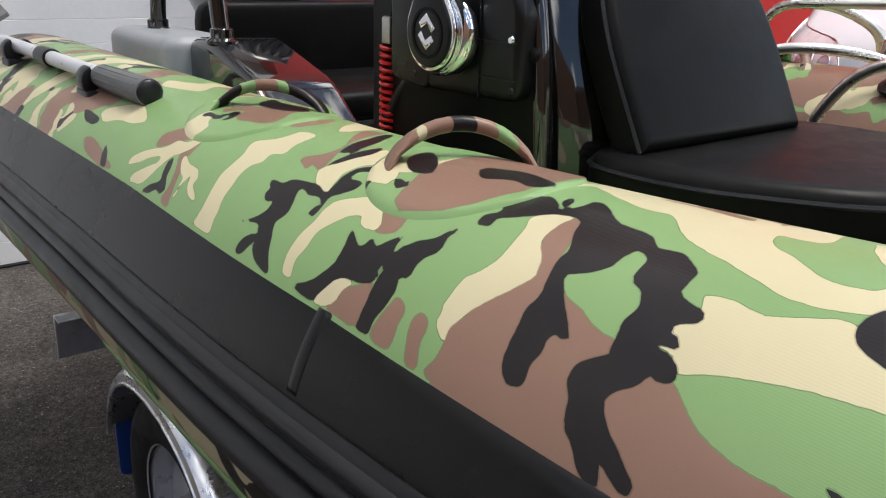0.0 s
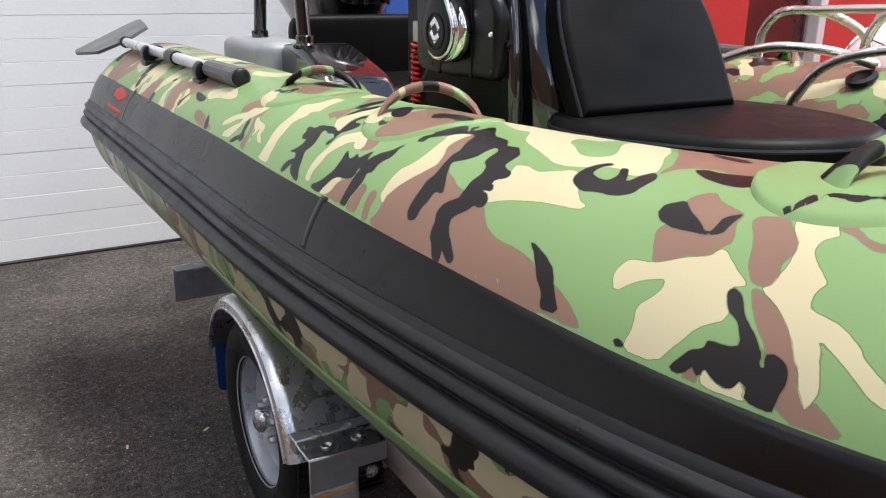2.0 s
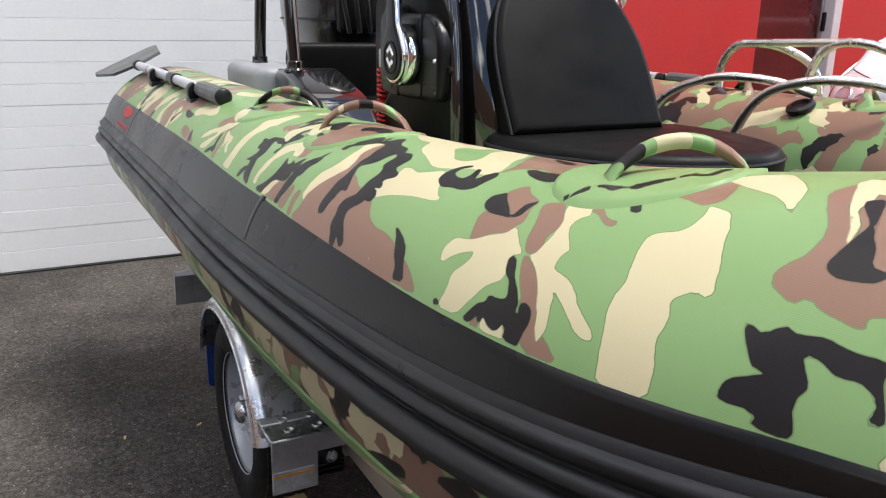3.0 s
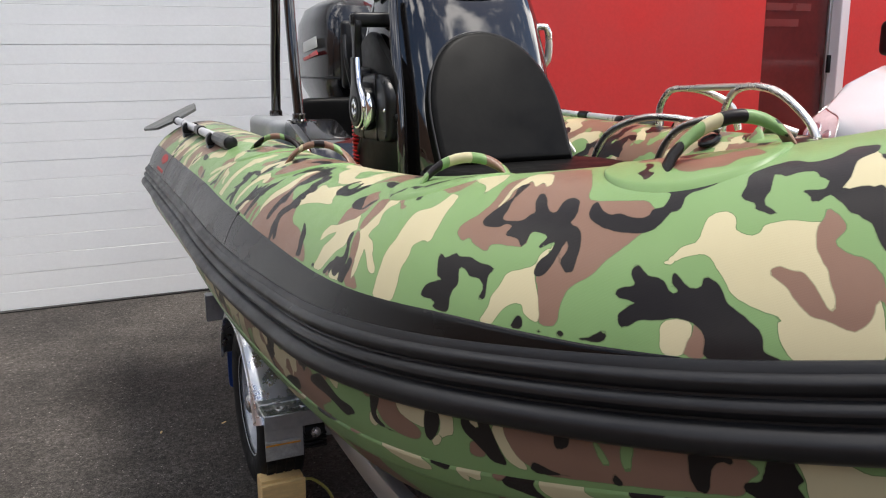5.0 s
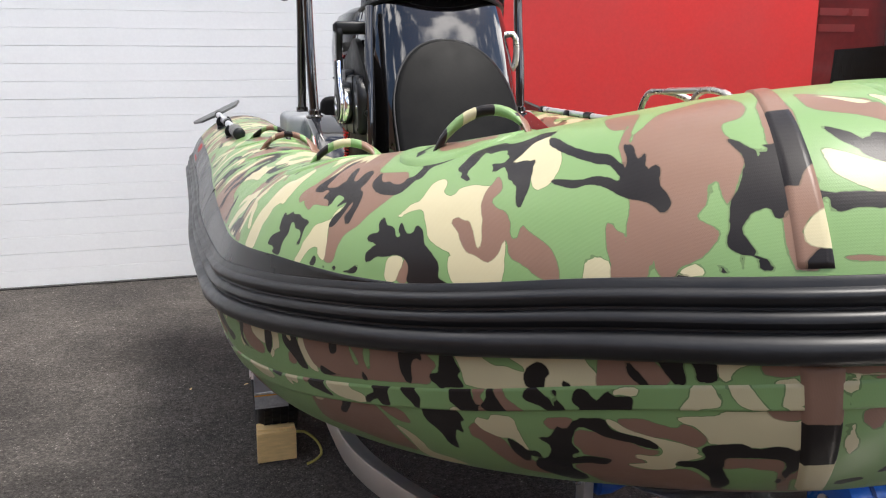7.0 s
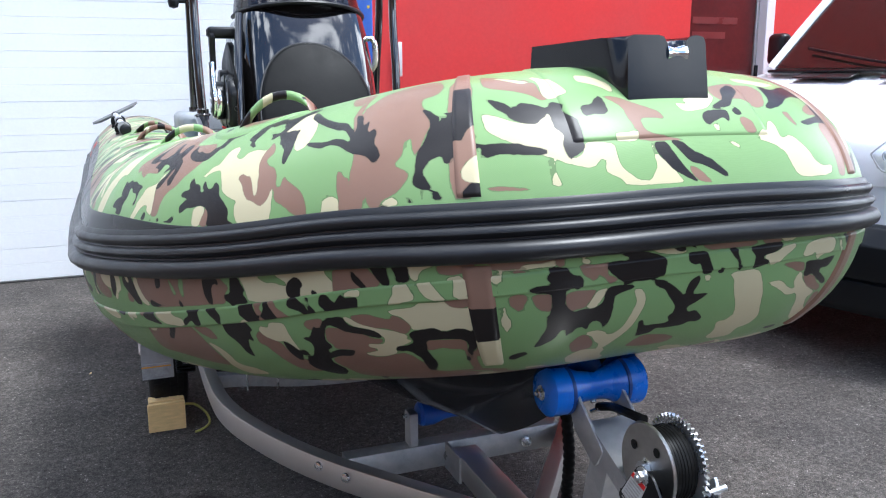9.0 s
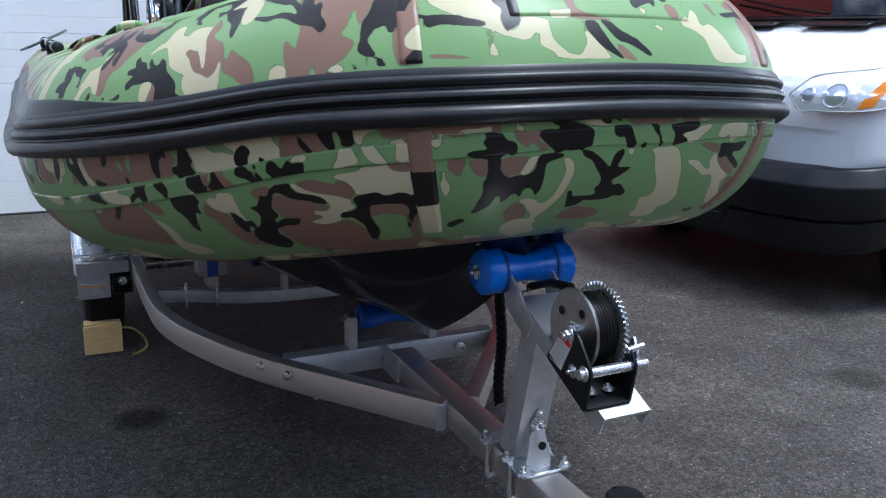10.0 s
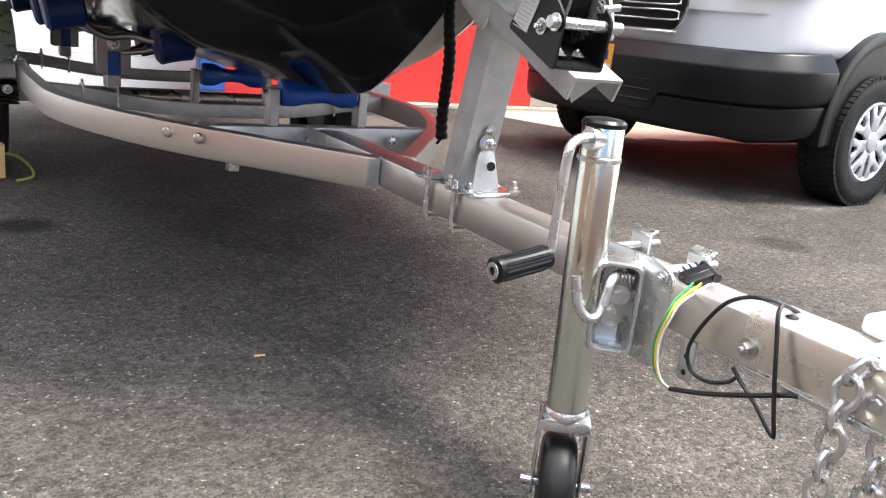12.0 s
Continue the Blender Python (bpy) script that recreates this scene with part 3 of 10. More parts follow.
patch("black", [(-2.263, 36.6), (-2.267, 39.2), (-2.251, 43.5), (-2.243, 45.4), (-2.263, 47.9), (-2.275, 51), (-2.251, 50.5), (-2.239, 48.1), (-2.219, 48.8), (-2.215, 46.7), (-2.235, 43.7), (-2.247, 40)])
patch("black", [(-2.483, 43.2), (-2.455, 45.8), (-2.427, 50.4), (-2.447, 51), (-2.467, 47.8)])
patch("black", [(-2.683, 34.5), (-2.587, 35.8), (-2.575, 37.8), (-2.591, 39.7), (-2.627, 39.7)])
patch("black", [(-2.023, 30.3), (-2.027, 31.2), (-2.011, 33.4), (-2.015, 34.8), (-1.999, 37.2), (-1.987, 35.9), (-1.983, 38.7), (-1.991, 41.8), (-2.015, 44.6), (-2.003, 44), (-1.979, 42.6), (-1.967, 45.5), (-1.959, 49.4), (-1.931, 52), (-1.907, 52.6), (-1.927, 48.3), (-1.943, 44), (-1.955, 40.8), (-1.947, 37.7), (-1.955, 34.4), (-1.967, 31.2), (-1.967, 29.6), (-1.943, 31), (-1.927, 30.1), (-1.915, 31.6), (-1.919, 33.9), (-1.919, 35.6), (-1.907, 35.8), (-1.907, 34.3), (-1.911, 31.3), (-1.915, 29.1), (-1.907, 27.9), (-1.895, 24.8), (-1.895, 22), (-1.903, 21.4), (-1.923, 21.9), (-1.923, 18), (-1.891, 16.7), (-1.871, 14.6), (-1.867, 13), (-1.879, 12.2), (-1.907, 13.4), (-1.931, 16.9), (-1.935, 21.3), (-1.927, 25.5), (-1.923, 28.8), (-1.951, 26.9), (-1.971, 27.3), (-1.995, 28), (-2.003, 30.8)])
patch("black", [(-1.971, 45), (-1.987, 47.8), (-1.987, 51.6), (-1.971, 51.6), (-1.967, 49.3), (-1.967, 46)])
patch("black", [(-2.043, -11.2), (-2.015, 0.7), (-2.007, 9.3), (-1.995, 14.2), (-1.979, 11.6), (-1.987, 2.9), (-2.015, -6.4)])
patch("black", [(-1.963, 4.1), (-1.975, 10.2), (-1.979, 17.1), (-1.975, 21), (-1.963, 15.1), (-1.951, 8.9)])
patch("black", [(-2.235, 4.7), (-2.223, -0.5), (-2.191, 4.7), (-2.195, 10.3), (-2.179, 14.3), (-2.191, 15.2), (-2.215, 12.5)])
patch("black", [(-2.315, 8.1), (-2.275, -3.5), (-2.231, -16.2), (-2.255, -1)])
patch("brown", [(-1.827, 4.5), (-1.815, 0.5), (-1.787, -3.9), (-1.763, -2.1), (-1.763, 5.4), (-1.763, 12.8), (-1.775, 18.3), (-1.791, 21.8), (-1.795, 25), (-1.787, 31.2), (-1.799, 33.2), (-1.815, 33.3), (-1.811, 31.2), (-1.827, 28), (-1.835, 23.5), (-1.839, 20.2), (-1.835, 14.6), (-1.835, 8.5)])
patch("brown", [(-1.647, 12.7), (-1.647, 15.4), (-1.647, 20.5), (-1.643, 22.8), (-1.631, 26), (-1.623, 29.6), (-1.631, 32.4), (-1.627, 33.9), (-1.643, 38.7), (-1.651, 41.4), (-1.659, 45.8), (-1.655, 48.5), (-1.655, 51.5), (-1.663, 54.8), (-1.627, 55.8), (-1.591, 56.1), (-1.555, 56.9), (-1.515, 57.6), (-1.487, 57.9), (-1.463, 56.8), (-1.431, 52.5), (-1.399, 49.3), (-1.411, 48.1), (-1.435, 46.2), (-1.451, 44.1), (-1.467, 40.9), (-1.475, 39.4), (-1.503, 39), (-1.531, 36.3), (-1.535, 36.4), (-1.551, 35.4), (-1.567, 33.2), (-1.587, 32.1), (-1.615, 25.7), (-1.619, 21.2), (-1.627, 17.2), (-1.635, 13.1)])
patch("brown", [(-1.807, 52.6), (-1.795, 50.9), (-1.795, 47.3), (-1.783, 45.7), (-1.767, 43.4), (-1.763, 45), (-1.755, 49.1), (-1.755, 53.4)])
patch("brown", [(-1.735, 53.5), (-1.735, 50.1), (-1.731, 45.8), (-1.731, 44.2), (-1.719, 44.6), (-1.711, 46.3), (-1.711, 48.8), (-1.707, 51.4), (-1.707, 54.3)])
patch("brown", [(-1.683, 54.8), (-1.695, 49.8), (-1.699, 46.7), (-1.695, 44.9), (-1.683, 45.8), (-1.679, 47.5), (-1.679, 50.1), (-1.667, 54.8)])
patch("brown", [(-1.515, 41.5), (-1.487, 40.3), (-1.467, 42.6), (-1.427, 46.6), (-1.383, 47.6), (-1.355, 49), (-1.335, 51.6), (-1.303, 52.8), (-1.275, 55.8), (-1.251, 59.6), (-1.303, 59), (-1.379, 58.4), (-1.487, 56.8), (-1.535, 49.6)])
patch("brown", [(-1.619, -15.3), (-1.603, -15.6), (-1.575, -14.8), (-1.543, -10), (-1.547, -7.6), (-1.555, -4.7), (-1.579, -8.9), (-1.615, -15.7)])
patch("brown", [(-1.567, -15.7), (-1.555, -14.8), (-1.559, -14.6), (-1.539, -14.6), (-1.511, -14.5), (-1.447, -14.4), (-1.447, -15.3), (-1.475, -15.9), (-1.495, -15.1), (-1.511, -14.7), (-1.511, -15.4), (-1.515, -8.3), (-1.523, -5.3), (-1.535, -6), (-1.551, -16.5), (-1.555, -14.8)])
patch("cream", [(-1.707, 1.3), (-1.703, -3.4), (-1.691, -7.7), (-1.683, -10.1), (-1.643, -1.6), (-1.611, 2.3), (-1.583, 1.4), (-1.567, -0.6), (-1.555, 5.2), (-1.535, 9.5), (-1.511, 11.9), (-1.487, 13.6), (-1.467, 16.2), (-1.451, 17.9), (-1.431, 19.6), (-1.419, 19.3), (-1.391, 17.7), (-1.399, 12.5), (-1.411, 12.5), (-1.427, 12.9), (-1.443, 11.9), (-1.463, 8.4), (-1.487, 5.6), (-1.495, 3.4), (-1.499, -0.6), (-1.483, -0.3), (-1.467, -0.8), (-1.463, -3.2), (-1.467, -7.7), (-1.475, -15.9), (-1.479, -14.6), (-1.495, -15.1), (-1.511, -14.7), (-1.511, -15.4), (-1.515, -8.3), (-1.523, -5.3), (-1.539, -5.5), (-1.551, -3.9), (-1.579, -10), (-1.607, -14.8), (-1.619, -15.3), (-1.591, -14.6), (-1.571, -15.1), (-1.583, -15.6), (-1.619, -15.4), (-1.655, -14.5), (-1.703, -15), (-1.711, -7.8)])
patch("cream", [(-1.495, 23.3), (-1.487, 23), (-1.475, 22.8), (-1.463, 23.5), (-1.447, 24.3), (-1.435, 24.2), (-1.427, 24.1), (-1.419, 22), (-1.407, 21.7), (-1.395, 21.7), (-1.383, 20.8), (-1.359, 33.4), (-1.387, 33.6), (-1.411, 34.1), (-1.443, 35.5), (-1.463, 36.9), (-1.475, 38.3), (-1.483, 36.2), (-1.491, 35.2), (-1.499, 35.1), (-1.499, 34.5), (-1.483, 34.7), (-1.487, 33.4), (-1.491, 32.4), (-1.499, 32), (-1.495, 30.3), (-1.483, 29), (-1.487, 26.7)])
patch("cream", [(-1.827, 52.7), (-1.827, 48.3), (-1.815, 46.2), (-1.799, 44.9), (-1.787, 45.5), (-1.795, 47.7), (-1.795, 50.9), (-1.807, 52.6)])
patch("cream", [(-1.663, 13.2), (-1.675, 15.1), (-1.679, 17.1), (-1.671, 19.9), (-1.667, 23.8), (-1.663, 28.8), (-1.667, 32.5), (-1.679, 35.6), (-1.679, 38.3), (-1.679, 41.2), (-1.679, 41.7), (-1.675, 43.1), (-1.675, 45.2), (-1.671, 46.6), (-1.655, 48.5), (-1.659, 45.8), (-1.655, 43.7), (-1.651, 41.4), (-1.643, 38.7), (-1.627, 33.9), (-1.619, 30.4), (-1.623, 28.9), (-1.627, 26.4), (-1.643, 22.8), (-1.647, 20.5), (-1.647, 15.4), (-1.643, 13.1), (-1.647, 12.7)])
patch("black", [(-1.843, 13), (-1.855, 17), (-1.851, 21.5), (-1.847, 22.2), (-1.835, 20.7), (-1.835, 16.3), (-1.831, 13.9)])
patch("black", [(-1.831, 6.2), (-1.831, 10.1), (-1.819, 13.4), (-1.823, 15.9), (-1.807, 17.9), (-1.795, 16.2), (-1.803, 13.6), (-1.807, 9.5), (-1.823, 5.3)])
patch("black", [(-1.819, -0.1), (-1.795, -3), (-1.775, -6.4), (-1.775, -16.9), (-1.747, -4.3), (-1.759, 0.4), (-1.783, 0.8), (-1.803, 1.9)])
patch("black", [(-1.735, 5.9), (-1.731, 9.4), (-1.719, 12.4), (-1.719, 13.8), (-1.735, 15.1), (-1.735, 16.4), (-1.727, 16.4), (-1.715, 15.5), (-1.711, 17.7), (-1.723, 19.8), (-1.719, 22.5), (-1.715, 23), (-1.703, 22.4), (-1.707, 19.8), (-1.695, 18.4), (-1.683, 16.5), (-1.675, 15.1), (-1.663, 13.2), (-1.647, 12.6), (-1.635, 13.2), (-1.627, 18.2), (-1.615, 22.2), (-1.615, 25.7), (-1.611, 29.4), (-1.603, 34), (-1.607, 36.9), (-1.603, 41.2), (-1.599, 45.5), (-1.595, 48.1), (-1.587, 49.9), (-1.575, 49.8), (-1.571, 48.3), (-1.575, 45.7), (-1.571, 43), (-1.575, 40.4), (-1.571, 39.1), (-1.563, 39.5), (-1.559, 39), (-1.571, 35.7), (-1.587, 32.1), (-1.595, 29.6), (-1.599, 28.1), (-1.583, 26.2), (-1.571, 23.4), (-1.571, 21), (-1.567, 17.4), (-1.555, 18.2), (-1.551, 20.3), (-1.551, 23.5), (-1.547, 25.2), (-1.535, 26.4), (-1.527, 29.6), (-1.531, 32.8), (-1.527, 36.3), (-1.527, 37.8), (-1.523, 38.8), (-1.535, 40.7), (-1.543, 42.6), (-1.543, 44.6), (-1.539, 46.6), (-1.535, 47.4), (-1.531, 50.2), (-1.527, 52), (-1.515, 53.8), (-1.503, 57.4), (-1.487, 57.5), (-1.495, 53.5), (-1.491, 54.5), (-1.475, 56.6), (-1.467, 56.4), (-1.467, 54.9), (-1.483, 51.9), (-1.495, 49.9), (-1.507, 47.5), (-1.511, 45.8), (-1.507, 44.1), (-1.495, 42.2), (-1.491, 39.7), (-1.483, 40.4), (-1.475, 39.7), (-1.475, 38.3), (-1.479, 36.9), (-1.487, 35.6), (-1.499, 35.1), (-1.499, 34.5), (-1.491, 34.7), (-1.483, 34.6), (-1.487, 33.2), (-1.491, 32.3), (-1.499, 32), (-1.495, 30.1), (-1.483, 29.2), (-1.483, 27.8), (-1.487, 26.6), (-1.503, 25.6), (-1.511, 24.3), (-1.511, 23), (-1.511, 21.1), (-1.511, 18.9), (-1.519, 17.2), (-1.535, 14.8), (-1.547, 15.3), (-1.555, 15.6), (-1.563, 13.8), (-1.571, 11.8), (-1.603, 11.1), (-1.615, 9.3), (-1.643, 4), (-1.655, 4), (-1.655, 7.4), (-1.659, 9.7), (-1.667, 9.1), (-1.667, 7.1), (-1.675, 5.1), (-1.679, 6.2), (-1.675, 8.9), (-1.663, 10.4), (-1.667, 11.8), (-1.679, 8.7), (-1.695, 6.7), (-1.703, 8.3), (-1.723, 6.1)])
patch("black", [(-1.731, 25.5), (-1.735, 27), (-1.739, 29.4), (-1.755, 31.7), (-1.767, 34.6), (-1.767, 38.5), (-1.763, 43.8), (-1.759, 48.3), (-1.755, 52), (-1.755, 53), (-1.735, 53.5), (-1.739, 50.4), (-1.735, 46.7), (-1.735, 43.1), (-1.743, 40.4), (-1.731, 40.1), (-1.735, 35.4), (-1.723, 32.2), (-1.731, 28.6), (-1.727, 26.2)])
patch("black", [(-1.843, 34.2), (-1.831, 39.6), (-1.827, 43.9), (-1.843, 49.3), (-1.867, 51.9), (-1.823, 53), (-1.823, 50.6), (-1.811, 45.8), (-1.791, 45), (-1.779, 45.1), (-1.767, 43.6), (-1.771, 41), (-1.767, 36.9), (-1.775, 34.4), (-1.775, 31.6), (-1.787, 34.2), (-1.795, 36.7), (-1.807, 34.7), (-1.811, 37.9), (-1.823, 37)])
patch("cream", [(-1.719, -9.5), (-1.627, 1.2), (-1.587, 0.6), (-1.551, 9.6), (-1.531, 12), (-1.487, 15.5), (-1.451, 19.3), (-1.423, 19.4), (-1.395, 18.1), (-1.367, 15.9), (-1.331, 18.8), (-1.311, 15.4), (-1.323, 10.3), (-1.339, 5.9), (-1.355, -0.9), (-1.399, -10.6), (-1.447, -11.1), (-1.431, -1), (-1.395, 9.1), (-1.407, 12.6), (-1.427, 14.5), (-1.455, 12.8), (-1.483, 8.8), (-1.507, 6.7), (-1.515, 2.5), (-1.507, -5.5), (-1.523, -12.7), (-1.571, -12.5), (-1.651, -12.6)])
patch("cream", [(-1.399, 33.7), (-1.375, 33.4), (-1.347, 33.4), (-1.339, 31.9), (-1.355, 30.6), (-1.371, 27.6), (-1.391, 25.1), (-1.403, 20), (-1.435, 22.8), (-1.451, 24.3)])
patch("brown", [(-1.635, -10), (-1.623, -12.3), (-1.543, -11.8), (-1.531, -5.8), (-1.591, -9.5)])
patch("brown", [(-1.239, 24), (-1.231, 21), (-1.219, 19.6), (-1.203, 22.9), (-1.167, 25.4), (-1.167, 28.8), (-1.155, 33.4), (-1.163, 35.6), (-1.167, 37.7), (-1.191, 38.5), (-1.203, 41.4), (-1.215, 41.9), (-1.227, 38.2), (-1.239, 33.4), (-1.219, 27.9)])
patch("brown", [(-1.159, 25.8), (-1.127, 24.6), (-1.115, 28.7), (-1.103, 31.6), (-1.103, 33.9), (-1.107, 36.8), (-1.103, 39.4), (-1.107, 41.3), (-1.119, 42), (-1.131, 37.2), (-1.139, 32.2)])
patch("brown", [(-1.307, 16.3), (-1.311, 8.3), (-1.383, -10.4), (-1.347, -10.4), (-1.299, -10.7), (-1.239, -9.3), (-1.163, 7.3), (-1.183, 11), (-1.215, 11.5), (-1.255, 9.2), (-1.283, 9.9), (-1.299, 12.2)])
patch("brown", [(-1.06, -8), (-1, -7.9), (-0.988, 0.7), (-0.976, 13.9), (-0.976, 19.2), (-0.988, 21.5), (-1, 19.9), (-1.016, 18.5), (-1.032, 14.1), (-1.036, 10.9), (-1.044, 6.7), (-1.044, -1.3)])
patch("brown", [(-1.119, 42.2), (-1.107, 43), (-1.084, 46.9), (-1.072, 52.1), (-1.068, 56.3), (-1.052, 59.4), (-1.036, 63.1), (-1.072, 62.4), (-1.087, 55.5), (-1.091, 52.4), (-1.107, 47.2)])
patch("cream", [(-1.107, 41.5), (-1.103, 37.7), (-1.103, 32), (-1.123, 25), (-1.103, 21.8), (-1.099, 17.8), (-1.087, 22), (-1.087, 26.3), (-1.08, 27.8), (-1.091, 30.1), (-1.091, 32.5), (-1.087, 34.4), (-1.072, 38.7), (-1.076, 40.1), (-1.076, 44.3), (-1.064, 44.9), (-1.052, 46.2), (-1.04, 48.9), (-1.04, 52.1), (-1.044, 52.6), (-1.052, 49.2), (-1.06, 47.8), (-1.068, 47.7), (-1.06, 50.2), (-1.06, 53.4), (-1.072, 54.2), (-1.08, 49), (-1.095, 44.7), (-1.111, 42.1)])
patch("cream", [(-1.024, -7.6), (-1, -7.9), (-1.004, 1.4), (-1.02, -3.2)])
patch("cream", [(-1.239, 49.7), (-1.251, 46), (-1.243, 42.1), (-1.215, 41.8), (-1.187, 39), (-1.167, 37.5), (-1.159, 34.8), (-1.135, 39.8), (-1.119, 42), (-1.135, 43.2), (-1.123, 48.9), (-1.143, 51.8), (-1.155, 56.3), (-1.167, 60.1), (-1.203, 59.9), (-1.199, 55.1), (-1.207, 51.2), (-1.191, 47.7), (-1.191, 44), (-1.219, 46.4)])
patch("cream", [(-1.012, 31.7), (-0.992, 30.2), (-0.984, 28.4), (-0.98, 24.3), (-0.984, 21.3), (-0.976, 21.6), (-0.96, 23.4), (-0.944, 43.1), (-0.952, 44.9), (-0.956, 43), (-0.972, 45.9), (-0.968, 49.7), (-0.972, 54.5), (-0.968, 58.6), (-0.968, 64.7), (-1.004, 64.5), (-1.008, 56.9), (-1.012, 50.3), (-1.012, 48.2), (-1.008, 43.6), (-1.012, 36.7)])
patch("cream", [(-1.068, 47.6), (-1.048, 47.6), (-1.036, 51), (-1.016, 55.4), (-1.016, 57), (-1.028, 56.6), (-1.04, 53.5), (-1.056, 50)])
patch("cream", [(-1.06, 60.8), (-1.068, 56.3), (-1.068, 52), (-1.06, 51.4), (-1.056, 55.3), (-1.056, 57.5)])
patch("cream", [(-1.399, 54), (-1.387, 55.4), (-1.375, 58), (-1.379, 58.3)])
patch("cream", [(-1.423, 56.4), (-1.415, 57.5), (-1.423, 57.8)])
patch("brown", [(-1.095, 17.6), (-1.095, 16.1), (-1.087, 20.8), (-1.08, 21.9), (-1.076, 24), (-1.076, 25.3), (-1.06, 28.7), (-1.048, 29.1), (-1.048, 30.2), (-1.052, 31.1), (-1.064, 29.4), (-1.072, 27.6), (-1.087, 26.4), (-1.084, 21.8)])
patch("black", [(-1.379, 14), (-1.391, 15.7), (-1.399, 18.8), (-1.399, 21.9), (-1.391, 25.1), (-1.367, 27.7), (-1.343, 26.7), (-1.323, 27.1), (-1.303, 25), (-1.303, 21.2), (-1.299, 18.3), (-1.307, 16), (-1.315, 15.3), (-1.323, 18.1), (-1.327, 21.4), (-1.331, 20.9), (-1.347, 15.6), (-1.359, 15.7), (-1.347, 19.5), (-1.351, 22.1), (-1.371, 21.7), (-1.383, 20.1), (-1.383, 16.9), (-1.371, 15.2)])
patch("black", [(-1.375, 44.2), (-1.343, 46.6), (-1.319, 49.6), (-1.307, 53.5), (-1.287, 57.9), (-1.315, 58.5), (-1.319, 55.1), (-1.339, 51.8), (-1.351, 48.5)])
patch("black", [(-1.255, 29.3), (-1.255, 26.4), (-1.239, 24), (-1.223, 26.8), (-1.203, 29.6), (-1.187, 32.3), (-1.183, 31), (-1.183, 27.2), (-1.167, 25.4), (-1.171, 29), (-1.171, 31.8), (-1.183, 33), (-1.195, 32.7), (-1.223, 32.7), (-1.243, 31.4)])
patch("black", [(-1.064, 7.2), (-1.048, 11.8), (-1.04, 16.4), (-1.052, 17.2), (-1.048, 20.1), (-1.04, 23.3), (-1.036, 25.4), (-1.044, 25.6), (-1.052, 23), (-1.068, 20.8), (-1.056, 20.4), (-1.064, 16.5), (-1.068, 10.5), (-1.084, 10.3), (-1.072, 7.7)])
patch("black", [(-1.279, 11.2), (-1.267, 9.9), (-1.243, 10.7), (-1.211, 10.5), (-1.171, 9.2), (-1.147, 7.3), (-1.171, 11.5), (-1.187, 15), (-1.203, 16.8), (-1.231, 15.9), (-1.259, 13.8)])
patch("black", [(-1.327, -7.2), (-1.271, -3.7), (-1.243, 0), (-1.251, 1.6), (-1.299, -1.9)])
patch("black", [(-1.215, 59.7), (-1.211, 58.2), (-1.203, 58.7), (-1.199, 59.8)])
patch("brown", [(-0.904, 13.6), (-0.881, 7.4), (-0.861, 2.6), (-0.805, 3.7), (-0.773, 15.7), (-0.761, 22.2), (-0.757, 26.6), (-0.749, 28.8), (-0.701, 29.7), (-0.681, 29.9), (-0.669, 33.4), (-0.661, 36.1), (-0.665, 39.4), (-0.677, 41.9), (-0.689, 45.4), (-0.705, 49.2), (-0.717, 53.4), (-0.733, 55.7), (-0.741, 57.6), (-0.745, 61.1), (-0.745, 65.2), (-0.749, 66.5), (-0.761, 66.5), (-0.769, 65.5), (-0.773, 57.2), (-0.781, 53.8), (-0.765, 43.8), (-0.781, 40.7), (-0.805, 39.7), (-0.805, 45.2), (-0.829, 44.7), (-0.841, 44.4), (-0.853, 44.5), (-0.853, 47.2), (-0.877, 44.4), (-0.889, 42), (-0.896, 43.7), (-0.904, 42.1), (-0.912, 40.4), (-0.912, 37.3), (-0.896, 32.9), (-0.889, 27.6), (-0.896, 21.2)])
patch("brown", [(-0.617, 64.3), (-0.609, 66), (-0.605, 68.8), (-0.609, 72.3), (-0.625, 71.6), (-0.625, 69), (-0.617, 67.4)])
patch("cream", [(-0.765, 43.8), (-0.781, 47.1), (-0.785, 50.7), (-0.797, 51.8), (-0.817, 52.9), (-0.821, 57.2), (-0.829, 59.4), (-0.829, 62.6), (-0.841, 67.1), (-0.825, 67.8), (-0.813, 63.4), (-0.805, 61.5), (-0.789, 61.1), (-0.785, 63.7), (-0.769, 65.9), (-0.765, 65.1), (-0.769, 60.2), (-0.777, 55.8), (-0.781, 53.9), (-0.777, 49.3)])
patch("cream", [(-1.004, 7.3), (-0.984, 3.6), (-0.952, 0.2), (-0.92, 11.9), (-0.92, 17.2), (-0.92, 23.3), (-0.932, 17)])
patch("cream", [(-0.889, 5.2), (-0.849, 7.6), (-0.825, 17.5), (-0.829, 20.2), (-0.845, 15.2), (-0.845, 20.1), (-0.869, 13.4), (-0.869, 16.9), (-0.877, 20), (-0.869, 26.4), (-0.877, 31.9), (-0.877, 26.1), (-0.885, 18.2)])
patch("cream", [(-0.645, 64.3), (-0.629, 63.2), (-0.617, 64.3), (-0.617, 66.5), (-0.621, 68.7), (-0.625, 71.6), (-0.645, 71.5)])
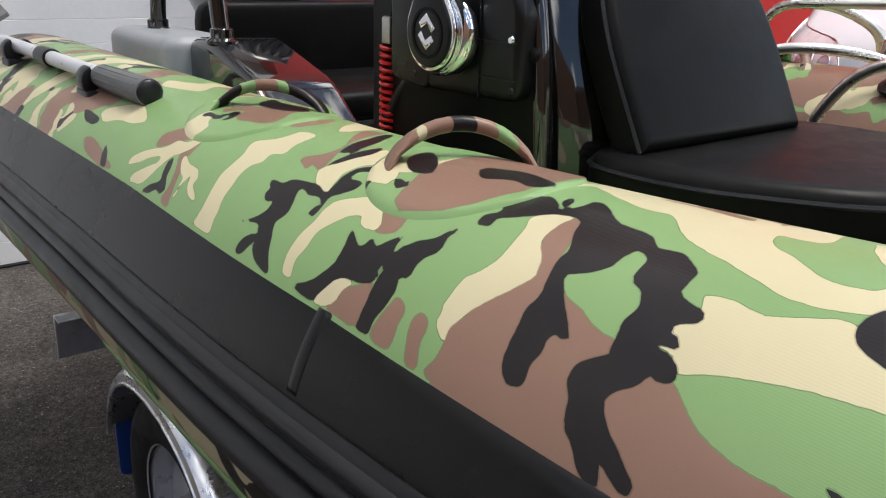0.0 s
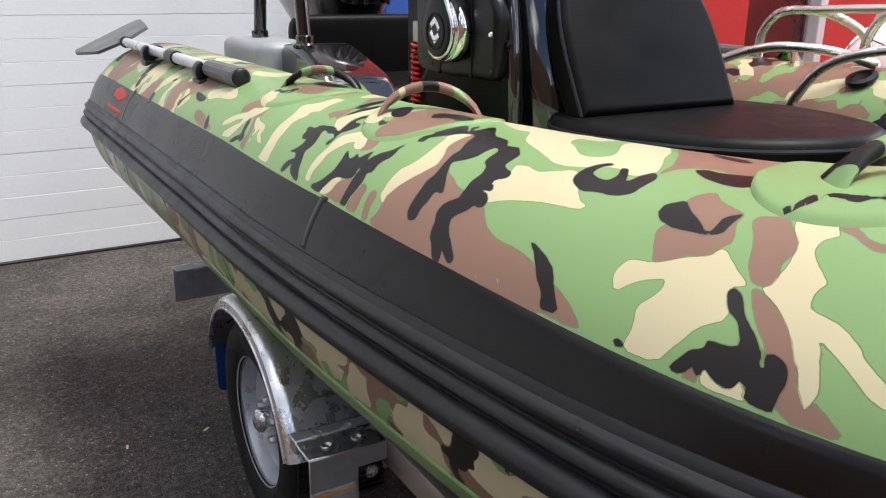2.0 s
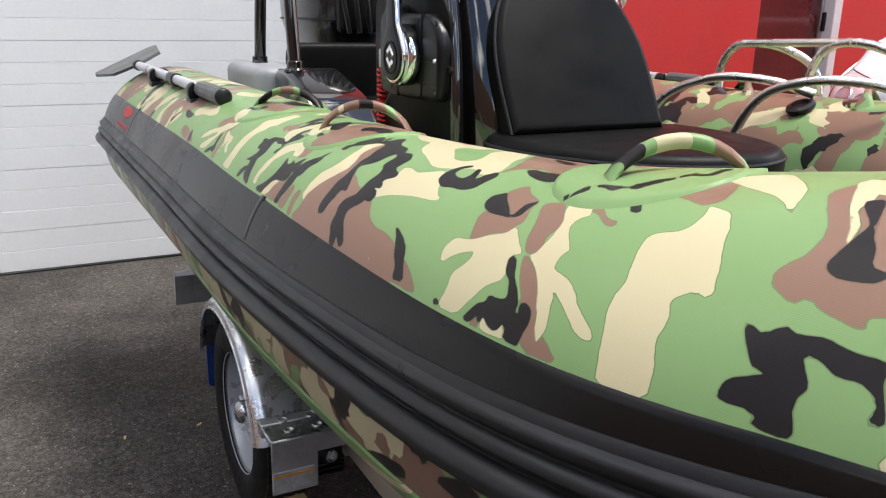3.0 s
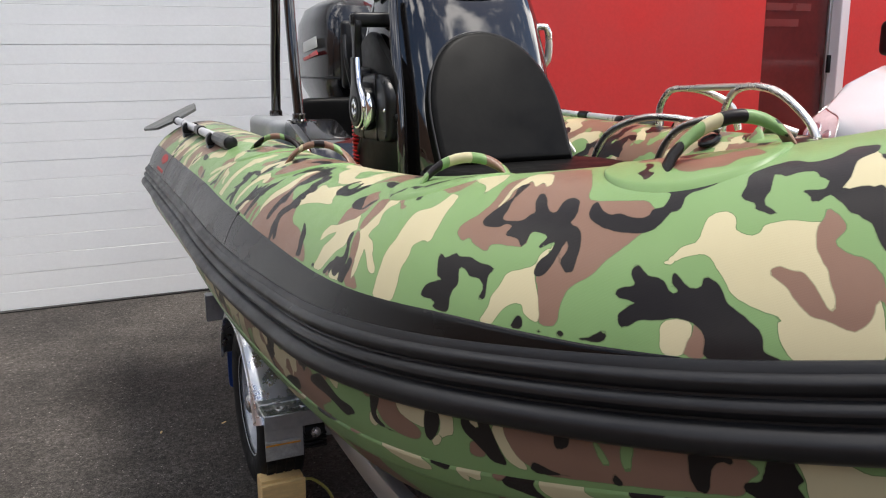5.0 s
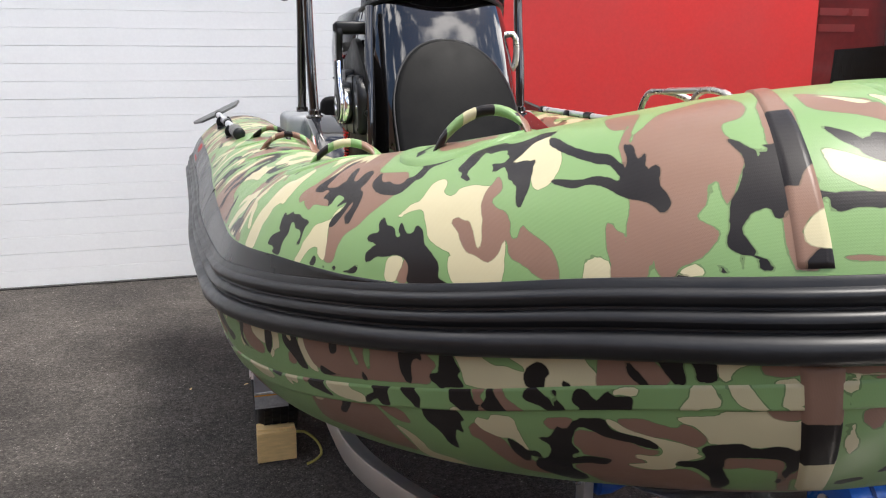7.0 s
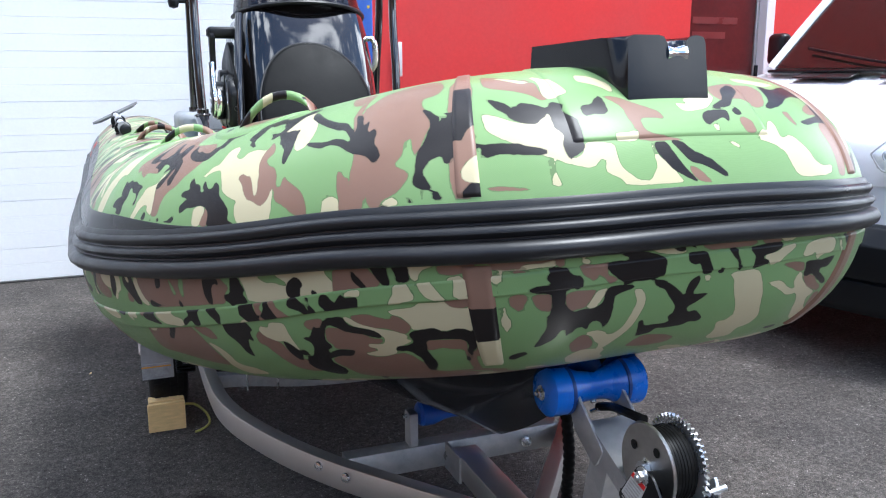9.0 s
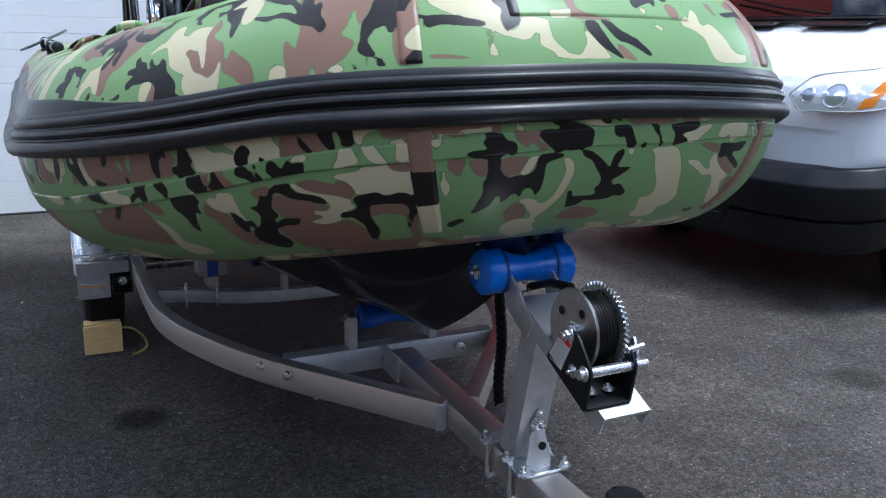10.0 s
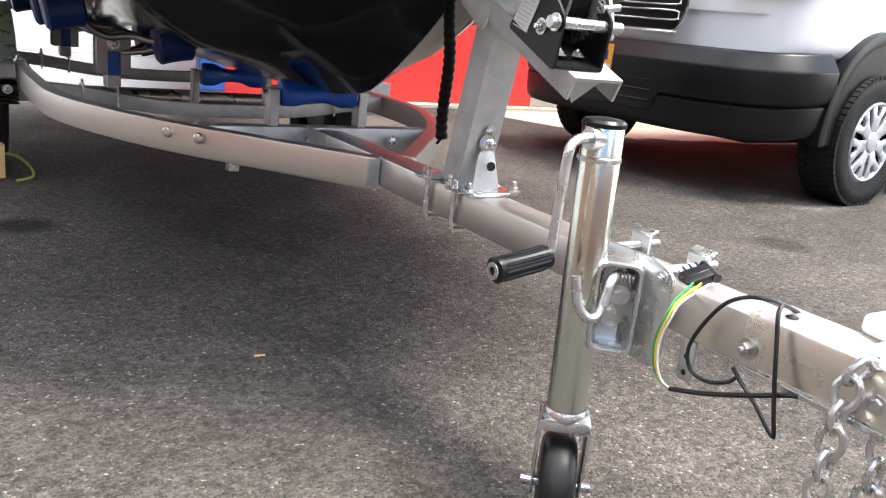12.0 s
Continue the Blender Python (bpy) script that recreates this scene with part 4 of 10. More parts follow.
patch("cream", [(-0.649, 50.5), (-0.637, 47.8), (-0.633, 45.9), (-0.617, 44.7), (-0.613, 38.1), (-0.605, 36.2), (-0.593, 36), (-0.585, 38.4), (-0.585, 42.1), (-0.577, 43.2), (-0.569, 44.1), (-0.561, 42.9), (-0.561, 41.2), (-0.537, 40.1), (-0.517, 41.9), (-0.509, 41), (-0.501, 50.7), (-0.481, 57.5), (-0.473, 61), (-0.477, 72.2), (-0.489, 70.5), (-0.493, 73.1), (-0.533, 73.5), (-0.541, 70.4), (-0.541, 65.9), (-0.541, 63.7), (-0.565, 61.5), (-0.585, 58.2), (-0.593, 53.8), (-0.605, 48.7), (-0.613, 47.8), (-0.633, 49), (-0.641, 50.9)])
patch("cream", [(-0.497, 32.8), (-0.489, 29), (-0.485, 24.7), (-0.481, 21.4), (-0.457, 20.9), (-0.461, 32.2), (-0.481, 33.8)])
patch("cream", [(-0.549, 63.4), (-0.525, 64.8), (-0.501, 65.1), (-0.493, 59), (-0.477, 63.2), (-0.473, 68.3), (-0.477, 72.5), (-0.489, 73), (-0.497, 70.1), (-0.505, 69.8), (-0.505, 72.7), (-0.541, 72.7), (-0.549, 67.6)])
patch("brown", [(-0.509, 37.2), (-0.497, 41), (-0.493, 43.8), (-0.505, 47.3), (-0.493, 50.5), (-0.481, 51.3), (-0.469, 56.4), (-0.473, 61.2), (-0.477, 59.9), (-0.481, 63.7), (-0.489, 66), (-0.497, 66.5), (-0.513, 64.1), (-0.525, 63.4), (-0.533, 60.4), (-0.541, 56.7), (-0.553, 54), (-0.553, 52.4), (-0.545, 51.8), (-0.537, 53.1), (-0.529, 53.4), (-0.521, 56.2), (-0.517, 58.8), (-0.513, 61.7), (-0.505, 63.4), (-0.505, 59.7), (-0.509, 56.5), (-0.509, 53.6), (-0.513, 51.6), (-0.517, 48.3), (-0.517, 43.4), (-0.509, 40.2)])
patch("brown", [(-0.473, 57.9), (-0.461, 61.5), (-0.457, 56), (-0.449, 58.2), (-0.421, 63.4), (-0.413, 67), (-0.409, 73), (-0.433, 71.7), (-0.449, 68), (-0.469, 65.4)])
patch("brown", [(-0.405, 12), (-0.381, 10.6), (-0.358, 12.2), (-0.366, 23.1), (-0.373, 23.9), (-0.385, 22.1)])
patch("brown", [(-0.346, 23.1), (-0.338, 15.2), (-0.315, 9.4), (-0.28, 7.7), (-0.268, 13.1), (-0.265, 20), (-0.272, 25.1), (-0.284, 26.6), (-0.284, 30.9), (-0.28, 33.2), (-0.276, 36.8), (-0.272, 42), (-0.276, 45.4), (-0.28, 51.4), (-0.284, 55.6), (-0.288, 51.4), (-0.288, 48.2), (-0.291, 47), (-0.295, 48.4), (-0.295, 53.2), (-0.303, 57.5), (-0.299, 58.8), (-0.291, 60.3), (-0.291, 62.4), (-0.295, 64.9), (-0.303, 68.2), (-0.315, 69.8), (-0.318, 72.4), (-0.326, 72.4), (-0.33, 68.6), (-0.33, 65.9), (-0.334, 68.6), (-0.334, 72.5), (-0.362, 73.3), (-0.362, 68.4), (-0.366, 62.4), (-0.366, 58), (-0.362, 57.4), (-0.358, 60.2), (-0.35, 61), (-0.35, 63.7), (-0.346, 64.8), (-0.346, 62.6), (-0.35, 61), (-0.346, 52.1), (-0.362, 35.2), (-0.366, 32.3), (-0.366, 25.3), (-0.362, 16.5), (-0.358, 11.2), (-0.358, 21.1), (-0.358, 29.7)])
patch("cream", [(-0.389, 73), (-0.385, 68.1), (-0.381, 64.8), (-0.381, 67.7), (-0.377, 67.9), (-0.373, 65.7), (-0.37, 67.3), (-0.362, 68), (-0.362, 73.1)])
patch("cream", [(-0.318, 72.5), (-0.311, 69.7), (-0.303, 68.5), (-0.299, 71.6), (-0.307, 71.8)])
patch("cream", [(-0.501, 28.6), (-0.493, 22.7), (-0.473, 15.4), (-0.465, 19.2), (-0.457, 24.8), (-0.433, 29.9), (-0.425, 36.9), (-0.429, 43.7), (-0.449, 46), (-0.461, 39.7), (-0.461, 35.7), (-0.477, 32.1), (-0.493, 33.1)])
patch("black", [(-0.653, 53.7), (-0.661, 53.3), (-0.673, 49.6), (-0.677, 52.7), (-0.669, 56), (-0.681, 56.1), (-0.689, 57), (-0.689, 58.7), (-0.673, 59.4), (-0.665, 59.3), (-0.677, 61.2), (-0.685, 63), (-0.681, 65.9), (-0.673, 65.4), (-0.665, 63.9), (-0.649, 63.8), (-0.645, 64), (-0.633, 63.3), (-0.617, 64.2), (-0.605, 67.1), (-0.609, 72.3), (-0.577, 73), (-0.541, 73.6), (-0.549, 71.8), (-0.561, 70.7), (-0.561, 67), (-0.569, 64.2), (-0.581, 61.7), (-0.589, 59.9), (-0.593, 56), (-0.605, 54), (-0.609, 53.7), (-0.609, 56.3), (-0.617, 56.9), (-0.625, 55.6), (-0.633, 52.6), (-0.637, 52.9), (-0.637, 55.2), (-0.629, 57.4), (-0.637, 57.9), (-0.645, 54), (-0.657, 53.4)])
patch("black", [(-0.861, 15.9), (-0.877, 17.3), (-0.865, 25), (-0.869, 26.7), (-0.877, 31.9), (-0.885, 35.3), (-0.877, 38), (-0.853, 38.5), (-0.845, 36.8), (-0.833, 37.9), (-0.841, 41.2), (-0.817, 42.4), (-0.809, 45.6), (-0.805, 43.3), (-0.805, 39.7), (-0.777, 41.5), (-0.789, 45.1), (-0.785, 45.8), (-0.769, 43), (-0.769, 46.8), (-0.781, 49.2), (-0.785, 53), (-0.777, 54.2), (-0.769, 53.1), (-0.761, 49.1), (-0.757, 43.8), (-0.753, 42.8), (-0.749, 45.9), (-0.757, 49.5), (-0.745, 52.8), (-0.737, 52.4), (-0.737, 49.3), (-0.737, 43.7), (-0.745, 39.4), (-0.761, 37.6), (-0.757, 34.4), (-0.761, 29.3), (-0.773, 26.5), (-0.785, 27.4), (-0.785, 33.4), (-0.797, 32.7), (-0.817, 24.5), (-0.829, 23.1), (-0.825, 27.7), (-0.813, 32.9), (-0.817, 33), (-0.825, 35.9), (-0.841, 36.2), (-0.857, 35.3), (-0.857, 31.7), (-0.861, 27.6), (-0.861, 22.8)])
patch("black", [(-0.741, 28.6), (-0.745, 30.9), (-0.741, 35.4), (-0.721, 39.1), (-0.701, 41), (-0.677, 41.6), (-0.665, 41), (-0.657, 38.5), (-0.649, 34.5), (-0.645, 32.7), (-0.653, 24.4), (-0.657, 27), (-0.657, 30.2), (-0.657, 33.1), (-0.669, 33.4), (-0.673, 36.4), (-0.689, 36.4), (-0.705, 34.4), (-0.717, 34.8), (-0.729, 33)])
patch("black", [(-0.92, 47.9), (-0.92, 49.4), (-0.912, 55.2), (-0.9, 56), (-0.924, 57.9), (-0.928, 61.6), (-0.9, 62.2), (-0.908, 64.2), (-0.881, 65.7), (-0.885, 59.5), (-0.877, 56.7), (-0.885, 51.9), (-0.877, 51.8), (-0.865, 54.6), (-0.849, 55), (-0.841, 58), (-0.845, 59.7), (-0.845, 61), (-0.837, 61), (-0.837, 58.7), (-0.841, 53.9), (-0.833, 52.3), (-0.841, 51.1), (-0.857, 50.5), (-0.873, 48.6), (-0.889, 48.8), (-0.896, 47.4), (-0.904, 48.7), (-0.908, 49.8), (-0.916, 48.1)])
patch("black", [(-0.793, 64.4), (-0.801, 67.9), (-0.785, 67.8), (-0.785, 65), (-0.793, 64.1)])
patch("black", [(-0.765, 67.1), (-0.761, 68.2), (-0.769, 68.4)])
patch("black", [(-0.745, 67.2), (-0.737, 67.6), (-0.737, 69), (-0.745, 68.9)])
patch("black", [(-0.697, 66.4), (-0.693, 67.6), (-0.697, 69.7), (-0.725, 69.1), (-0.709, 68.4), (-0.701, 67.1)])
patch("black", [(-0.461, 14.9), (-0.485, 14.4), (-0.501, 18.8), (-0.521, 20.4), (-0.541, 17.2), (-0.565, 19.3), (-0.581, 22.3), (-0.581, 27.8), (-0.585, 30.7), (-0.581, 32.8), (-0.569, 34.1), (-0.569, 36.4), (-0.561, 37.3), (-0.553, 38.5), (-0.549, 38.2), (-0.553, 36.8), (-0.561, 34.9), (-0.561, 32.4), (-0.557, 29.7), (-0.557, 24.1), (-0.553, 22.9), (-0.545, 25.6), (-0.533, 23.9), (-0.517, 24.3), (-0.513, 27.6), (-0.505, 28.4), (-0.509, 31.9), (-0.521, 31.5), (-0.529, 31.7), (-0.521, 33.6), (-0.521, 35.3), (-0.517, 36.2), (-0.505, 33.4), (-0.497, 36.6), (-0.489, 38.8), (-0.481, 41.8), (-0.473, 43.4), (-0.469, 42.9), (-0.469, 41.5), (-0.465, 41.1), (-0.461, 32.4), (-0.477, 33.6), (-0.489, 33.8), (-0.497, 32.8), (-0.489, 29.2), (-0.485, 24.7), (-0.481, 21.4), (-0.465, 19)])
patch("black", [(-0.577, 8.2), (-0.609, 8.1), (-0.621, 11.9), (-0.637, 19.3), (-0.649, 21.5), (-0.645, 24.6), (-0.641, 24.1), (-0.641, 20.8), (-0.637, 19.1), (-0.633, 22.2), (-0.665, 26.6), (-0.685, 25.4), (-0.685, 26.5), (-0.657, 27.1), (-0.657, 30.5), (-0.661, 33.3), (-0.673, 33.7), (-0.665, 41), (-0.657, 35.3), (-0.641, 34.7), (-0.641, 28.5), (-0.617, 26.3), (-0.601, 22.7), (-0.593, 16)])
patch("black", [(-0.465, 20.4), (-0.453, 21.2), (-0.421, 29.2), (-0.389, 33.9), (-0.373, 35.2), (-0.358, 39.8), (-0.354, 41.8), (-0.354, 37.8), (-0.362, 32.4), (-0.358, 30.8), (-0.35, 33.5), (-0.346, 39.2), (-0.342, 35.9), (-0.338, 36.9), (-0.338, 43.6), (-0.334, 41.7), (-0.33, 41), (-0.326, 40), (-0.326, 44.8), (-0.326, 47.7), (-0.318, 52), (-0.318, 54), (-0.322, 56.7), (-0.334, 52.6), (-0.354, 50.9), (-0.373, 46.7), (-0.389, 45.4), (-0.401, 46.9), (-0.429, 44), (-0.433, 42.3), (-0.425, 42.3), (-0.401, 43.9), (-0.377, 42.9), (-0.354, 46.2), (-0.37, 39.1), (-0.385, 38.6), (-0.425, 32.2), (-0.453, 26.5)])
patch("black", [(-0.284, 33.2), (-0.276, 34.2), (-0.268, 37.8), (-0.265, 38.3), (-0.265, 42.3), (-0.257, 42.4), (-0.257, 40.9), (-0.253, 44.4), (-0.249, 44.7), (-0.249, 51.9), (-0.253, 58.7), (-0.257, 54.5), (-0.272, 56.3), (-0.28, 61.2), (-0.276, 64), (-0.272, 66.3), (-0.276, 67.8), (-0.284, 66), (-0.288, 64.6), (-0.284, 59.8), (-0.284, 57.6), (-0.284, 54.3), (-0.28, 51.4), (-0.276, 47.6), (-0.272, 42), (-0.276, 37.8)])
patch("black", [(-0.261, 36.7), (-0.253, 37.3), (-0.249, 40.3), (-0.249, 42.8), (-0.253, 39.9), (-0.261, 37.2)])
patch("black", [(-0.295, 67.8), (-0.291, 69.5), (-0.288, 71.1), (-0.291, 71.2)])
patch("black", [(-0.28, 67.4), (-0.28, 68.2), (-0.28, 70.9), (-0.284, 71.1)])
patch("black", [(-0.272, 67.4), (-0.268, 67.9), (-0.265, 70.7), (-0.272, 70.8)])
patch("black", [(-0.315, 70.9), (-0.307, 71.8), (-0.318, 72.3)])
patch("black", [(-0.501, 33.4), (-0.485, 32.3), (-0.473, 32.3), (-0.461, 36.5), (-0.457, 44.5), (-0.461, 50.8), (-0.469, 50.7), (-0.473, 44.7), (-0.481, 40.3), (-0.489, 40.9)])
patch("green", [(-0.354, 31.6), (-0.354, 25), (-0.342, 16.6), (-0.307, 9.9), (-0.28, 4.9), (-0.311, -1), (-0.35, 10.3), (-0.358, 20.2), (-0.358, 29.9)])
patch("brown", [(-1.143, 60.8), (-1.135, 58.4), (-1.127, 61)])
patch("cream", [(-1.127, 61), (-1.127, 58.2), (-1.115, 60.3), (-1.107, 60.7), (-1.099, 58), (-1.091, 61.6), (-1.111, 61.6)])
patch("black", [(-1.131, 42.8), (-1.135, 44), (-1.127, 47.2), (-1.115, 49.3), (-1.107, 52.7), (-1.111, 53.5), (-1.131, 53.5), (-1.131, 55.1), (-1.143, 56.2), (-1.147, 57.7), (-1.155, 60.3), (-1.143, 60.7), (-1.135, 58.4), (-1.127, 60.7), (-1.127, 58.2), (-1.119, 59.6), (-1.107, 60.7), (-1.103, 60.1), (-1.099, 58.2), (-1.095, 59), (-1.095, 61.6), (-1.076, 62.2), (-1.076, 59.8), (-1.072, 56.3), (-1.076, 54), (-1.084, 52.8), (-1.091, 53.3), (-1.087, 55.2), (-1.087, 56.2), (-1.091, 55.4), (-1.095, 52.1), (-1.103, 50), (-1.111, 48.3), (-1.123, 43.6)])
# the print under the strake
wild_strokes(46, -1.75, -1.15, 92, 122, 31)
patch("brown", [(-1.199, 101.4), (-1.123, 100.9), (-1.091, 102.6), (-1.147, 108.6), (-1.239, 110.3)])
patch("brown", [(-1.291, 98.1), (-1.251, 96.3), (-1.275, 105.2), (-1.311, 105)])
patch("brown", [(-1.127, 93.2), (-1.095, 91.4), (-1.099, 96.2), (-1.119, 95.5)])
patch("brown", [(-1.467, 95), (-1.439, 98.6), (-1.431, 102), (-1.471, 101.9)])
patch("brown", [(-1.02, 91.3), (-1, 91.2), (-0.996, 94.3), (-1.008, 94.9)])
patch("brown", [(-0.984, 92.5), (-0.956, 91.9), (-0.952, 95.2), (-0.94, 97.6), (-0.924, 100.6), (-0.932, 104.1), (-0.96, 104.4), (-0.984, 102.1), (-0.992, 97.7)])
patch("brown", [(-0.857, 99.4), (-0.841, 99.4), (-0.837, 102.1), (-0.845, 104.1), (-0.861, 104.2)])
patch("cream", [(-1.103, 90.9), (-1.072, 90.5), (-1.064, 93.8), (-1.072, 97.5), (-1.091, 94.1)])
patch("cream", [(-1.307, 94.6), (-1.219, 93.3), (-1.239, 102.2), (-1.271, 102.4), (-1.271, 97.5), (-1.323, 102)])
patch("cream", [(-1.523, 97.5), (-1.467, 100.2), (-1.451, 106.4), (-1.427, 111.9), (-1.587, 125.3), (-1.535, 112.2), (-1.551, 105.5)])
patch("cream", [(-0.956, 90.8), (-0.912, 91.3), (-0.916, 99.2), (-0.936, 98.7), (-0.952, 96.9), (-0.956, 94.6)])
patch("cream", [(-1.008, 100.2), (-0.992, 98.6), (-0.992, 102.7), (-1.008, 105.3), (-1.012, 103.3)])
patch("cream", [(-0.896, 91.6), (-0.873, 91.9), (-0.877, 99), (-0.892, 100.1), (-0.908, 104.6), (-0.916, 103.6), (-0.896, 99.1), (-0.892, 95.6)])
patch("black", [(-1.311, 107), (-1.235, 103.8), (-1.251, 109.9), (-1.391, 120), (-1.407, 117.4)])
patch("black", [(-1.203, 93.5), (-1.147, 91.8), (-1.179, 96.3), (-1.219, 97)])
patch("black", [(-1.159, 97.9), (-1.119, 94.3), (-1.095, 96.9), (-1.072, 100.5), (-1.044, 101.1), (-1.04, 103.2), (-1.068, 106.2), (-1.091, 103), (-1.115, 101.5), (-1.167, 100.6)])
patch("black", [(-0.996, 91.6), (-0.98, 91.4), (-0.988, 96.6), (-0.996, 99.9), (-0.988, 103.3), (-0.96, 104.4), (-0.972, 104.2), (-1.004, 103.4), (-1.004, 99.5)])
patch("black", [(-0.908, 90.7), (-0.896, 91.5), (-0.892, 95.2), (-0.9, 99.4), (-0.916, 103.6), (-0.92, 101.4), (-0.916, 96.6)])
patch("brown", [(-0.809, 91.1), (-0.741, 91.2), (-0.677, 91.3), (-0.621, 91.3), (-0.585, 91.3), (-0.581, 92.6), (-0.573, 95.7), (-0.585, 98.4), (-0.589, 102.5), (-0.621, 102.6), (-0.673, 103.6), (-0.721, 104.3), (-0.773, 105.5), (-0.797, 101.8), (-0.809, 97.3)])
patch("brown", [(-0.837, 113), (-0.793, 112.4), (-0.709, 112.3), (-0.697, 114.4), (-0.685, 121.3), (-0.685, 139.2), (-0.737, 138), (-0.805, 133.3), (-0.865, 131.6), (-0.845, 117.2)])
patch("brown", [(-0.693, 113.5), (-0.653, 113.5), (-0.649, 119.9), (-0.669, 119.4), (-0.685, 116.4)])
patch("brown", [(-0.561, 116.6), (-0.549, 118.2), (-0.557, 122.1), (-0.565, 121.2)])
patch("brown", [(-0.381, 91.6), (-0.338, 90.9), (-0.334, 94), (-0.326, 96.6), (-0.33, 99.2), (-0.358, 100.4), (-0.389, 100.8), (-0.385, 97.2)])
patch("brown", [(-0.565, 118), (-0.549, 114.5), (-0.541, 116.8), (-0.521, 121), (-0.521, 126.9), (-0.501, 131.8), (-0.497, 142.2), (-0.533, 139.9), (-0.545, 133), (-0.553, 123.5)])
patch("brown", [(-0.461, 112.7), (-0.449, 110.5), (-0.421, 110.4), (-0.433, 114.5), (-0.445, 114.3), (-0.453, 115.6)])
patch("brown", [(-0.425, 114.3), (-0.401, 115.2), (-0.389, 117.5), (-0.373, 118), (-0.362, 120.7), (-0.35, 120.6), (-0.35, 122.1), (-0.358, 123.6), (-0.373, 124), (-0.377, 125), (-0.366, 126.3), (-0.37, 129), (-0.385, 127.8), (-0.389, 129.5), (-0.373, 131.7), (-0.346, 129.8), (-0.33, 128.8), (-0.318, 138), (-0.326, 147.5), (-0.385, 153.9), (-0.441, 147.2), (-0.445, 140.1), (-0.457, 132.1), (-0.433, 129.5), (-0.401, 127.1), (-0.405, 126.3), (-0.433, 125.1), (-0.429, 123.1), (-0.437, 120.7)])
patch("brown", [(-0.381, 110), (-0.354, 109.3), (-0.346, 110.7), (-0.33, 112.2), (-0.326, 109.9), (-0.318, 111.3), (-0.311, 114.8), (-0.315, 117.2), (-0.322, 119), (-0.326, 117.4), (-0.342, 115.6), (-0.358, 116), (-0.37, 113.7)])
patch("cream", [(-0.817, 91.1), (-0.809, 92.5), (-0.809, 95.5), (-0.801, 100.4), (-0.793, 102.5), (-0.789, 105), (-0.801, 104.9), (-0.813, 103.4), (-0.821, 97.7), (-0.825, 95)])
patch("cream", [(-0.677, 91.3), (-0.669, 91.3), (-0.673, 93)])
patch("cream", [(-0.829, 113.9), (-0.793, 113.3), (-0.773, 113.8), (-0.809, 116.2), (-0.821, 118.8), (-0.841, 118.9)])
patch("cream", [(-0.685, 121.3), (-0.665, 124.2), (-0.657, 129.3), (-0.665, 136.8), (-0.633, 140.4), (-0.625, 146.7), (-0.685, 149.8), (-0.693, 142.7), (-0.677, 129.1)])
patch("cream", [(-0.549, 91.4), (-0.481, 91.3), (-0.385, 91.4), (-0.381, 91.8), (-0.385, 97.2), (-0.389, 101.2), (-0.445, 101.6), (-0.541, 102.4), (-0.541, 97.3), (-0.545, 93.6)])
patch("cream", [(-0.299, 89.8), (-0.288, 89.6), (-0.291, 97.4), (-0.299, 97.5), (-0.299, 93.8)])
patch("cream", [(-0.549, 114.5), (-0.541, 112.5), (-0.529, 113.6), (-0.521, 110.9), (-0.493, 111.4), (-0.497, 116.7), (-0.497, 122.4), (-0.497, 129.9), (-0.501, 126.3), (-0.509, 119.7), (-0.525, 120.7), (-0.545, 117.7)])
patch("cream", [(-0.389, 110), (-0.381, 110.3), (-0.373, 112.8), (-0.362, 114.4), (-0.346, 116), (-0.334, 116.9), (-0.326, 118), (-0.318, 119.3), (-0.322, 121.4), (-0.315, 121.6), (-0.322, 123.6), (-0.342, 126), (-0.342, 128.8), (-0.358, 130.9), (-0.373, 130.7), (-0.389, 129.5), (-0.385, 128.5), (-0.366, 127.2), (-0.366, 125.8), (-0.377, 125), (-0.373, 123), (-0.354, 123.8), (-0.346, 120.9), (-0.35, 118.1), (-0.362, 115.8), (-0.381, 114.3), (-0.389, 112)])
patch("cream", [(-0.33, 108.1), (-0.291, 106.8), (-0.295, 116.2), (-0.311, 117.2), (-0.311, 114.8), (-0.315, 111.7), (-0.322, 110), (-0.326, 110)])
patch("green", [(-0.709, 91.6), (-0.705, 94.2), (-0.697, 98.8), (-0.705, 99.5), (-0.709, 96.9), (-0.713, 93.6)])
patch("green", [(-0.681, 91.4), (-0.677, 91.5), (-0.673, 93.2), (-0.677, 96.9), (-0.681, 100.6), (-0.685, 100.5), (-0.689, 95.5)])
patch("green", [(-0.589, 91.3), (-0.565, 91.5), (-0.573, 95.8), (-0.581, 93.8)])
patch("green", [(-0.513, 91.6), (-0.481, 91.5), (-0.477, 93), (-0.461, 94.9), (-0.461, 97.1), (-0.485, 95), (-0.497, 95.1), (-0.509, 93.4)])
patch("green", [(-0.393, 91.5), (-0.381, 91.6), (-0.385, 97.5), (-0.389, 95.2), (-0.393, 93.2)])
patch("black", [(-0.749, 91.4), (-0.733, 91.3), (-0.737, 95.5), (-0.749, 97), (-0.753, 95.6)])
patch("black", [(-0.625, 91.3), (-0.593, 91.4), (-0.593, 94.9), (-0.601, 94.2), (-0.609, 95.2), (-0.617, 102.6), (-0.625, 102.9), (-0.629, 99.3), (-0.629, 94.8)])
patch("black", [(-0.565, 91.7), (-0.549, 91.8), (-0.545, 95.3), (-0.541, 97.2), (-0.549, 98.6), (-0.541, 102.5), (-0.569, 102.5), (-0.577, 104.1), (-0.581, 102), (-0.589, 100.6), (-0.585, 98.7), (-0.573, 98.4), (-0.569, 95.1)])
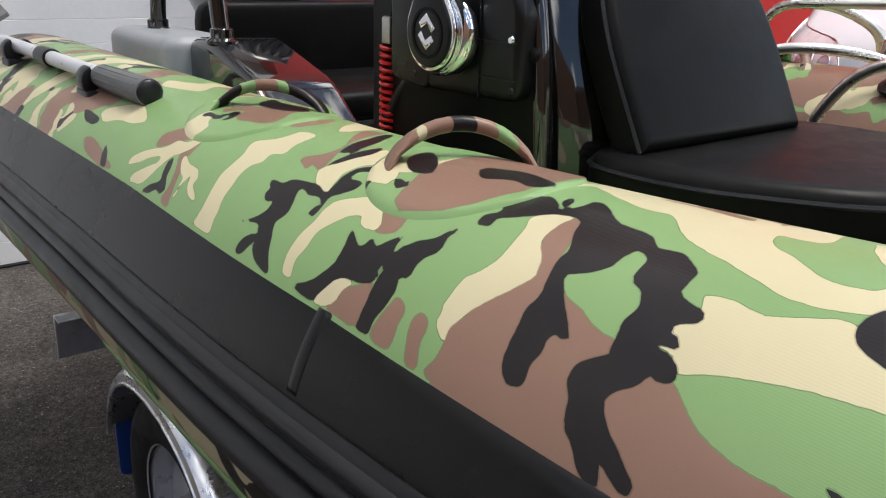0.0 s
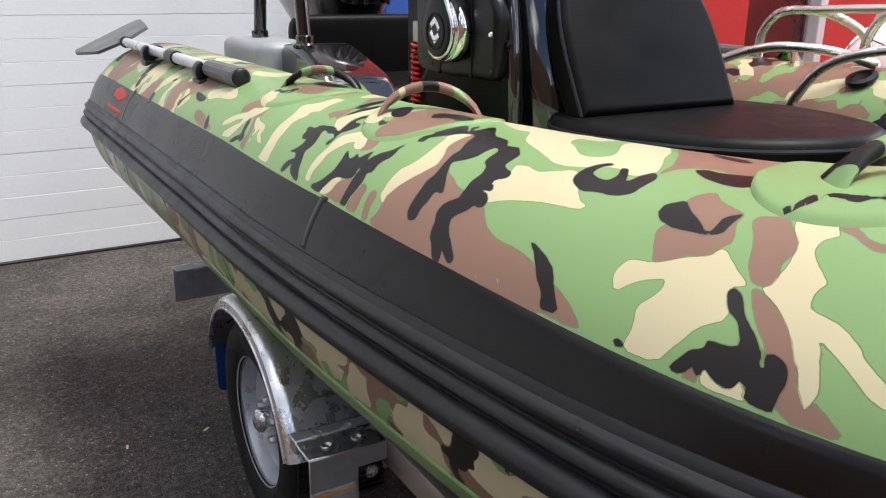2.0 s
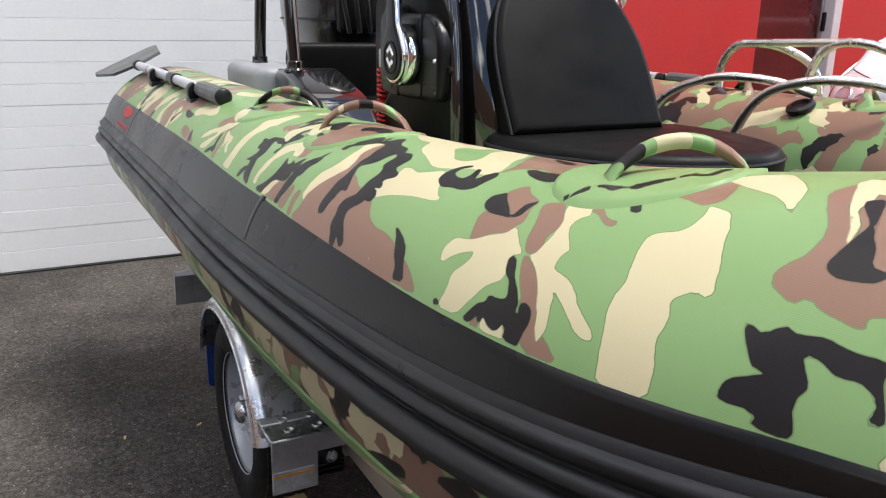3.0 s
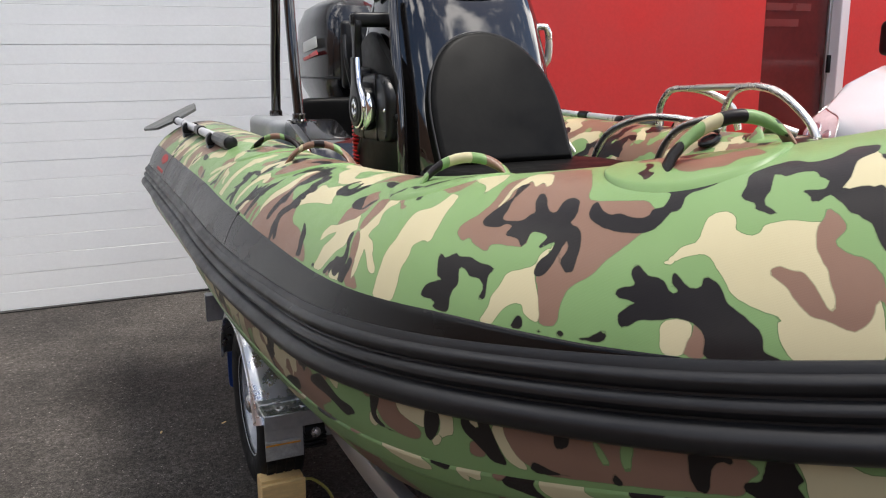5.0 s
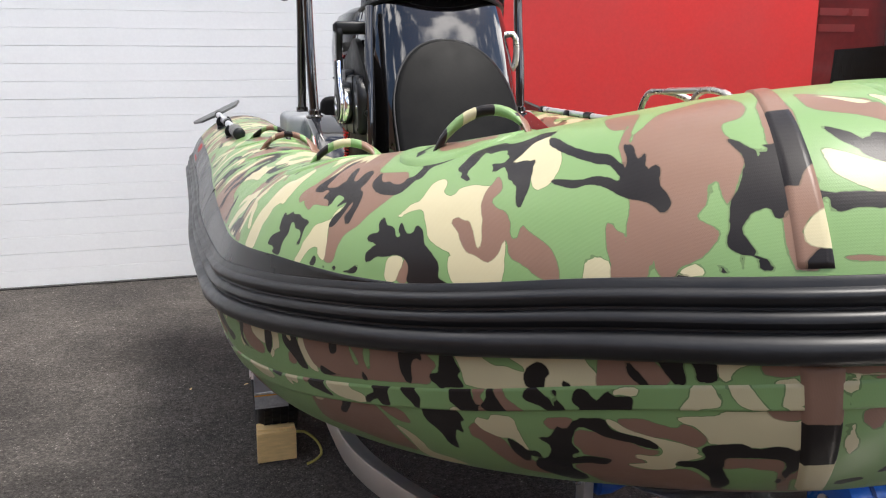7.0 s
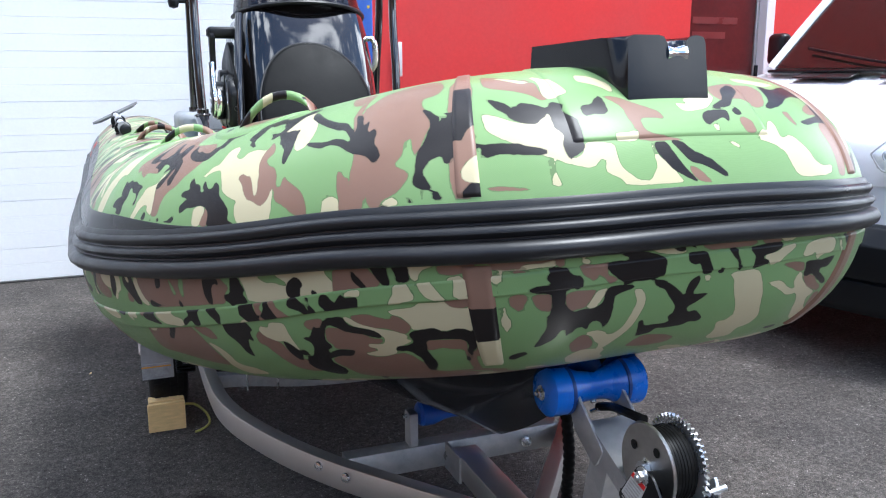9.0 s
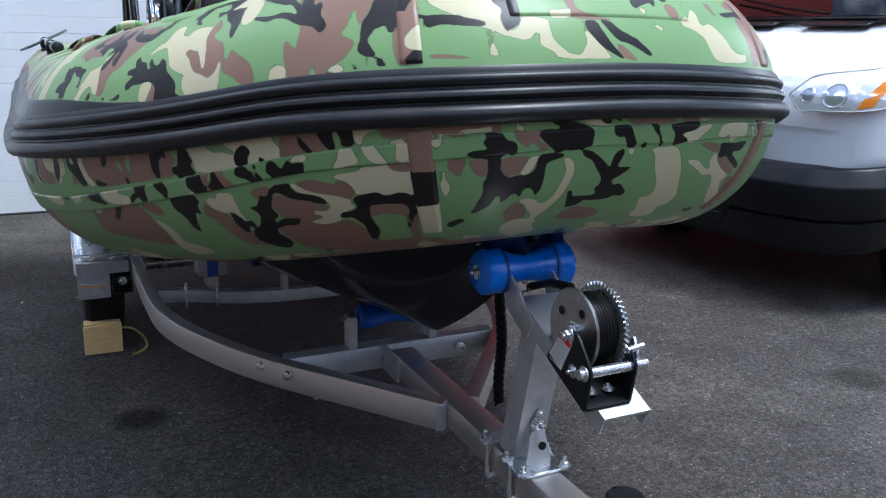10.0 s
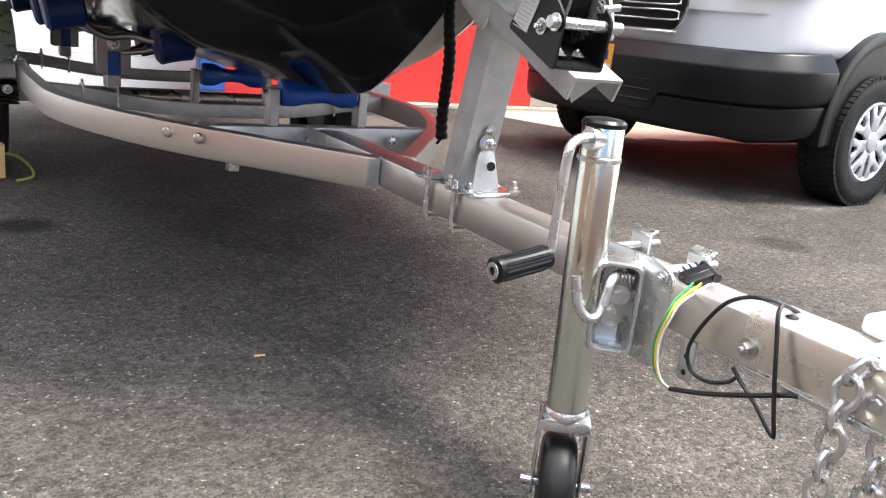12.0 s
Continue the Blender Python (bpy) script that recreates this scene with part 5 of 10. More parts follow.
patch("black", [(-0.781, 101.6), (-0.769, 102.7), (-0.761, 103.8), (-0.733, 104.4), (-0.789, 105.3)])
patch("black", [(-0.697, 100.4), (-0.689, 103.9), (-0.701, 104.5)])
patch("black", [(-0.857, 91.1), (-0.829, 91.5), (-0.825, 94.6), (-0.821, 98.8), (-0.813, 105), (-0.833, 104.8), (-0.845, 100.6), (-0.861, 97.3), (-0.865, 94.6)])
patch("black", [(-0.757, 111.2), (-0.741, 110.7), (-0.745, 114.8), (-0.777, 122), (-0.793, 122.2), (-0.769, 116.5)])
patch("black", [(-0.617, 110.5), (-0.581, 110.4), (-0.565, 110.6), (-0.561, 114.6), (-0.569, 114.9), (-0.573, 120.6), (-0.581, 118.5), (-0.593, 124), (-0.601, 130.5), (-0.609, 127.3), (-0.609, 121.1), (-0.621, 115.9)])
patch("cream", [(-0.853, 91.3), (-0.841, 92.6), (-0.841, 95.7), (-0.853, 94.1)])
patch("black", [(-0.445, 93.7), (-0.437, 94.2), (-0.433, 96.6), (-0.441, 98.6), (-0.445, 101.8), (-0.465, 101.2), (-0.465, 98), (-0.457, 95)])
patch("black", [(-0.421, 98.6), (-0.413, 99.8), (-0.417, 101.5), (-0.425, 101.3)])
patch("black", [(-0.358, 92.6), (-0.354, 93.7), (-0.35, 95.8), (-0.342, 99.3), (-0.35, 99.6), (-0.358, 96.6), (-0.358, 94.8)])
patch("black", [(-0.338, 90.9), (-0.318, 90.3), (-0.318, 94.3), (-0.318, 98.6), (-0.326, 98.7), (-0.33, 95.5)])
patch("black", [(-0.315, 90.4), (-0.299, 89.8), (-0.295, 93), (-0.299, 97.5), (-0.311, 98.3), (-0.311, 95)])
patch("black", [(-0.517, 119.9), (-0.505, 122.1), (-0.497, 127.3), (-0.513, 133), (-0.521, 126.9)])
patch("black", [(-0.493, 124.5), (-0.485, 126.9), (-0.493, 130.5), (-0.497, 127)])
patch("black", [(-0.421, 110.5), (-0.389, 110), (-0.389, 111.8), (-0.385, 114.2), (-0.37, 115.6), (-0.358, 116.1), (-0.35, 118.1), (-0.35, 120.6), (-0.362, 119.8), (-0.373, 118), (-0.393, 117.2), (-0.405, 114.8), (-0.417, 113.3), (-0.425, 114.3), (-0.437, 119.5), (-0.437, 121.9), (-0.433, 124), (-0.445, 125.6), (-0.449, 127.8), (-0.429, 125.7), (-0.405, 126.3), (-0.401, 127.1), (-0.413, 130.1), (-0.433, 129.5), (-0.461, 131.8), (-0.449, 141), (-0.473, 146.6), (-0.497, 142.2), (-0.509, 136.1), (-0.497, 130), (-0.481, 128.8), (-0.469, 124.9), (-0.465, 121.4), (-0.477, 119.3), (-0.473, 118.5), (-0.461, 118.4), (-0.445, 113.6), (-0.441, 114.5), (-0.437, 115.1)])
patch("black", [(-0.318, 119.3), (-0.311, 117.2), (-0.295, 116.2), (-0.295, 121.8), (-0.303, 122.1), (-0.307, 129.4), (-0.303, 136.3), (-0.311, 138.2), (-0.318, 147.6), (-0.322, 141.9), (-0.318, 133.2), (-0.326, 127.6), (-0.342, 128), (-0.338, 124.9), (-0.326, 124.7), (-0.315, 122.7)])
patch("brown", [(-0.234, 88.4), (-0.184, 87.7), (-0.18, 95.7), (-0.211, 95.5), (-0.234, 94.3)])
patch("brown", [(-0.226, 104.5), (-0.219, 104.2), (-0.215, 107.5), (-0.219, 110.9), (-0.223, 110.3), (-0.226, 107.8)])
patch("cream", [(-0.238, 93.5), (-0.223, 94.7), (-0.203, 93.4), (-0.188, 92.2), (-0.192, 94.5), (-0.211, 95.3), (-0.234, 95)])
patch("brown", [(-0.272, 88.9), (-0.253, 88.4), (-0.253, 94.9), (-0.272, 96), (-0.276, 92.4), (-0.276, 91.2)])
patch("brown", [(-0.272, 104.9), (-0.253, 104), (-0.257, 107.2), (-0.261, 108.1), (-0.268, 107.6)])
patch("cream", [(-0.299, 89.7), (-0.272, 88.9), (-0.272, 90.3), (-0.276, 91.8), (-0.28, 92), (-0.284, 93.7), (-0.291, 96.2), (-0.291, 97.3), (-0.299, 98.1)])
patch("cream", [(-0.303, 105.7), (-0.28, 105.4), (-0.272, 104.9), (-0.268, 107.6), (-0.261, 108.2), (-0.257, 107.2), (-0.253, 104.4), (-0.253, 105.8), (-0.253, 110.9), (-0.257, 118.6), (-0.261, 118.1), (-0.268, 116.5), (-0.276, 117), (-0.284, 118.2), (-0.288, 116.1), (-0.295, 116.1), (-0.307, 117.4)])
patch("black", [(-0.307, 117.5), (-0.295, 116.1), (-0.288, 116.3), (-0.284, 118.2), (-0.268, 116.4), (-0.261, 118.1), (-0.257, 118.5), (-0.253, 109.9), (-0.253, 122.8), (-0.257, 126.5), (-0.265, 131.1), (-0.268, 136.3), (-0.272, 135.5), (-0.268, 130.3), (-0.265, 124.9), (-0.268, 121.9), (-0.28, 121.5), (-0.303, 122.1), (-0.307, 128.3), (-0.303, 136.3), (-0.318, 146.6)])
patch("brown", [(-0.303, 122.1), (-0.288, 122), (-0.268, 121.9), (-0.265, 124), (-0.268, 129.4), (-0.272, 127.6), (-0.284, 127.1), (-0.291, 126.3), (-0.307, 128.3)])
patch("brown", [(-0.261, 128.9), (-0.253, 123.7), (-0.249, 132.9), (-0.261, 132.9)])
# the print of the seam straps, two turns further round
patch("brown", [(-0.4, 680), (0.4, 680), (0.4, 900), (-0.4, 900)])
patch("cream", [(-0.25, 780), (-0.22, 770), (-0.22, 786), (-0.25, 786)])
patch("cream", [(-0.3, 844), (-0.2, 841), (-0.2, 885), (-0.3, 885)])
patch("black", [(-0.3, 744), (-0.2, 743), (-0.2, 756), (-0.24, 764), (-0.25, 772), (-0.3, 762)])
patch("black", [(-0.25, 786), (-0.22, 786), (-0.22, 800), (-0.25, 800)])
patch("black", [(-0.3, 828), (-0.2, 828), (-0.2, 841), (-0.3, 844)])
# the print over the bow
patch("green", [(-0.234, 0), (0.47, 0), (0.47, 88), (-0.234, 88)])
patch("cream", [(-0.23, 38.5), (-0.219, 40.8), (-0.203, 44.3), (-0.192, 45.4), (-0.184, 42.9), (-0.173, 40.7), (-0.169, 43.8), (-0.165, 50.4), (-0.169, 57.0), (-0.165, 60.1), (-0.153, 58.2), (-0.149, 54.6), (-0.145, 53.9), (-0.118, 54.8), (-0.118, 58.1), (-0.118, 62.1), (-0.11, 65.7), (-0.098, 68.7), (-0.082, 69.3), (-0.07, 64.3), (-0.07, 61.1), (-0.07, 56.3), (-0.066, 55.4), (-0.066, 60.1), (-0.05, 64.5), (-0.038, 69.0), (-0.034, 70.6), (-0.114, 70.3), (-0.118, 67.8), (-0.133, 65.4), (-0.133, 63.5), (-0.129, 60.6), (-0.137, 60.3), (-0.145, 63.3), (-0.157, 62.8), (-0.173, 60.5), (-0.184, 58.3), (-0.192, 57.0), (-0.211, 52.4), (-0.226, 47.7), (-0.23, 45.0)])
patch("cream", [(-0.184, 58.9), (-0.18, 58.7), (-0.18, 64.3), (-0.176, 68.7), (-0.184, 68.8), (-0.184, 65.2), (-0.184, 61.1)])
patch("brown", [(-0.226, 10.9), (-0.219, 11.8), (-0.2, 15.8), (-0.18, 18.6), (-0.173, 22.5), (-0.173, 27.6), (-0.173, 31.9), (-0.169, 33.7), (-0.176, 34.3), (-0.184, 30.1), (-0.2, 26.9), (-0.223, 23.4), (-0.226, 20.5)])
patch("cream", [(-0.219, 12.7), (-0.196, 16.8), (-0.176, 21.0), (-0.188, 22.3), (-0.2, 18.6)])
patch("cream", [(-0.176, 15.0), (-0.157, 19.9), (-0.149, 26.0), (-0.145, 30.7), (-0.157, 32.7), (-0.169, 33.7), (-0.173, 29.9), (-0.169, 22.5)])
patch("cream", [(-0.122, 18.4), (-0.11, 18.9), (-0.098, 21.7), (-0.086, 27.2), (-0.09, 33.9), (-0.098, 29.7), (-0.114, 25.3), (-0.125, 24.5)])
patch("brown", [(-0.234, 67.8), (-0.223, 67.4), (-0.203, 68.8), (-0.203, 69.3), (-0.23, 68.9)])
patch("black", [(-0.226, 30.6), (-0.215, 32.6), (-0.207, 35.4), (-0.203, 38.0), (-0.196, 34.4), (-0.188, 35.4), (-0.176, 37.6), (-0.173, 39.6), (-0.176, 41.4), (-0.184, 44.2), (-0.188, 45.4), (-0.2, 44.4), (-0.207, 42.6), (-0.211, 39.7), (-0.219, 36.0)])
patch("black", [(-0.169, 35.1), (-0.161, 35.7), (-0.157, 37.6), (-0.161, 39.6), (-0.157, 42.7), (-0.149, 44.4), (-0.149, 47.5), (-0.149, 50.5), (-0.149, 55.2), (-0.153, 57.4), (-0.161, 58.9), (-0.165, 60.2), (-0.169, 57.0), (-0.169, 53.5), (-0.165, 50.4), (-0.173, 47.5), (-0.173, 43.2), (-0.173, 39.4)])
patch("black", [(-0.234, 52.5), (-0.223, 52.1), (-0.207, 52.5), (-0.2, 53.8), (-0.184, 55.4), (-0.184, 57.2), (-0.188, 57.6), (-0.203, 57.1), (-0.219, 56.2), (-0.23, 57.1), (-0.234, 57.7)])
patch("brown", [(-0.11, 34.1), (-0.09, 35.1), (-0.074, 38.1), (-0.058, 40.7), (-0.038, 43.7), (-0.038, 46.8), (-0.054, 45.8), (-0.074, 45.8), (-0.074, 50.6), (-0.062, 52.9), (-0.03, 54.4), (-0.014, 55.5), (-0.086, 54.8), (-0.086, 51.4), (-0.086, 49.0), (-0.09, 45.0), (-0.09, 40.6), (-0.098, 37.3)])
patch("black", [(-0.141, 38.9), (-0.125, 38.0), (-0.122, 35.8), (-0.11, 33.9), (-0.11, 36.7), (-0.11, 41.8), (-0.118, 43.6), (-0.129, 42.7), (-0.137, 44.1), (-0.141, 42.7)])
patch("cream", [(-0.114, 51.3), (-0.098, 51.5), (-0.082, 50.5), (-0.086, 54.7), (-0.114, 54.5)])
patch("cream", [(-0.006, 39.2), (0.014, 40.3), (0.01, 36.9), (0.05, 35.8), (0.066, 32.9), (0.066, 37.3), (0.042, 42.5), (0.006, 43.7), (-0.002, 42.5)])
patch("brown", [(0.074, 29.5), (0.114, 27.0), (0.157, 27.0), (0.161, 32.0), (0.145, 39.8), (0.129, 41.6), (0.11, 36.3), (0.078, 39.0), (0.066, 33.5)])
patch("black", [(0.034, 43.6), (0.074, 42.7), (0.074, 45.4), (0.07, 49.1), (0.062, 46.2), (0.046, 48.2), (0.03, 50.2), (0.026, 47.0)])
patch("black", [(0.09, 31.1), (0.114, 27.9), (0.118, 32.1), (0.098, 37.1), (0.082, 41.6), (0.05, 42.0), (0.062, 40.0), (0.082, 37.2)])
patch("black", [(0.082, 43.2), (0.094, 41.2), (0.098, 45.0), (0.086, 45.6)])
patch("brown", [(0.094, 46.0), (0.106, 48.1), (0.106, 53.2), (0.09, 53.8), (0.086, 48.1)])
patch("cream", [(0.038, 49.8), (0.05, 48.7), (0.046, 52.9), (0.042, 51.7)])
patch("cream", [(0.106, 54.2), (0.118, 51.6), (0.122, 53.5), (0.122, 55.0), (0.106, 55.1)])
patch("brown", [(0.268, 32.6), (0.257, 38.5), (0.234, 43.8), (0.211, 44.0), (0.207, 40.9)])
patch("brown", [(0.226, 47.3), (0.268, 47.7), (0.257, 54.2), (0.245, 59.8), (0.234, 67.6), (0.23, 70.8), (0.219, 70.8), (0.219, 65.4), (0.219, 58.9), (0.215, 53.5), (0.215, 50.2)])
patch("cream", [(0.288, 46.5), (0.299, 49.8), (0.276, 56.4), (0.261, 62.3), (0.245, 64.5), (0.245, 59.8), (0.257, 54.2)])
patch("black", [(0.28, 60.0), (0.272, 64.7), (0.265, 70.2), (0.242, 70.3), (0.245, 63.7), (0.245, 59.0), (0.249, 59.8), (0.249, 64.9)])
patch("cream", [(0.133, 47.6), (0.141, 48.3), (0.141, 55.8), (0.157, 53.7), (0.165, 55.7), (0.176, 59.4), (0.184, 65.4), (0.196, 66.7), (0.211, 66.1), (0.203, 70.1), (0.153, 70.6), (0.145, 65.6), (0.141, 60.7), (0.125, 57.3), (0.106, 55.8), (0.122, 53.5)])
patch("brown", [(0.165, 43.2), (0.176, 42.4), (0.176, 46.9), (0.18, 50.0), (0.173, 49.3)])
patch("black", [(0.169, 26.1), (0.184, 29.3), (0.211, 26.6), (0.253, 23.1), (0.261, 27.7), (0.268, 31.5), (0.253, 38.5), (0.253, 44.1), (0.268, 46.6), (0.253, 48.6), (0.219, 47.5), (0.196, 49.5), (0.184, 47.9), (0.215, 45.4), (0.23, 44.0), (0.23, 39.9), (0.242, 33.8), (0.219, 32.7), (0.196, 34.6), (0.173, 39.7), (0.149, 41.8), (0.145, 40.6), (0.161, 36.7), (0.165, 31.8)])
patch("brown", [(-0.022, 64.8), (-0.01, 65.6), (0.006, 69.4), (0.014, 71.1), (-0.006, 70.8), (-0.018, 68.2)])
patch("black", [(-0.066, 55.5), (-0.046, 55.5), (-0.042, 59.2), (-0.03, 64.9), (-0.018, 68.6), (-0.01, 70.8), (-0.022, 69.8), (-0.046, 66.3), (-0.058, 62.4), (-0.066, 59.5)])
patch("black", [(-0.042, 54.9), (-0.022, 55.6), (-0.01, 59.5), (0.014, 62.2), (0.026, 64.6), (0.038, 67.5), (0.042, 68.5), (0.038, 69.6), (0.026, 68.0), (0.006, 65.0), (-0.018, 63.5), (-0.03, 59.1)])
patch("cream", [(0.054, 56.0), (0.07, 57.1), (0.074, 59.8), (0.066, 58.4)])
patch("cream", [(0.137, 20.3), (0.18, 21.7), (0.219, 23.6), (0.18, 27.0), (0.165, 25.1), (0.141, 23.8)])
# the print of the lower tape, a turn further round
patch("brown", [(-0.533, 461.6), (-0.513, 461.5), (-0.525, 464.2), (-0.521, 466.9), (-0.525, 471), (-0.541, 469.4), (-0.533, 465.4)])
patch("brown", [(-0.505, 461.3), (-0.493, 461.8), (-0.493, 464.6), (-0.481, 467.2), (-0.465, 471.2), (-0.493, 471.5), (-0.501, 467.5), (-0.505, 464.7)])
patch("cream", [(-0.569, 468.8), (-0.545, 469.1), (-0.553, 471.5), (-0.577, 471.9)])
patch("cream", [(-0.37, 459.9), (-0.35, 459.5), (-0.354, 461.9), (-0.358, 462.1), (-0.37, 461.7), (-0.377, 462.7)])
patch("cream", [(-0.311, 457.9), (-0.299, 457.3), (-0.299, 460.8), (-0.295, 464.2), (-0.307, 465.6), (-0.311, 466.4), (-0.326, 468.6), (-0.326, 465.3), (-0.315, 463.2), (-0.315, 461.3)])
patch("cream", [(-0.295, 457.2), (-0.291, 456.9), (-0.291, 460.2)])
patch("black", [(-0.561, 461.8), (-0.533, 461.7), (-0.537, 466.4), (-0.533, 467.9), (-0.545, 468.8), (-0.565, 467.9), (-0.569, 467.1)])
patch("black", [(-0.513, 461.4), (-0.505, 461.5), (-0.505, 464.7), (-0.493, 471.5), (-0.513, 471.6), (-0.525, 468.5), (-0.529, 467.7), (-0.517, 465)])
patch("black", [(-0.465, 461.1), (-0.449, 461), (-0.441, 464.8), (-0.429, 470.8), (-0.441, 471.5), (-0.449, 466.8), (-0.473, 464.3)])
patch("black", [(-0.437, 461.3), (-0.429, 461.2), (-0.433, 463.8), (-0.425, 466.9), (-0.429, 470.9), (-0.437, 470), (-0.437, 466.2)])
patch("black", [(-0.409, 460.8), (-0.397, 460.4), (-0.393, 464.8), (-0.381, 461.6), (-0.37, 460.1), (-0.377, 462.5), (-0.358, 462.1), (-0.358, 464.3), (-0.362, 466.8), (-0.377, 469.3), (-0.397, 470.8), (-0.417, 471.3), (-0.417, 467.5), (-0.409, 466.8), (-0.417, 464.6)])
patch("brown", [(-0.833, 464.7), (-0.805, 465.1), (-0.833, 471.2), (-0.841, 468.3)])
patch("cream", [(-0.781, 464.4), (-0.733, 463.8), (-0.729, 468.9), (-0.705, 469.1), (-0.709, 473.4), (-0.761, 473.1), (-0.781, 470.5)])
patch("cream", [(-0.889, 465.1), (-0.853, 466.5), (-0.857, 473), (-0.889, 470.2)])
patch("black", [(-0.805, 465.1), (-0.781, 464.4), (-0.789, 470.2), (-0.773, 473.8), (-0.793, 473.2), (-0.833, 471.1)])
patch("black", [(-0.693, 463.7), (-0.649, 462.9), (-0.661, 467), (-0.665, 472.5), (-0.681, 472.2), (-0.681, 469.4), (-0.709, 473.4), (-0.705, 469.9), (-0.681, 467.4)])
patch("black", [(-0.637, 462.2), (-0.617, 462.3), (-0.613, 465.2), (-0.609, 467.4), (-0.621, 472.3), (-0.625, 469.7), (-0.637, 465.6)])
patch("black", [(-0.561, 461.4), (-0.537, 461.6), (-0.537, 464.5), (-0.533, 468.3), (-0.537, 472.6), (-0.549, 471.8), (-0.565, 468.4), (-0.561, 465.9), (-0.545, 464.7)])
patch("cream", [(-1.024, 466.7), (-0.984, 466), (-0.968, 469), (-0.928, 471.2), (-0.928, 474.4), (-0.96, 475.2), (-0.996, 472.7)])
patch("cream", [(-0.889, 466.2), (-0.881, 466.5), (-0.873, 474), (-0.881, 473.8), (-0.889, 471.3)])
patch("cream", [(-1.379, 477.3), (-1.223, 470.6), (-1.275, 476), (-1.443, 486)])
patch("black", [(-0.96, 464.4), (-0.924, 466.4), (-0.896, 467.6), (-0.9, 471.8), (-0.92, 471.4), (-0.94, 468.7), (-0.968, 467.9)])
patch("black", [(-1.179, 467.1), (-1.099, 466.1), (-1.091, 470.9), (-1.155, 473), (-1.199, 471.3)])
patch("brown", [(-1.099, 466.1), (-1.028, 466.5), (-1.02, 469.4), (-1.064, 472), (-1.087, 469.4)])
patch("cream", [(-0.238, 454.2), (-0.23, 454.3), (-0.23, 460.9), (-0.238, 460.8)])
patch("cream", [(-0.295, 457.2), (-0.28, 456.3), (-0.276, 460.2), (-0.268, 465.6), (-0.28, 466.4), (-0.288, 463.7), (-0.291, 460.9)])
patch("cream", [(-0.265, 455), (-0.253, 453.9), (-0.253, 464.5), (-0.265, 465.3), (-0.265, 461.9), (-0.261, 457.8)])
patch("cream", [(-0.299, 458.8), (-0.295, 465.1), (-0.303, 466.4)])
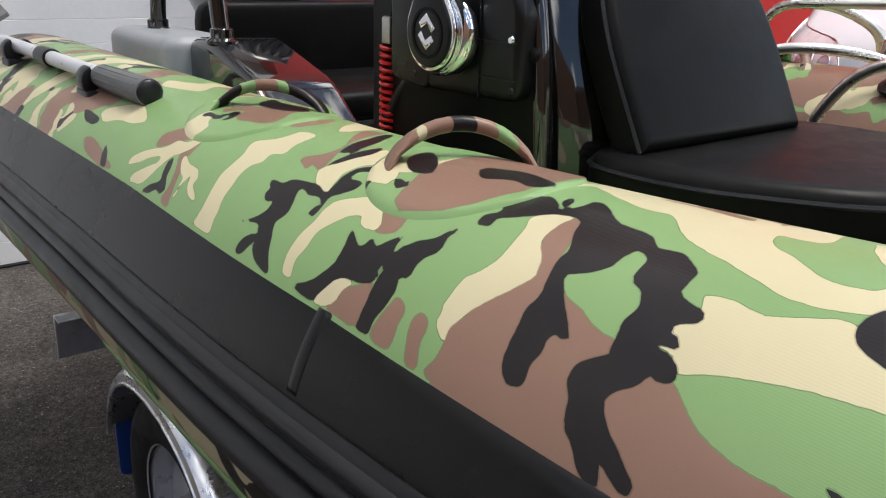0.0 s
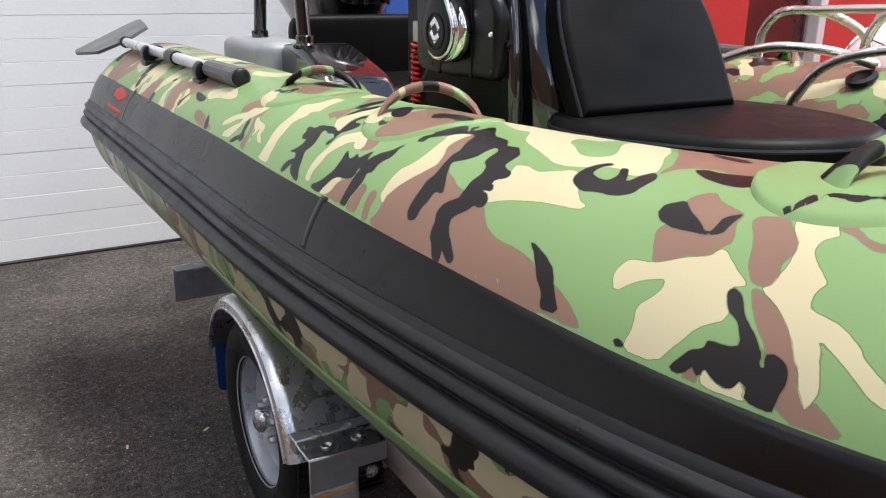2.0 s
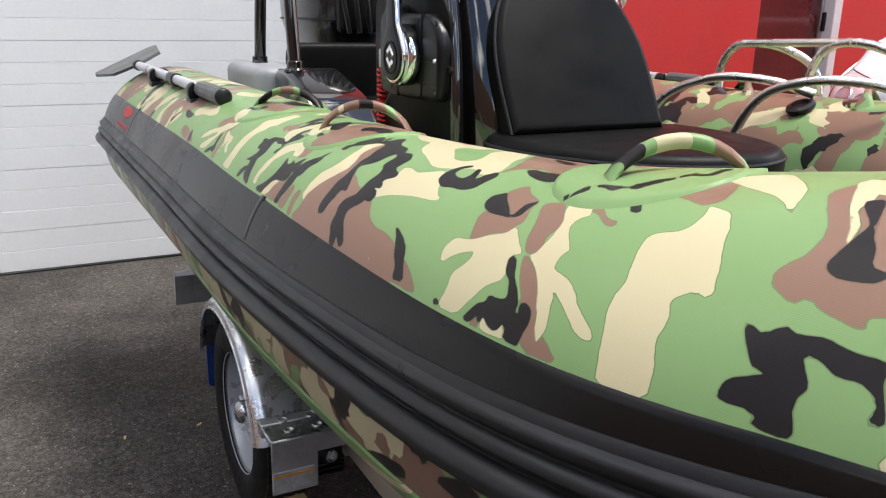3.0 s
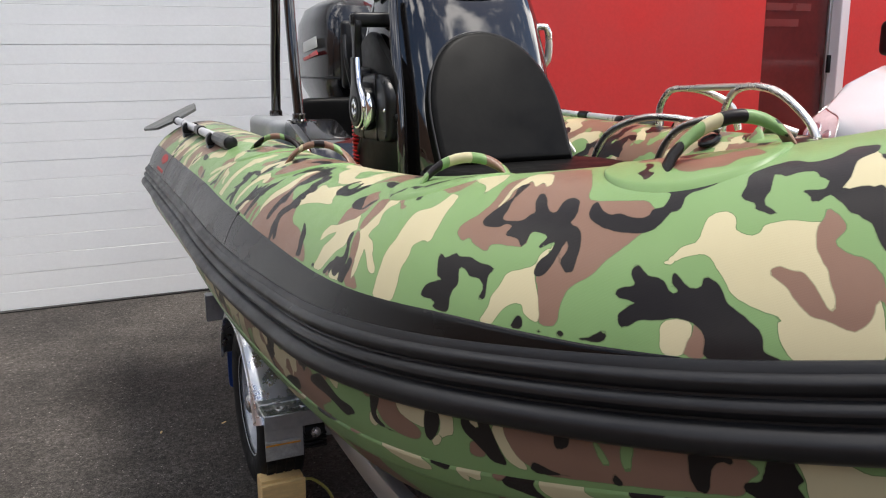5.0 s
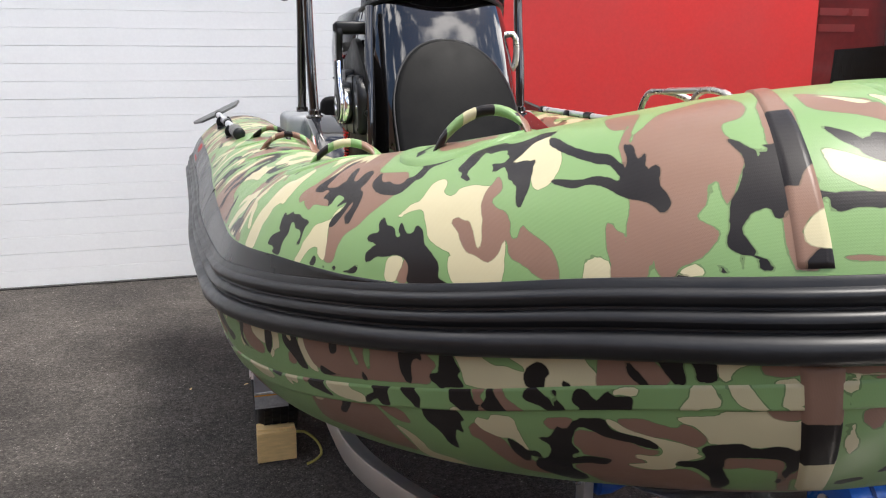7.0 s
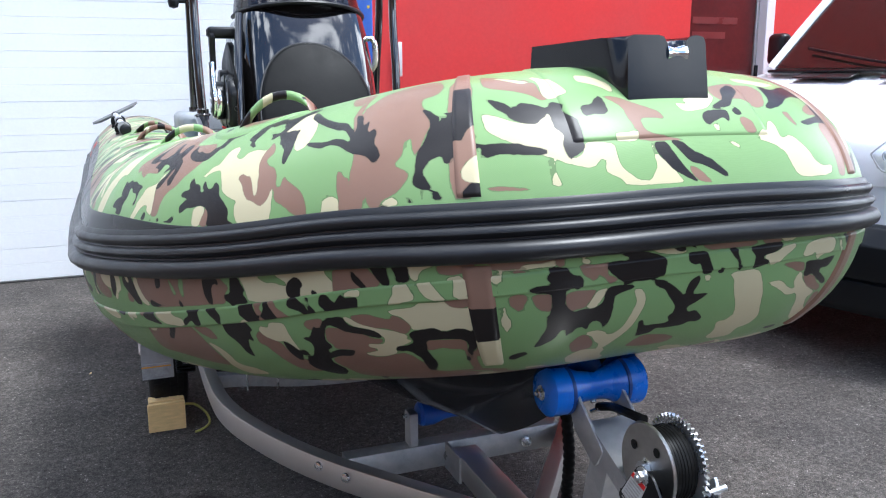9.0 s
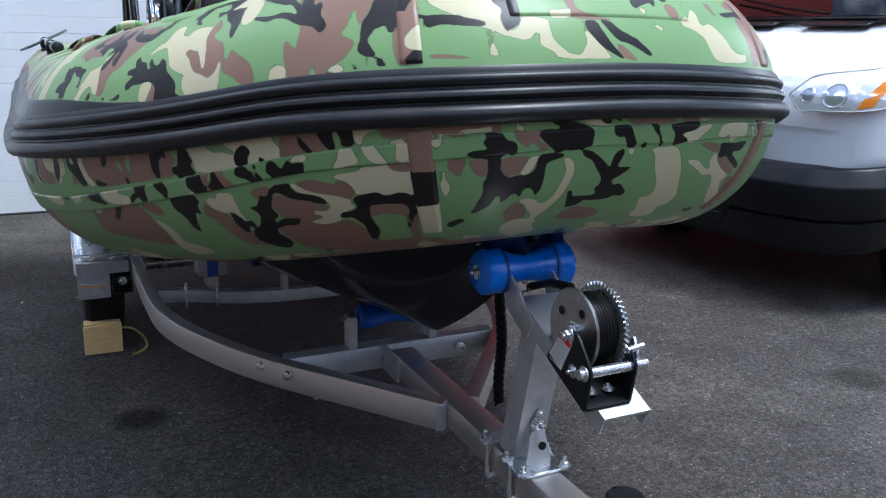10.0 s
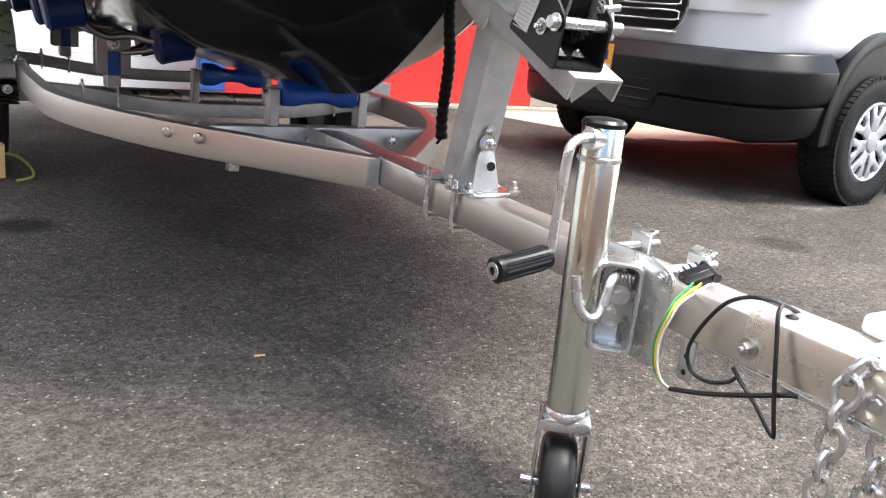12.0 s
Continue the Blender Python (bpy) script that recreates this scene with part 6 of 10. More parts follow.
# the print under the bow, the same on the tape laid over it
for turn in (0, 360):
    patch("green", [(-0.234, 82 + turn), (0.47, 82 + turn), (0.47, 168 + turn), (-0.234, 168 + turn)])
    for colour, outline in (
        ("brown", [(-0.234, 88.5), (-0.184, 88.1), (-0.18, 94.9), (-0.188, 95.0), (-0.188, 92.5), (-0.2, 93.7), (-0.211, 93.2), (-0.219, 94.3), (-0.23, 94.5), (-0.238, 94.9)]),
        ("cream", [(-0.219, 94.5), (-0.211, 93.2), (-0.2, 93.5), (-0.188, 92.3), (-0.188, 94.6), (-0.196, 94.8)]),
        ("cream", [(-0.234, 95.0), (-0.23, 95.0), (-0.23, 97.2), (-0.234, 99.7), (-0.234, 103.3), (-0.238, 99.3)]),
        ("cream", [(-0.234, 107.7), (-0.23, 108.5), (-0.23, 111.3), (-0.226, 114.5), (-0.226, 117.2), (-0.23, 120.2), (-0.234, 114.8)]),
        ("brown", [(-0.226, 104.2), (-0.215, 103.9), (-0.211, 105.5), (-0.215, 108.6), (-0.215, 110.8), (-0.219, 111.2), (-0.223, 109.0), (-0.226, 107.9)]),
        ("brown", [(-0.207, 104.3), (-0.192, 104.6), (-0.192, 107.7), (-0.192, 111.6), (-0.2, 111.3), (-0.203, 109.9), (-0.207, 108.1)]),
        ("brown", [(-0.18, 104.5), (-0.149, 104.4), (-0.153, 106.2), (-0.157, 109.5), (-0.161, 111.3), (-0.169, 111.7), (-0.173, 112.8), (-0.176, 112.0), (-0.18, 109.1)]),
        ("cream", [(-0.149, 104.8), (-0.137, 104.4), (-0.141, 106.9), (-0.145, 109.3), (-0.149, 112.0), (-0.161, 111.9), (-0.157, 109.9), (-0.153, 107.2)]),
        ("cream", [(-0.169, 89.8), (-0.165, 91.5), (-0.157, 94.3), (-0.157, 95.1), (-0.165, 95.0), (-0.165, 92.5)]),
        ("brown", [(-0.169, 95.0), (-0.161, 95.0), (-0.149, 95.4), (-0.137, 94.9), (-0.141, 96.6), (-0.141, 99.2), (-0.129, 101.0), (-0.133, 102.2), (-0.137, 103.0), (-0.141, 101.6), (-0.145, 99.4), (-0.149, 98.3), (-0.153, 100.8), (-0.157, 100.4), (-0.165, 98.3)]),
        ("cream", [(-0.106, 105.9), (-0.094, 106.6), (-0.086, 110.3), (-0.086, 114.5), (-0.09, 119.0), (-0.094, 124.3), (-0.102, 127.9), (-0.114, 133.5), (-0.125, 137.8), (-0.133, 141.1), (-0.129, 135.8), (-0.129, 132.6), (-0.137, 130.3), (-0.145, 126.2), (-0.153, 125.1), (-0.153, 123.5), (-0.141, 123.1), (-0.129, 124.8), (-0.125, 126.8), (-0.114, 125.9), (-0.106, 122.4), (-0.102, 117.2), (-0.098, 112.4), (-0.102, 108.8)]),
        ("cream", [(-0.133, 88.3), (-0.074, 89.0), (-0.062, 90.3), (-0.05, 92.9), (-0.038, 93.8), (-0.022, 94.6), (-0.058, 94.7), (-0.078, 93.7), (-0.094, 91.7), (-0.106, 91.9), (-0.118, 89.8)]),
        ("brown", [(-0.014, 90.3), (0.014, 89.7), (0.022, 93.6), (0.026, 90.0), (0.07, 89.6), (0.082, 91.7), (0.09, 94.0), (0.038, 94.5), (-0.002, 94.3)]),
        ("brown", [(0.094, 90.8), (0.114, 90.6), (0.122, 92.1), (0.129, 93.7), (0.098, 94.0)]),
        ("cream", [(0.09, 89.6), (0.157, 89.2), (0.149, 92.5), (0.137, 93.6), (0.129, 93.3), (0.122, 91.5), (0.11, 90.4)]),
        ("brown", [(0.2, 89.2), (0.242, 89.2), (0.242, 91.6), (0.234, 92.3), (0.215, 92.5), (0.2, 92.9)]),
        ("black", [(-0.196, 95.2), (-0.188, 95.0), (-0.188, 95.4), (-0.18, 95.3), (-0.176, 97.8), (-0.169, 98.1), (-0.165, 99.8), (-0.165, 103.1), (-0.173, 103.9), (-0.176, 101.1), (-0.176, 101.3), (-0.176, 103.7), (-0.18, 103.9), (-0.18, 109.1), (-0.176, 112.0), (-0.169, 112.9), (-0.161, 111.9), (-0.153, 112.4), (-0.141, 110.1), (-0.141, 105.9), (-0.137, 104.2), (-0.133, 104.1), (-0.125, 103.8), (-0.114, 104.0), (-0.106, 104.4), (-0.106, 105.5), (-0.118, 106.4), (-0.129, 107.7), (-0.129, 110.4), (-0.129, 115.1), (-0.129, 119.1), (-0.133, 122.4), (-0.137, 120.5), (-0.141, 118.3), (-0.149, 117.7), (-0.153, 119.5), (-0.153, 122.7), (-0.161, 119.6), (-0.165, 120.4), (-0.169, 122.3), (-0.173, 124.6), (-0.176, 123.6), (-0.176, 119.6), (-0.184, 122.2), (-0.188, 125.9), (-0.196, 127.8), (-0.203, 129.6), (-0.207, 129.0), (-0.203, 125.9), (-0.2, 123.0), (-0.196, 119.9), (-0.196, 114.9), (-0.192, 111.2), (-0.192, 107.7), (-0.192, 104.6), (-0.2, 104.3), (-0.207, 103.9), (-0.211, 102.3), (-0.207, 101.1), (-0.2, 101.3), (-0.196, 100.6), (-0.192, 101.1), (-0.192, 100.9), (-0.196, 99.2), (-0.196, 97.5), (-0.192, 96.7)]),
        ("black", [(-0.141, 88.6), (-0.125, 89.8), (-0.11, 91.8), (-0.09, 93.0), (-0.078, 94.3), (-0.066, 95.7), (-0.066, 102.1), (-0.082, 103.2), (-0.11, 103.0), (-0.118, 103.8), (-0.125, 101.9), (-0.133, 99.9), (-0.141, 97.6), (-0.141, 94.9), (-0.122, 95.0), (-0.114, 94.8), (-0.122, 93.2), (-0.133, 91.5), (-0.141, 90.0)]),
        ("black", [(-0.066, 89.1), (-0.054, 89.1), (-0.042, 90.9), (-0.034, 93.9), (-0.046, 94.0), (-0.058, 92.0)]),
        ("black", [(-0.046, 89.2), (-0.03, 90.2), (-0.018, 92.5), (-0.018, 93.5), (-0.034, 91.7)]),
        ("black", [(-0.034, 94.7), (-0.002, 94.5), (0.002, 96.2), (0.014, 100.8), (0.018, 103.3), (0.002, 103.7), (-0.006, 100.9), (-0.01, 98.8), (-0.018, 99.2), (-0.03, 97.7)]),
        ("black", [(0.03, 100.6), (0.038, 101.9), (0.038, 103.6), (0.026, 103.8)]),
        ("black", [(0.038, 94.7), (0.054, 94.4), (0.054, 96.5), (0.062, 99.1), (0.07, 103.2), (0.062, 103.2), (0.058, 99.7), (0.046, 96.8)]),
        ("cream", [(0.129, 95.2), (0.149, 94.4), (0.145, 96.6), (0.133, 99.3), (0.125, 102.0), (0.114, 102.5), (0.11, 100.3), (0.102, 99.3), (0.102, 97.9), (0.118, 97.2)]),
        ("black", [(0.074, 95.0), (0.09, 94.4), (0.114, 93.7), (0.129, 93.7), (0.125, 95.9), (0.118, 97.1), (0.102, 97.7), (0.098, 99.2), (0.11, 100.0), (0.11, 101.5), (0.102, 102.6), (0.086, 103.0), (0.086, 100.4), (0.086, 97.7)]),
        ("cream", [(0.165, 94.5), (0.207, 93.4), (0.211, 95.9), (0.211, 99.5), (0.196, 100.6), (0.192, 102.5), (0.184, 100.1), (0.176, 97.1), (0.176, 100.1), (0.161, 100.0)]),
        ("cream", [(0.215, 93.4), (0.219, 93.1), (0.23, 99.6), (0.226, 100.8)]),
        ("black", [(0.226, 93.1), (0.234, 92.9), (0.242, 96.7), (0.238, 98.2), (0.23, 96.0)]),
        ("brown", [(0.133, 102.3), (0.169, 102.2), (0.176, 106.1), (0.169, 106.6), (0.153, 104.6)]),
        ("cream", [(0.169, 106.6), (0.173, 106.6), (0.18, 110.5), (0.2, 114.9), (0.219, 118.0), (0.211, 120.8), (0.223, 126.0), (0.242, 129.8), (0.234, 131.7), (0.234, 135.7), (0.219, 133.2), (0.203, 127.2), (0.192, 120.0), (0.176, 114.5), (0.165, 110.4)]),
        ("brown", [(0.176, 108.4), (0.196, 108.9), (0.207, 112.2), (0.226, 116.1), (0.223, 117.6), (0.207, 115.9), (0.192, 113.5)]),
        ("black", [(0.173, 102.1), (0.196, 102.7), (0.223, 101.5), (0.219, 104.0), (0.215, 106.0), (0.203, 106.4), (0.203, 108.2), (0.219, 110.8), (0.226, 113.0), (0.23, 114.8), (0.219, 113.7), (0.207, 111.6), (0.196, 108.8), (0.188, 108.0), (0.184, 109.3), (0.176, 108.0), (0.176, 105.5)]),
        ("cream", [(0.122, 110.1), (0.137, 109.3), (0.149, 110.2), (0.161, 113.1), (0.18, 115.3), (0.184, 116.7), (0.165, 117.2), (0.153, 114.4), (0.133, 111.3)]),
        ("brown", [(0.219, 118.6), (0.23, 118.2), (0.238, 122.1), (0.242, 127.5), (0.238, 129.3), (0.226, 125.1)]),
        ("cream", [(0.05, 104.1), (0.098, 103.3), (0.11, 107.6), (0.122, 113.9), (0.129, 119.5), (0.141, 125.8), (0.145, 129.6), (0.141, 133.4), (0.125, 135.0), (0.133, 142.2), (0.102, 143.1), (0.082, 140.7), (0.082, 134.0), (0.07, 128.0), (0.086, 127.6), (0.094, 123.9), (0.078, 116.1), (0.066, 110.8), (0.062, 107.2)]),
        ("cream", [(0.002, 103.9), (0.018, 104.0), (0.014, 107.3)]),
        ("black", [(-0.082, 103.8), (-0.066, 103.7), (-0.05, 106.2), (-0.038, 108.4), (-0.022, 111.6), (-0.022, 107.7), (-0.018, 105.2), (-0.002, 103.6), (-0.002, 105.9), (-0.006, 109.0), (-0.01, 111.5), (0.022, 111.7), (0.014, 113.5), (0.002, 115.7), (-0.01, 117.2), (-0.002, 120.0), (0.01, 119.2), (0.022, 121.6), (0.034, 124.5), (0.026, 126.1), (0.01, 125.3), (0.002, 127.1), (-0.026, 127.4), (-0.05, 126.8), (-0.054, 129.2), (-0.078, 130.6), (-0.078, 128.1), (-0.086, 121.3), (-0.078, 120.7), (-0.074, 124.5), (-0.058, 124.4), (-0.038, 124.4), (-0.03, 123.4), (-0.038, 120.7), (-0.03, 119.0), (-0.034, 114.9), (-0.05, 110.9), (-0.058, 107.8), (-0.074, 106.1)]),
        ("brown", [(-0.066, 130.1), (-0.022, 132.1), (0.006, 135.2), (-0.002, 139.4), (-0.042, 140.2), (-0.082, 137.9), (-0.078, 134.7)]),
        ("brown", [(-0.169, 130.0), (-0.161, 125.4), (-0.153, 124.6), (-0.145, 127.6), (-0.137, 132.4), (-0.145, 137.1), (-0.157, 137.7), (-0.165, 134.4)]),
        ("black", [(-0.23, 133.9), (-0.215, 131.6), (-0.211, 133.7), (-0.219, 135.5), (-0.226, 137.9), (-0.23, 137.1)]),
        ("black", [(0.188, 138.7), (0.207, 137.4), (0.219, 140.2), (0.203, 141.2)]),
    ):
        patch(colour, [(s, d + turn) for s, d in outline])
patch("green", [(-0.318, 457.9), (-0.253, 454.1), (-0.257, 465.1), (-0.33, 468.5)])
patch("cream", [(-0.315, 458.2), (-0.303, 457.3), (-0.299, 461.8), (-0.299, 463.9), (-0.311, 464.6), (-0.322, 467.0), (-0.326, 465.4), (-0.318, 462.0)])
patch("cream", [(-0.295, 457.2), (-0.284, 456.4), (-0.276, 462.9), (-0.272, 464.7), (-0.284, 464.5), (-0.291, 462.4)])
patch("cream", [(-0.265, 455.2), (-0.257, 454.6), (-0.257, 463.8), (-0.268, 463.8), (-0.265, 459.2)])
patch("green", [(-0.299, 89.8), (-0.249, 88.8), (-0.249, 95.5), (-0.268, 96.5), (-0.299, 97.8)])
patch("cream", [(-0.299, 89.5), (-0.272, 89.2), (-0.276, 91.9), (-0.288, 93.5), (-0.291, 95.0), (-0.295, 97.6), (-0.299, 96.6), (-0.299, 92.9)])
patch("brown", [(-0.272, 89.2), (-0.249, 88.6), (-0.249, 94.9), (-0.261, 95.3), (-0.268, 95.9), (-0.276, 95.1), (-0.276, 92.7)])
patch("brown", [(-0.276, 104.6), (-0.257, 104.1), (-0.257, 106.9), (-0.265, 108.2), (-0.272, 107.1)])




# under the belly of the tube, out of close view
wild_strokes(112, -1.0, .42, 149, 182, 23)
# the print of the strap handles, far along the skin, and of two patches under them
for s0, base in ((9, "green"), (10, "brown"), (11, "green"), (12, "black")):
    patch(base, [(s0 - .1, -60), (s0 + .45, -60), (s0 + .45, 150), (s0 - .1, 150)])
for colour, s0, s1 in (("black", 9.0, 9.05), ("brown", 9.09, 9.13), ("black", 9.16, 9.24), ("cream", 10.05, 10.07), ("black", 10.13, 10.17), ("green", 10.22, 10.25), ("black", 11.02, 11.06), ("cream", 11.09, 11.15), ("brown", 11.2, 11.24), ("green", 12.03, 12.07), ("cream", 12.08, 12.11), ("green", 12.17, 12.22), ("brown", 12.24, 12.27)):
    patch(colour, [(s0, -60), (s1 - .01, -60), (s1, 30), (s1 + .03, 150), (s0 + .02, 150), (s0 - .008, 40)])
patch("brown", [(4.14, -20), (4.27, -25), (4.29, 5), (4.25, 22), (4.18, 28), (4.15, 10)])
patch("cream", [(4.07, 6), (4.1, 10), (4.15, 20), (4.1, 22)])
patch("black", [(4.1, 0), (4.14, 5), (4.17, 12), (4.14, 14), (4.1, 8)])
patch("black", [(4.19, 2), (4.24, -2), (4.3, 2), (4.28, 7), (4.25, 5), (4.22, 9)])
patch("brown", [(3.72, 4), (3.8, 2), (3.83, 12), (3.74, 16)])
patch("black", [(3.65, -10), (3.7, -6), (3.74, -12), (3.8, -4), (3.76, 2), (3.7, 3)])


def camo_fields(me, s, v):
    """The three fields of the print at (s, v) of each vertex, stored on the mesh."""
    s, v = np.asarray(s), np.asarray(v)
    # a slow wobble of the outlines
    ws = s + .006 * np.sin(v * 61 + 3 * np.sin(s * 37)) + .003 * np.sin(v * 140 + s * 90)
    wv = v + .006 * np.sin(s * 57 + 2 * np.sin(v * 43)) + .003 * np.sin(s * 130 - v * 70)
    bs = ws + .0035 * np.sin(wv * 118 + 2.2 * np.sin(s * 71)) + .0025 * np.sin(v * 263 + s * 55)
    bv = wv + .0035 * np.sin(ws * 109 + 2.2 * np.sin(v * 83)) + .0025 * np.sin(s * 241 - v * 49)
    out = {k: np.full(len(s), -.05) for k in ("cream", "brown", "black")}
    for colour, pts in STROKES:
        P = np.array(pts)
        area = colour.endswith("_area")
        colour = colour.replace("_area", "")
        if len(P) == 1 or area:
            P = np.vstack([P, P[:1]])
        m = P[:, 2].max() + .03
        near = np.where((ws > P[:, 0].min() - m) & (ws < P[:, 0].max() + m) & (wv > P[:, 1].min() - m) & (wv < P[:, 1].max() + m))[0]
        if not len(near):
            continue
        x, y = (s[near], v[near]) if area else (bs[near], bv[near]) if colour == "black" else (ws[near], wv[near])
        inside = np.zeros(len(near), bool)
        best = np.full(len(near), -.05)
        for (x0, y0, w0), (x1, y1, w1) in zip(P, P[1:]):
            dx, dy = x1 - x0, y1 - y0
            t = np.clip(((x - x0) * dx + (y - y0) * dy) / max(1e-9, dx * dx + dy * dy), 0, 1)
            if area:
                inside ^= ((y0 > y) != (y1 > y)) & (x < x0 + dx * (y - y0) / (dy if abs(dy) > 1e-9 else 1e-9))
            best = np.maximum(best, (w0 + (w1 - w0) * t) / 2 - np.hypot(x - x0 - t * dx, y - y0 - t * dy))
        if area:
            best = np.where(inside, -best, best)
        if colour == "green":
            for k in out:
                out[k][near] = np.minimum(out[k][near], -best)
        else:
            lower = {"cream": ("brown", "black"), "brown": ("black",), "black": ()}[colour]
            out[colour][near] = np.maximum(out[colour][near], best)
            for k in lower:
                out[k][near] = np.minimum(out[k][near], np.maximum(-best, -.05))
    for k, val in out.items():
        at = me.attributes.new(k, "FLOAT", "POINT")
        at.data.foreach_set("value", val.astype(np.float32))


def tube_sheet(name, ss, dd, material, parent, label="", dr=0.0, shift=(0.0, 0.0), closed=False, ends=False):
    """A piece of skin over the tube: ss along, dd round (one row for each s, or one for all)."""
    ss = np.asarray(ss, float)
    D = np.asarray(dd, float)
    if D.ndim == 1:
        D = np.tile(D, (len(ss), 1))
    S = np.tile(ss[:, None], (1, D.shape[1]))
    rise = np.full(D.shape, dr)
    if not closed and dr > 0:
        rise[:, 0] = rise[:, -1] = -.003
        rise[0, :] = rise[-1, :] = -.003
    V = on_tube(S, D, rise)
    n, m = D.shape
    idx = np.arange(n * m).reshape(n, m)
    nxt = np.roll(idx, -1, axis=1) if closed else idx[:, 1:]
    cur = idx if closed else idx[:, :-1]
    F = np.stack([cur[:-1], nxt[:-1], nxt[1:], cur[1:]], -1).reshape(-1, 4)
    faces = F.tolist()
    if ends:
        faces += [idx[0][::-1].tolist(), idx[-1].tolist()]
    me = bpy.data.meshes.new(name)
    me.from_pydata(V.reshape(-1, 3).tolist(), [], faces)
    me.polygons.foreach_set("use_smooth", [True] * len(me.polygons))
    me.materials.append(material)
    ob = new(name, me)
    ob.parent = parent
    if label:
        ob["label"] = label
    if material is CAMO:
        camo_fields(me, S.ravel() + shift[0], RT * np.radians(D.ravel() + shift[1]))
    bm = bmesh.new()
    bm.from_mesh(me)
    bmesh.ops.recalc_face_normals(bm, faces=bm.faces[:])
    # outward
    f = max(bm.faces, key=lambda q: q.calc_center_median().z)
    if f.normal.z < 0:
        bmesh.ops.reverse_faces(bm, faces=bm.faces[:])
    bm.to_mesh(me)
    bm.free()
    return ob


boat = thing("inflatable_boat", "rigid inflatable boat with green woodland camouflage tubes on a trailer", "boat", at=(0, 0, 0))
ss = np.concatenate([np.arange(-HALF, -2.6, .012), np.arange(-2.6, -1.9, .0065), np.arange(-1.9, .42, .005), np.arange(.42, HALF, .022), [HALF]])
dd = np.concatenate([np.arange(-180, -24, 3.0), np.arange(-24, 180, 1.0)])
tube = tube_sheet("tube", ss, dd, CAMO, boat, "camouflage-printed inflatable tube", closed=True, ends=True)

# black chafing band with its tapering end, and the ribbed rubbing strake
def band_top(s):
    return np.interp(-np.abs(s), [-3.2, -2.3, -1.8, -1.47, -1.15, -1.03, -.89, -.72, -.6], [49, 49.3, 52, 56, 60.4, 62.4, 64.4, 69.4, 72])


for side in (-1, 1):
    bs = np.arange(.6, HALF - .02, .03) * side
    if side < 0:
        bs = bs[::-1]
    rows = np.array([np.linspace(band_top(s), 77, 9) for s in bs])
    tube_sheet("chafing_band", bs, rows, BAND, tube, "matt black reinforcement band", dr=.002)

STRAKE = [(0, 72), (.004, 72.2), (.006, 73.2), (.0065, 74.6), (.011, 75.2), (.014, 76.2), (.014, 77.2), (.011, 78.3), (.007, 79), (.007, 79.6), (.013, 80.3), (.016, 81.4), (.016, 82.3), (.012, 83.4), (.008, 84), (.008, 84.6), (.018, 85.4), (.024, 86.8), (.026, 88.4), (.024, 90), (.017, 91.4), (.006, 92), (-.002, 92.2)]
st = np.concatenate([np.arange(-HALF + .03, -.9, .03), np.arange(-.9, .9, .015), np.arange(.9, HALF - .03, .03)])
S2 = np.tile(st[:, None], (1, len(STRAKE)))
D2 = np.tile(np.array([d for _, d in STRAKE])[None], (len(st), 1))
V2 = on_tube(S2, D2, np.tile(np.array([r for r, _ in STRAKE])[None], (len(st), 1)))
part("rubbing_strake", ring_loft([[tuple(p) for p in row] for row in V2], closed_ring=False, caps=False), RUBBER, tube, "ribbed black rubber strake")

# lower tape, seam straps, rings, and the panel on the bow
lo = np.arange(-2.4, .6, .006)
tube_sheet("lower_tape", lo, np.array([np.linspace(np.interp(s, [-1.3, -.9, -.6, -.3, -.2, -.1, .09, .19], [112, 110, 103.5, 98, 95.4, 94.9, 94.4, 93.6]), np.interp(s, [-1.3, -.9, -.6, -.3, -.2, -.1, .09, .19], [122, 119, 111.5, 105.5, 103.8, 102.6, 102.6, 100.4]), 14) for s in lo]), CAMO, tube, "camouflage seam tape", dr=.003, shift=(0, 360))
for s0 in (-.256, .236):
    tube_sheet("seam_strap", np.linspace(s0, s0 + .02, 8), np.linspace(-30, 71, 90), CAMO, tube, "brown and black seam tape", dr=.003, shift=(0, 720))
    tube_sheet("seam_strap", np.linspace(s0 - .003, s0 + .021, 8), np.linspace(92.5, 140, 50), CAMO, tube, "brown and black seam tape", dr=.0045, shift=(0, 720))
for s0 in (-1.80, -3.11, 1.80):
    tube_sheet("seam_ring", np.linspace(s0 - .016, s0 + .016, 5), np.array([np.linspace(band_top(s0) + .3, 72, 20)] * 5), BAND, tube, "", dr=.0022)
tube_sheet("bow_panel", np.linspace(-.162, .126, 60), np.linspace(-8, 54.5, 60), CAMO, tube, "camouflage reinforcement panel with a folded edge", dr=.0025)
# badge in faded red on the band: plain shapes
FADED = worn("faded_red_print", (.42, .03, .028), .5, spread=.4, scale=30, grain=90, bump_by=0)
tube_sheet("badge", np.linspace(-3.31, -3.14, 12), np.array([np.linspace(57 - h, 57 + k, 8) for h, k in ((.5, .5), (2.5, 3), (4, 5), (5.4, 4.6), (5.8, 6), (4.6, 6.4), (5.4, 5.6), (5, 6), (3.4, 4.2), (2.6, 2.2), (1.6, 1.2), (.3, .3))]), FADED, tube, "faded red emblem", dr=.003)
tube_sheet("badge_bar", np.linspace(-3.34, -3.13, 12), np.linspace(65, 70, 5), FADED, tube, "faded red lettering bar", dr=.003)
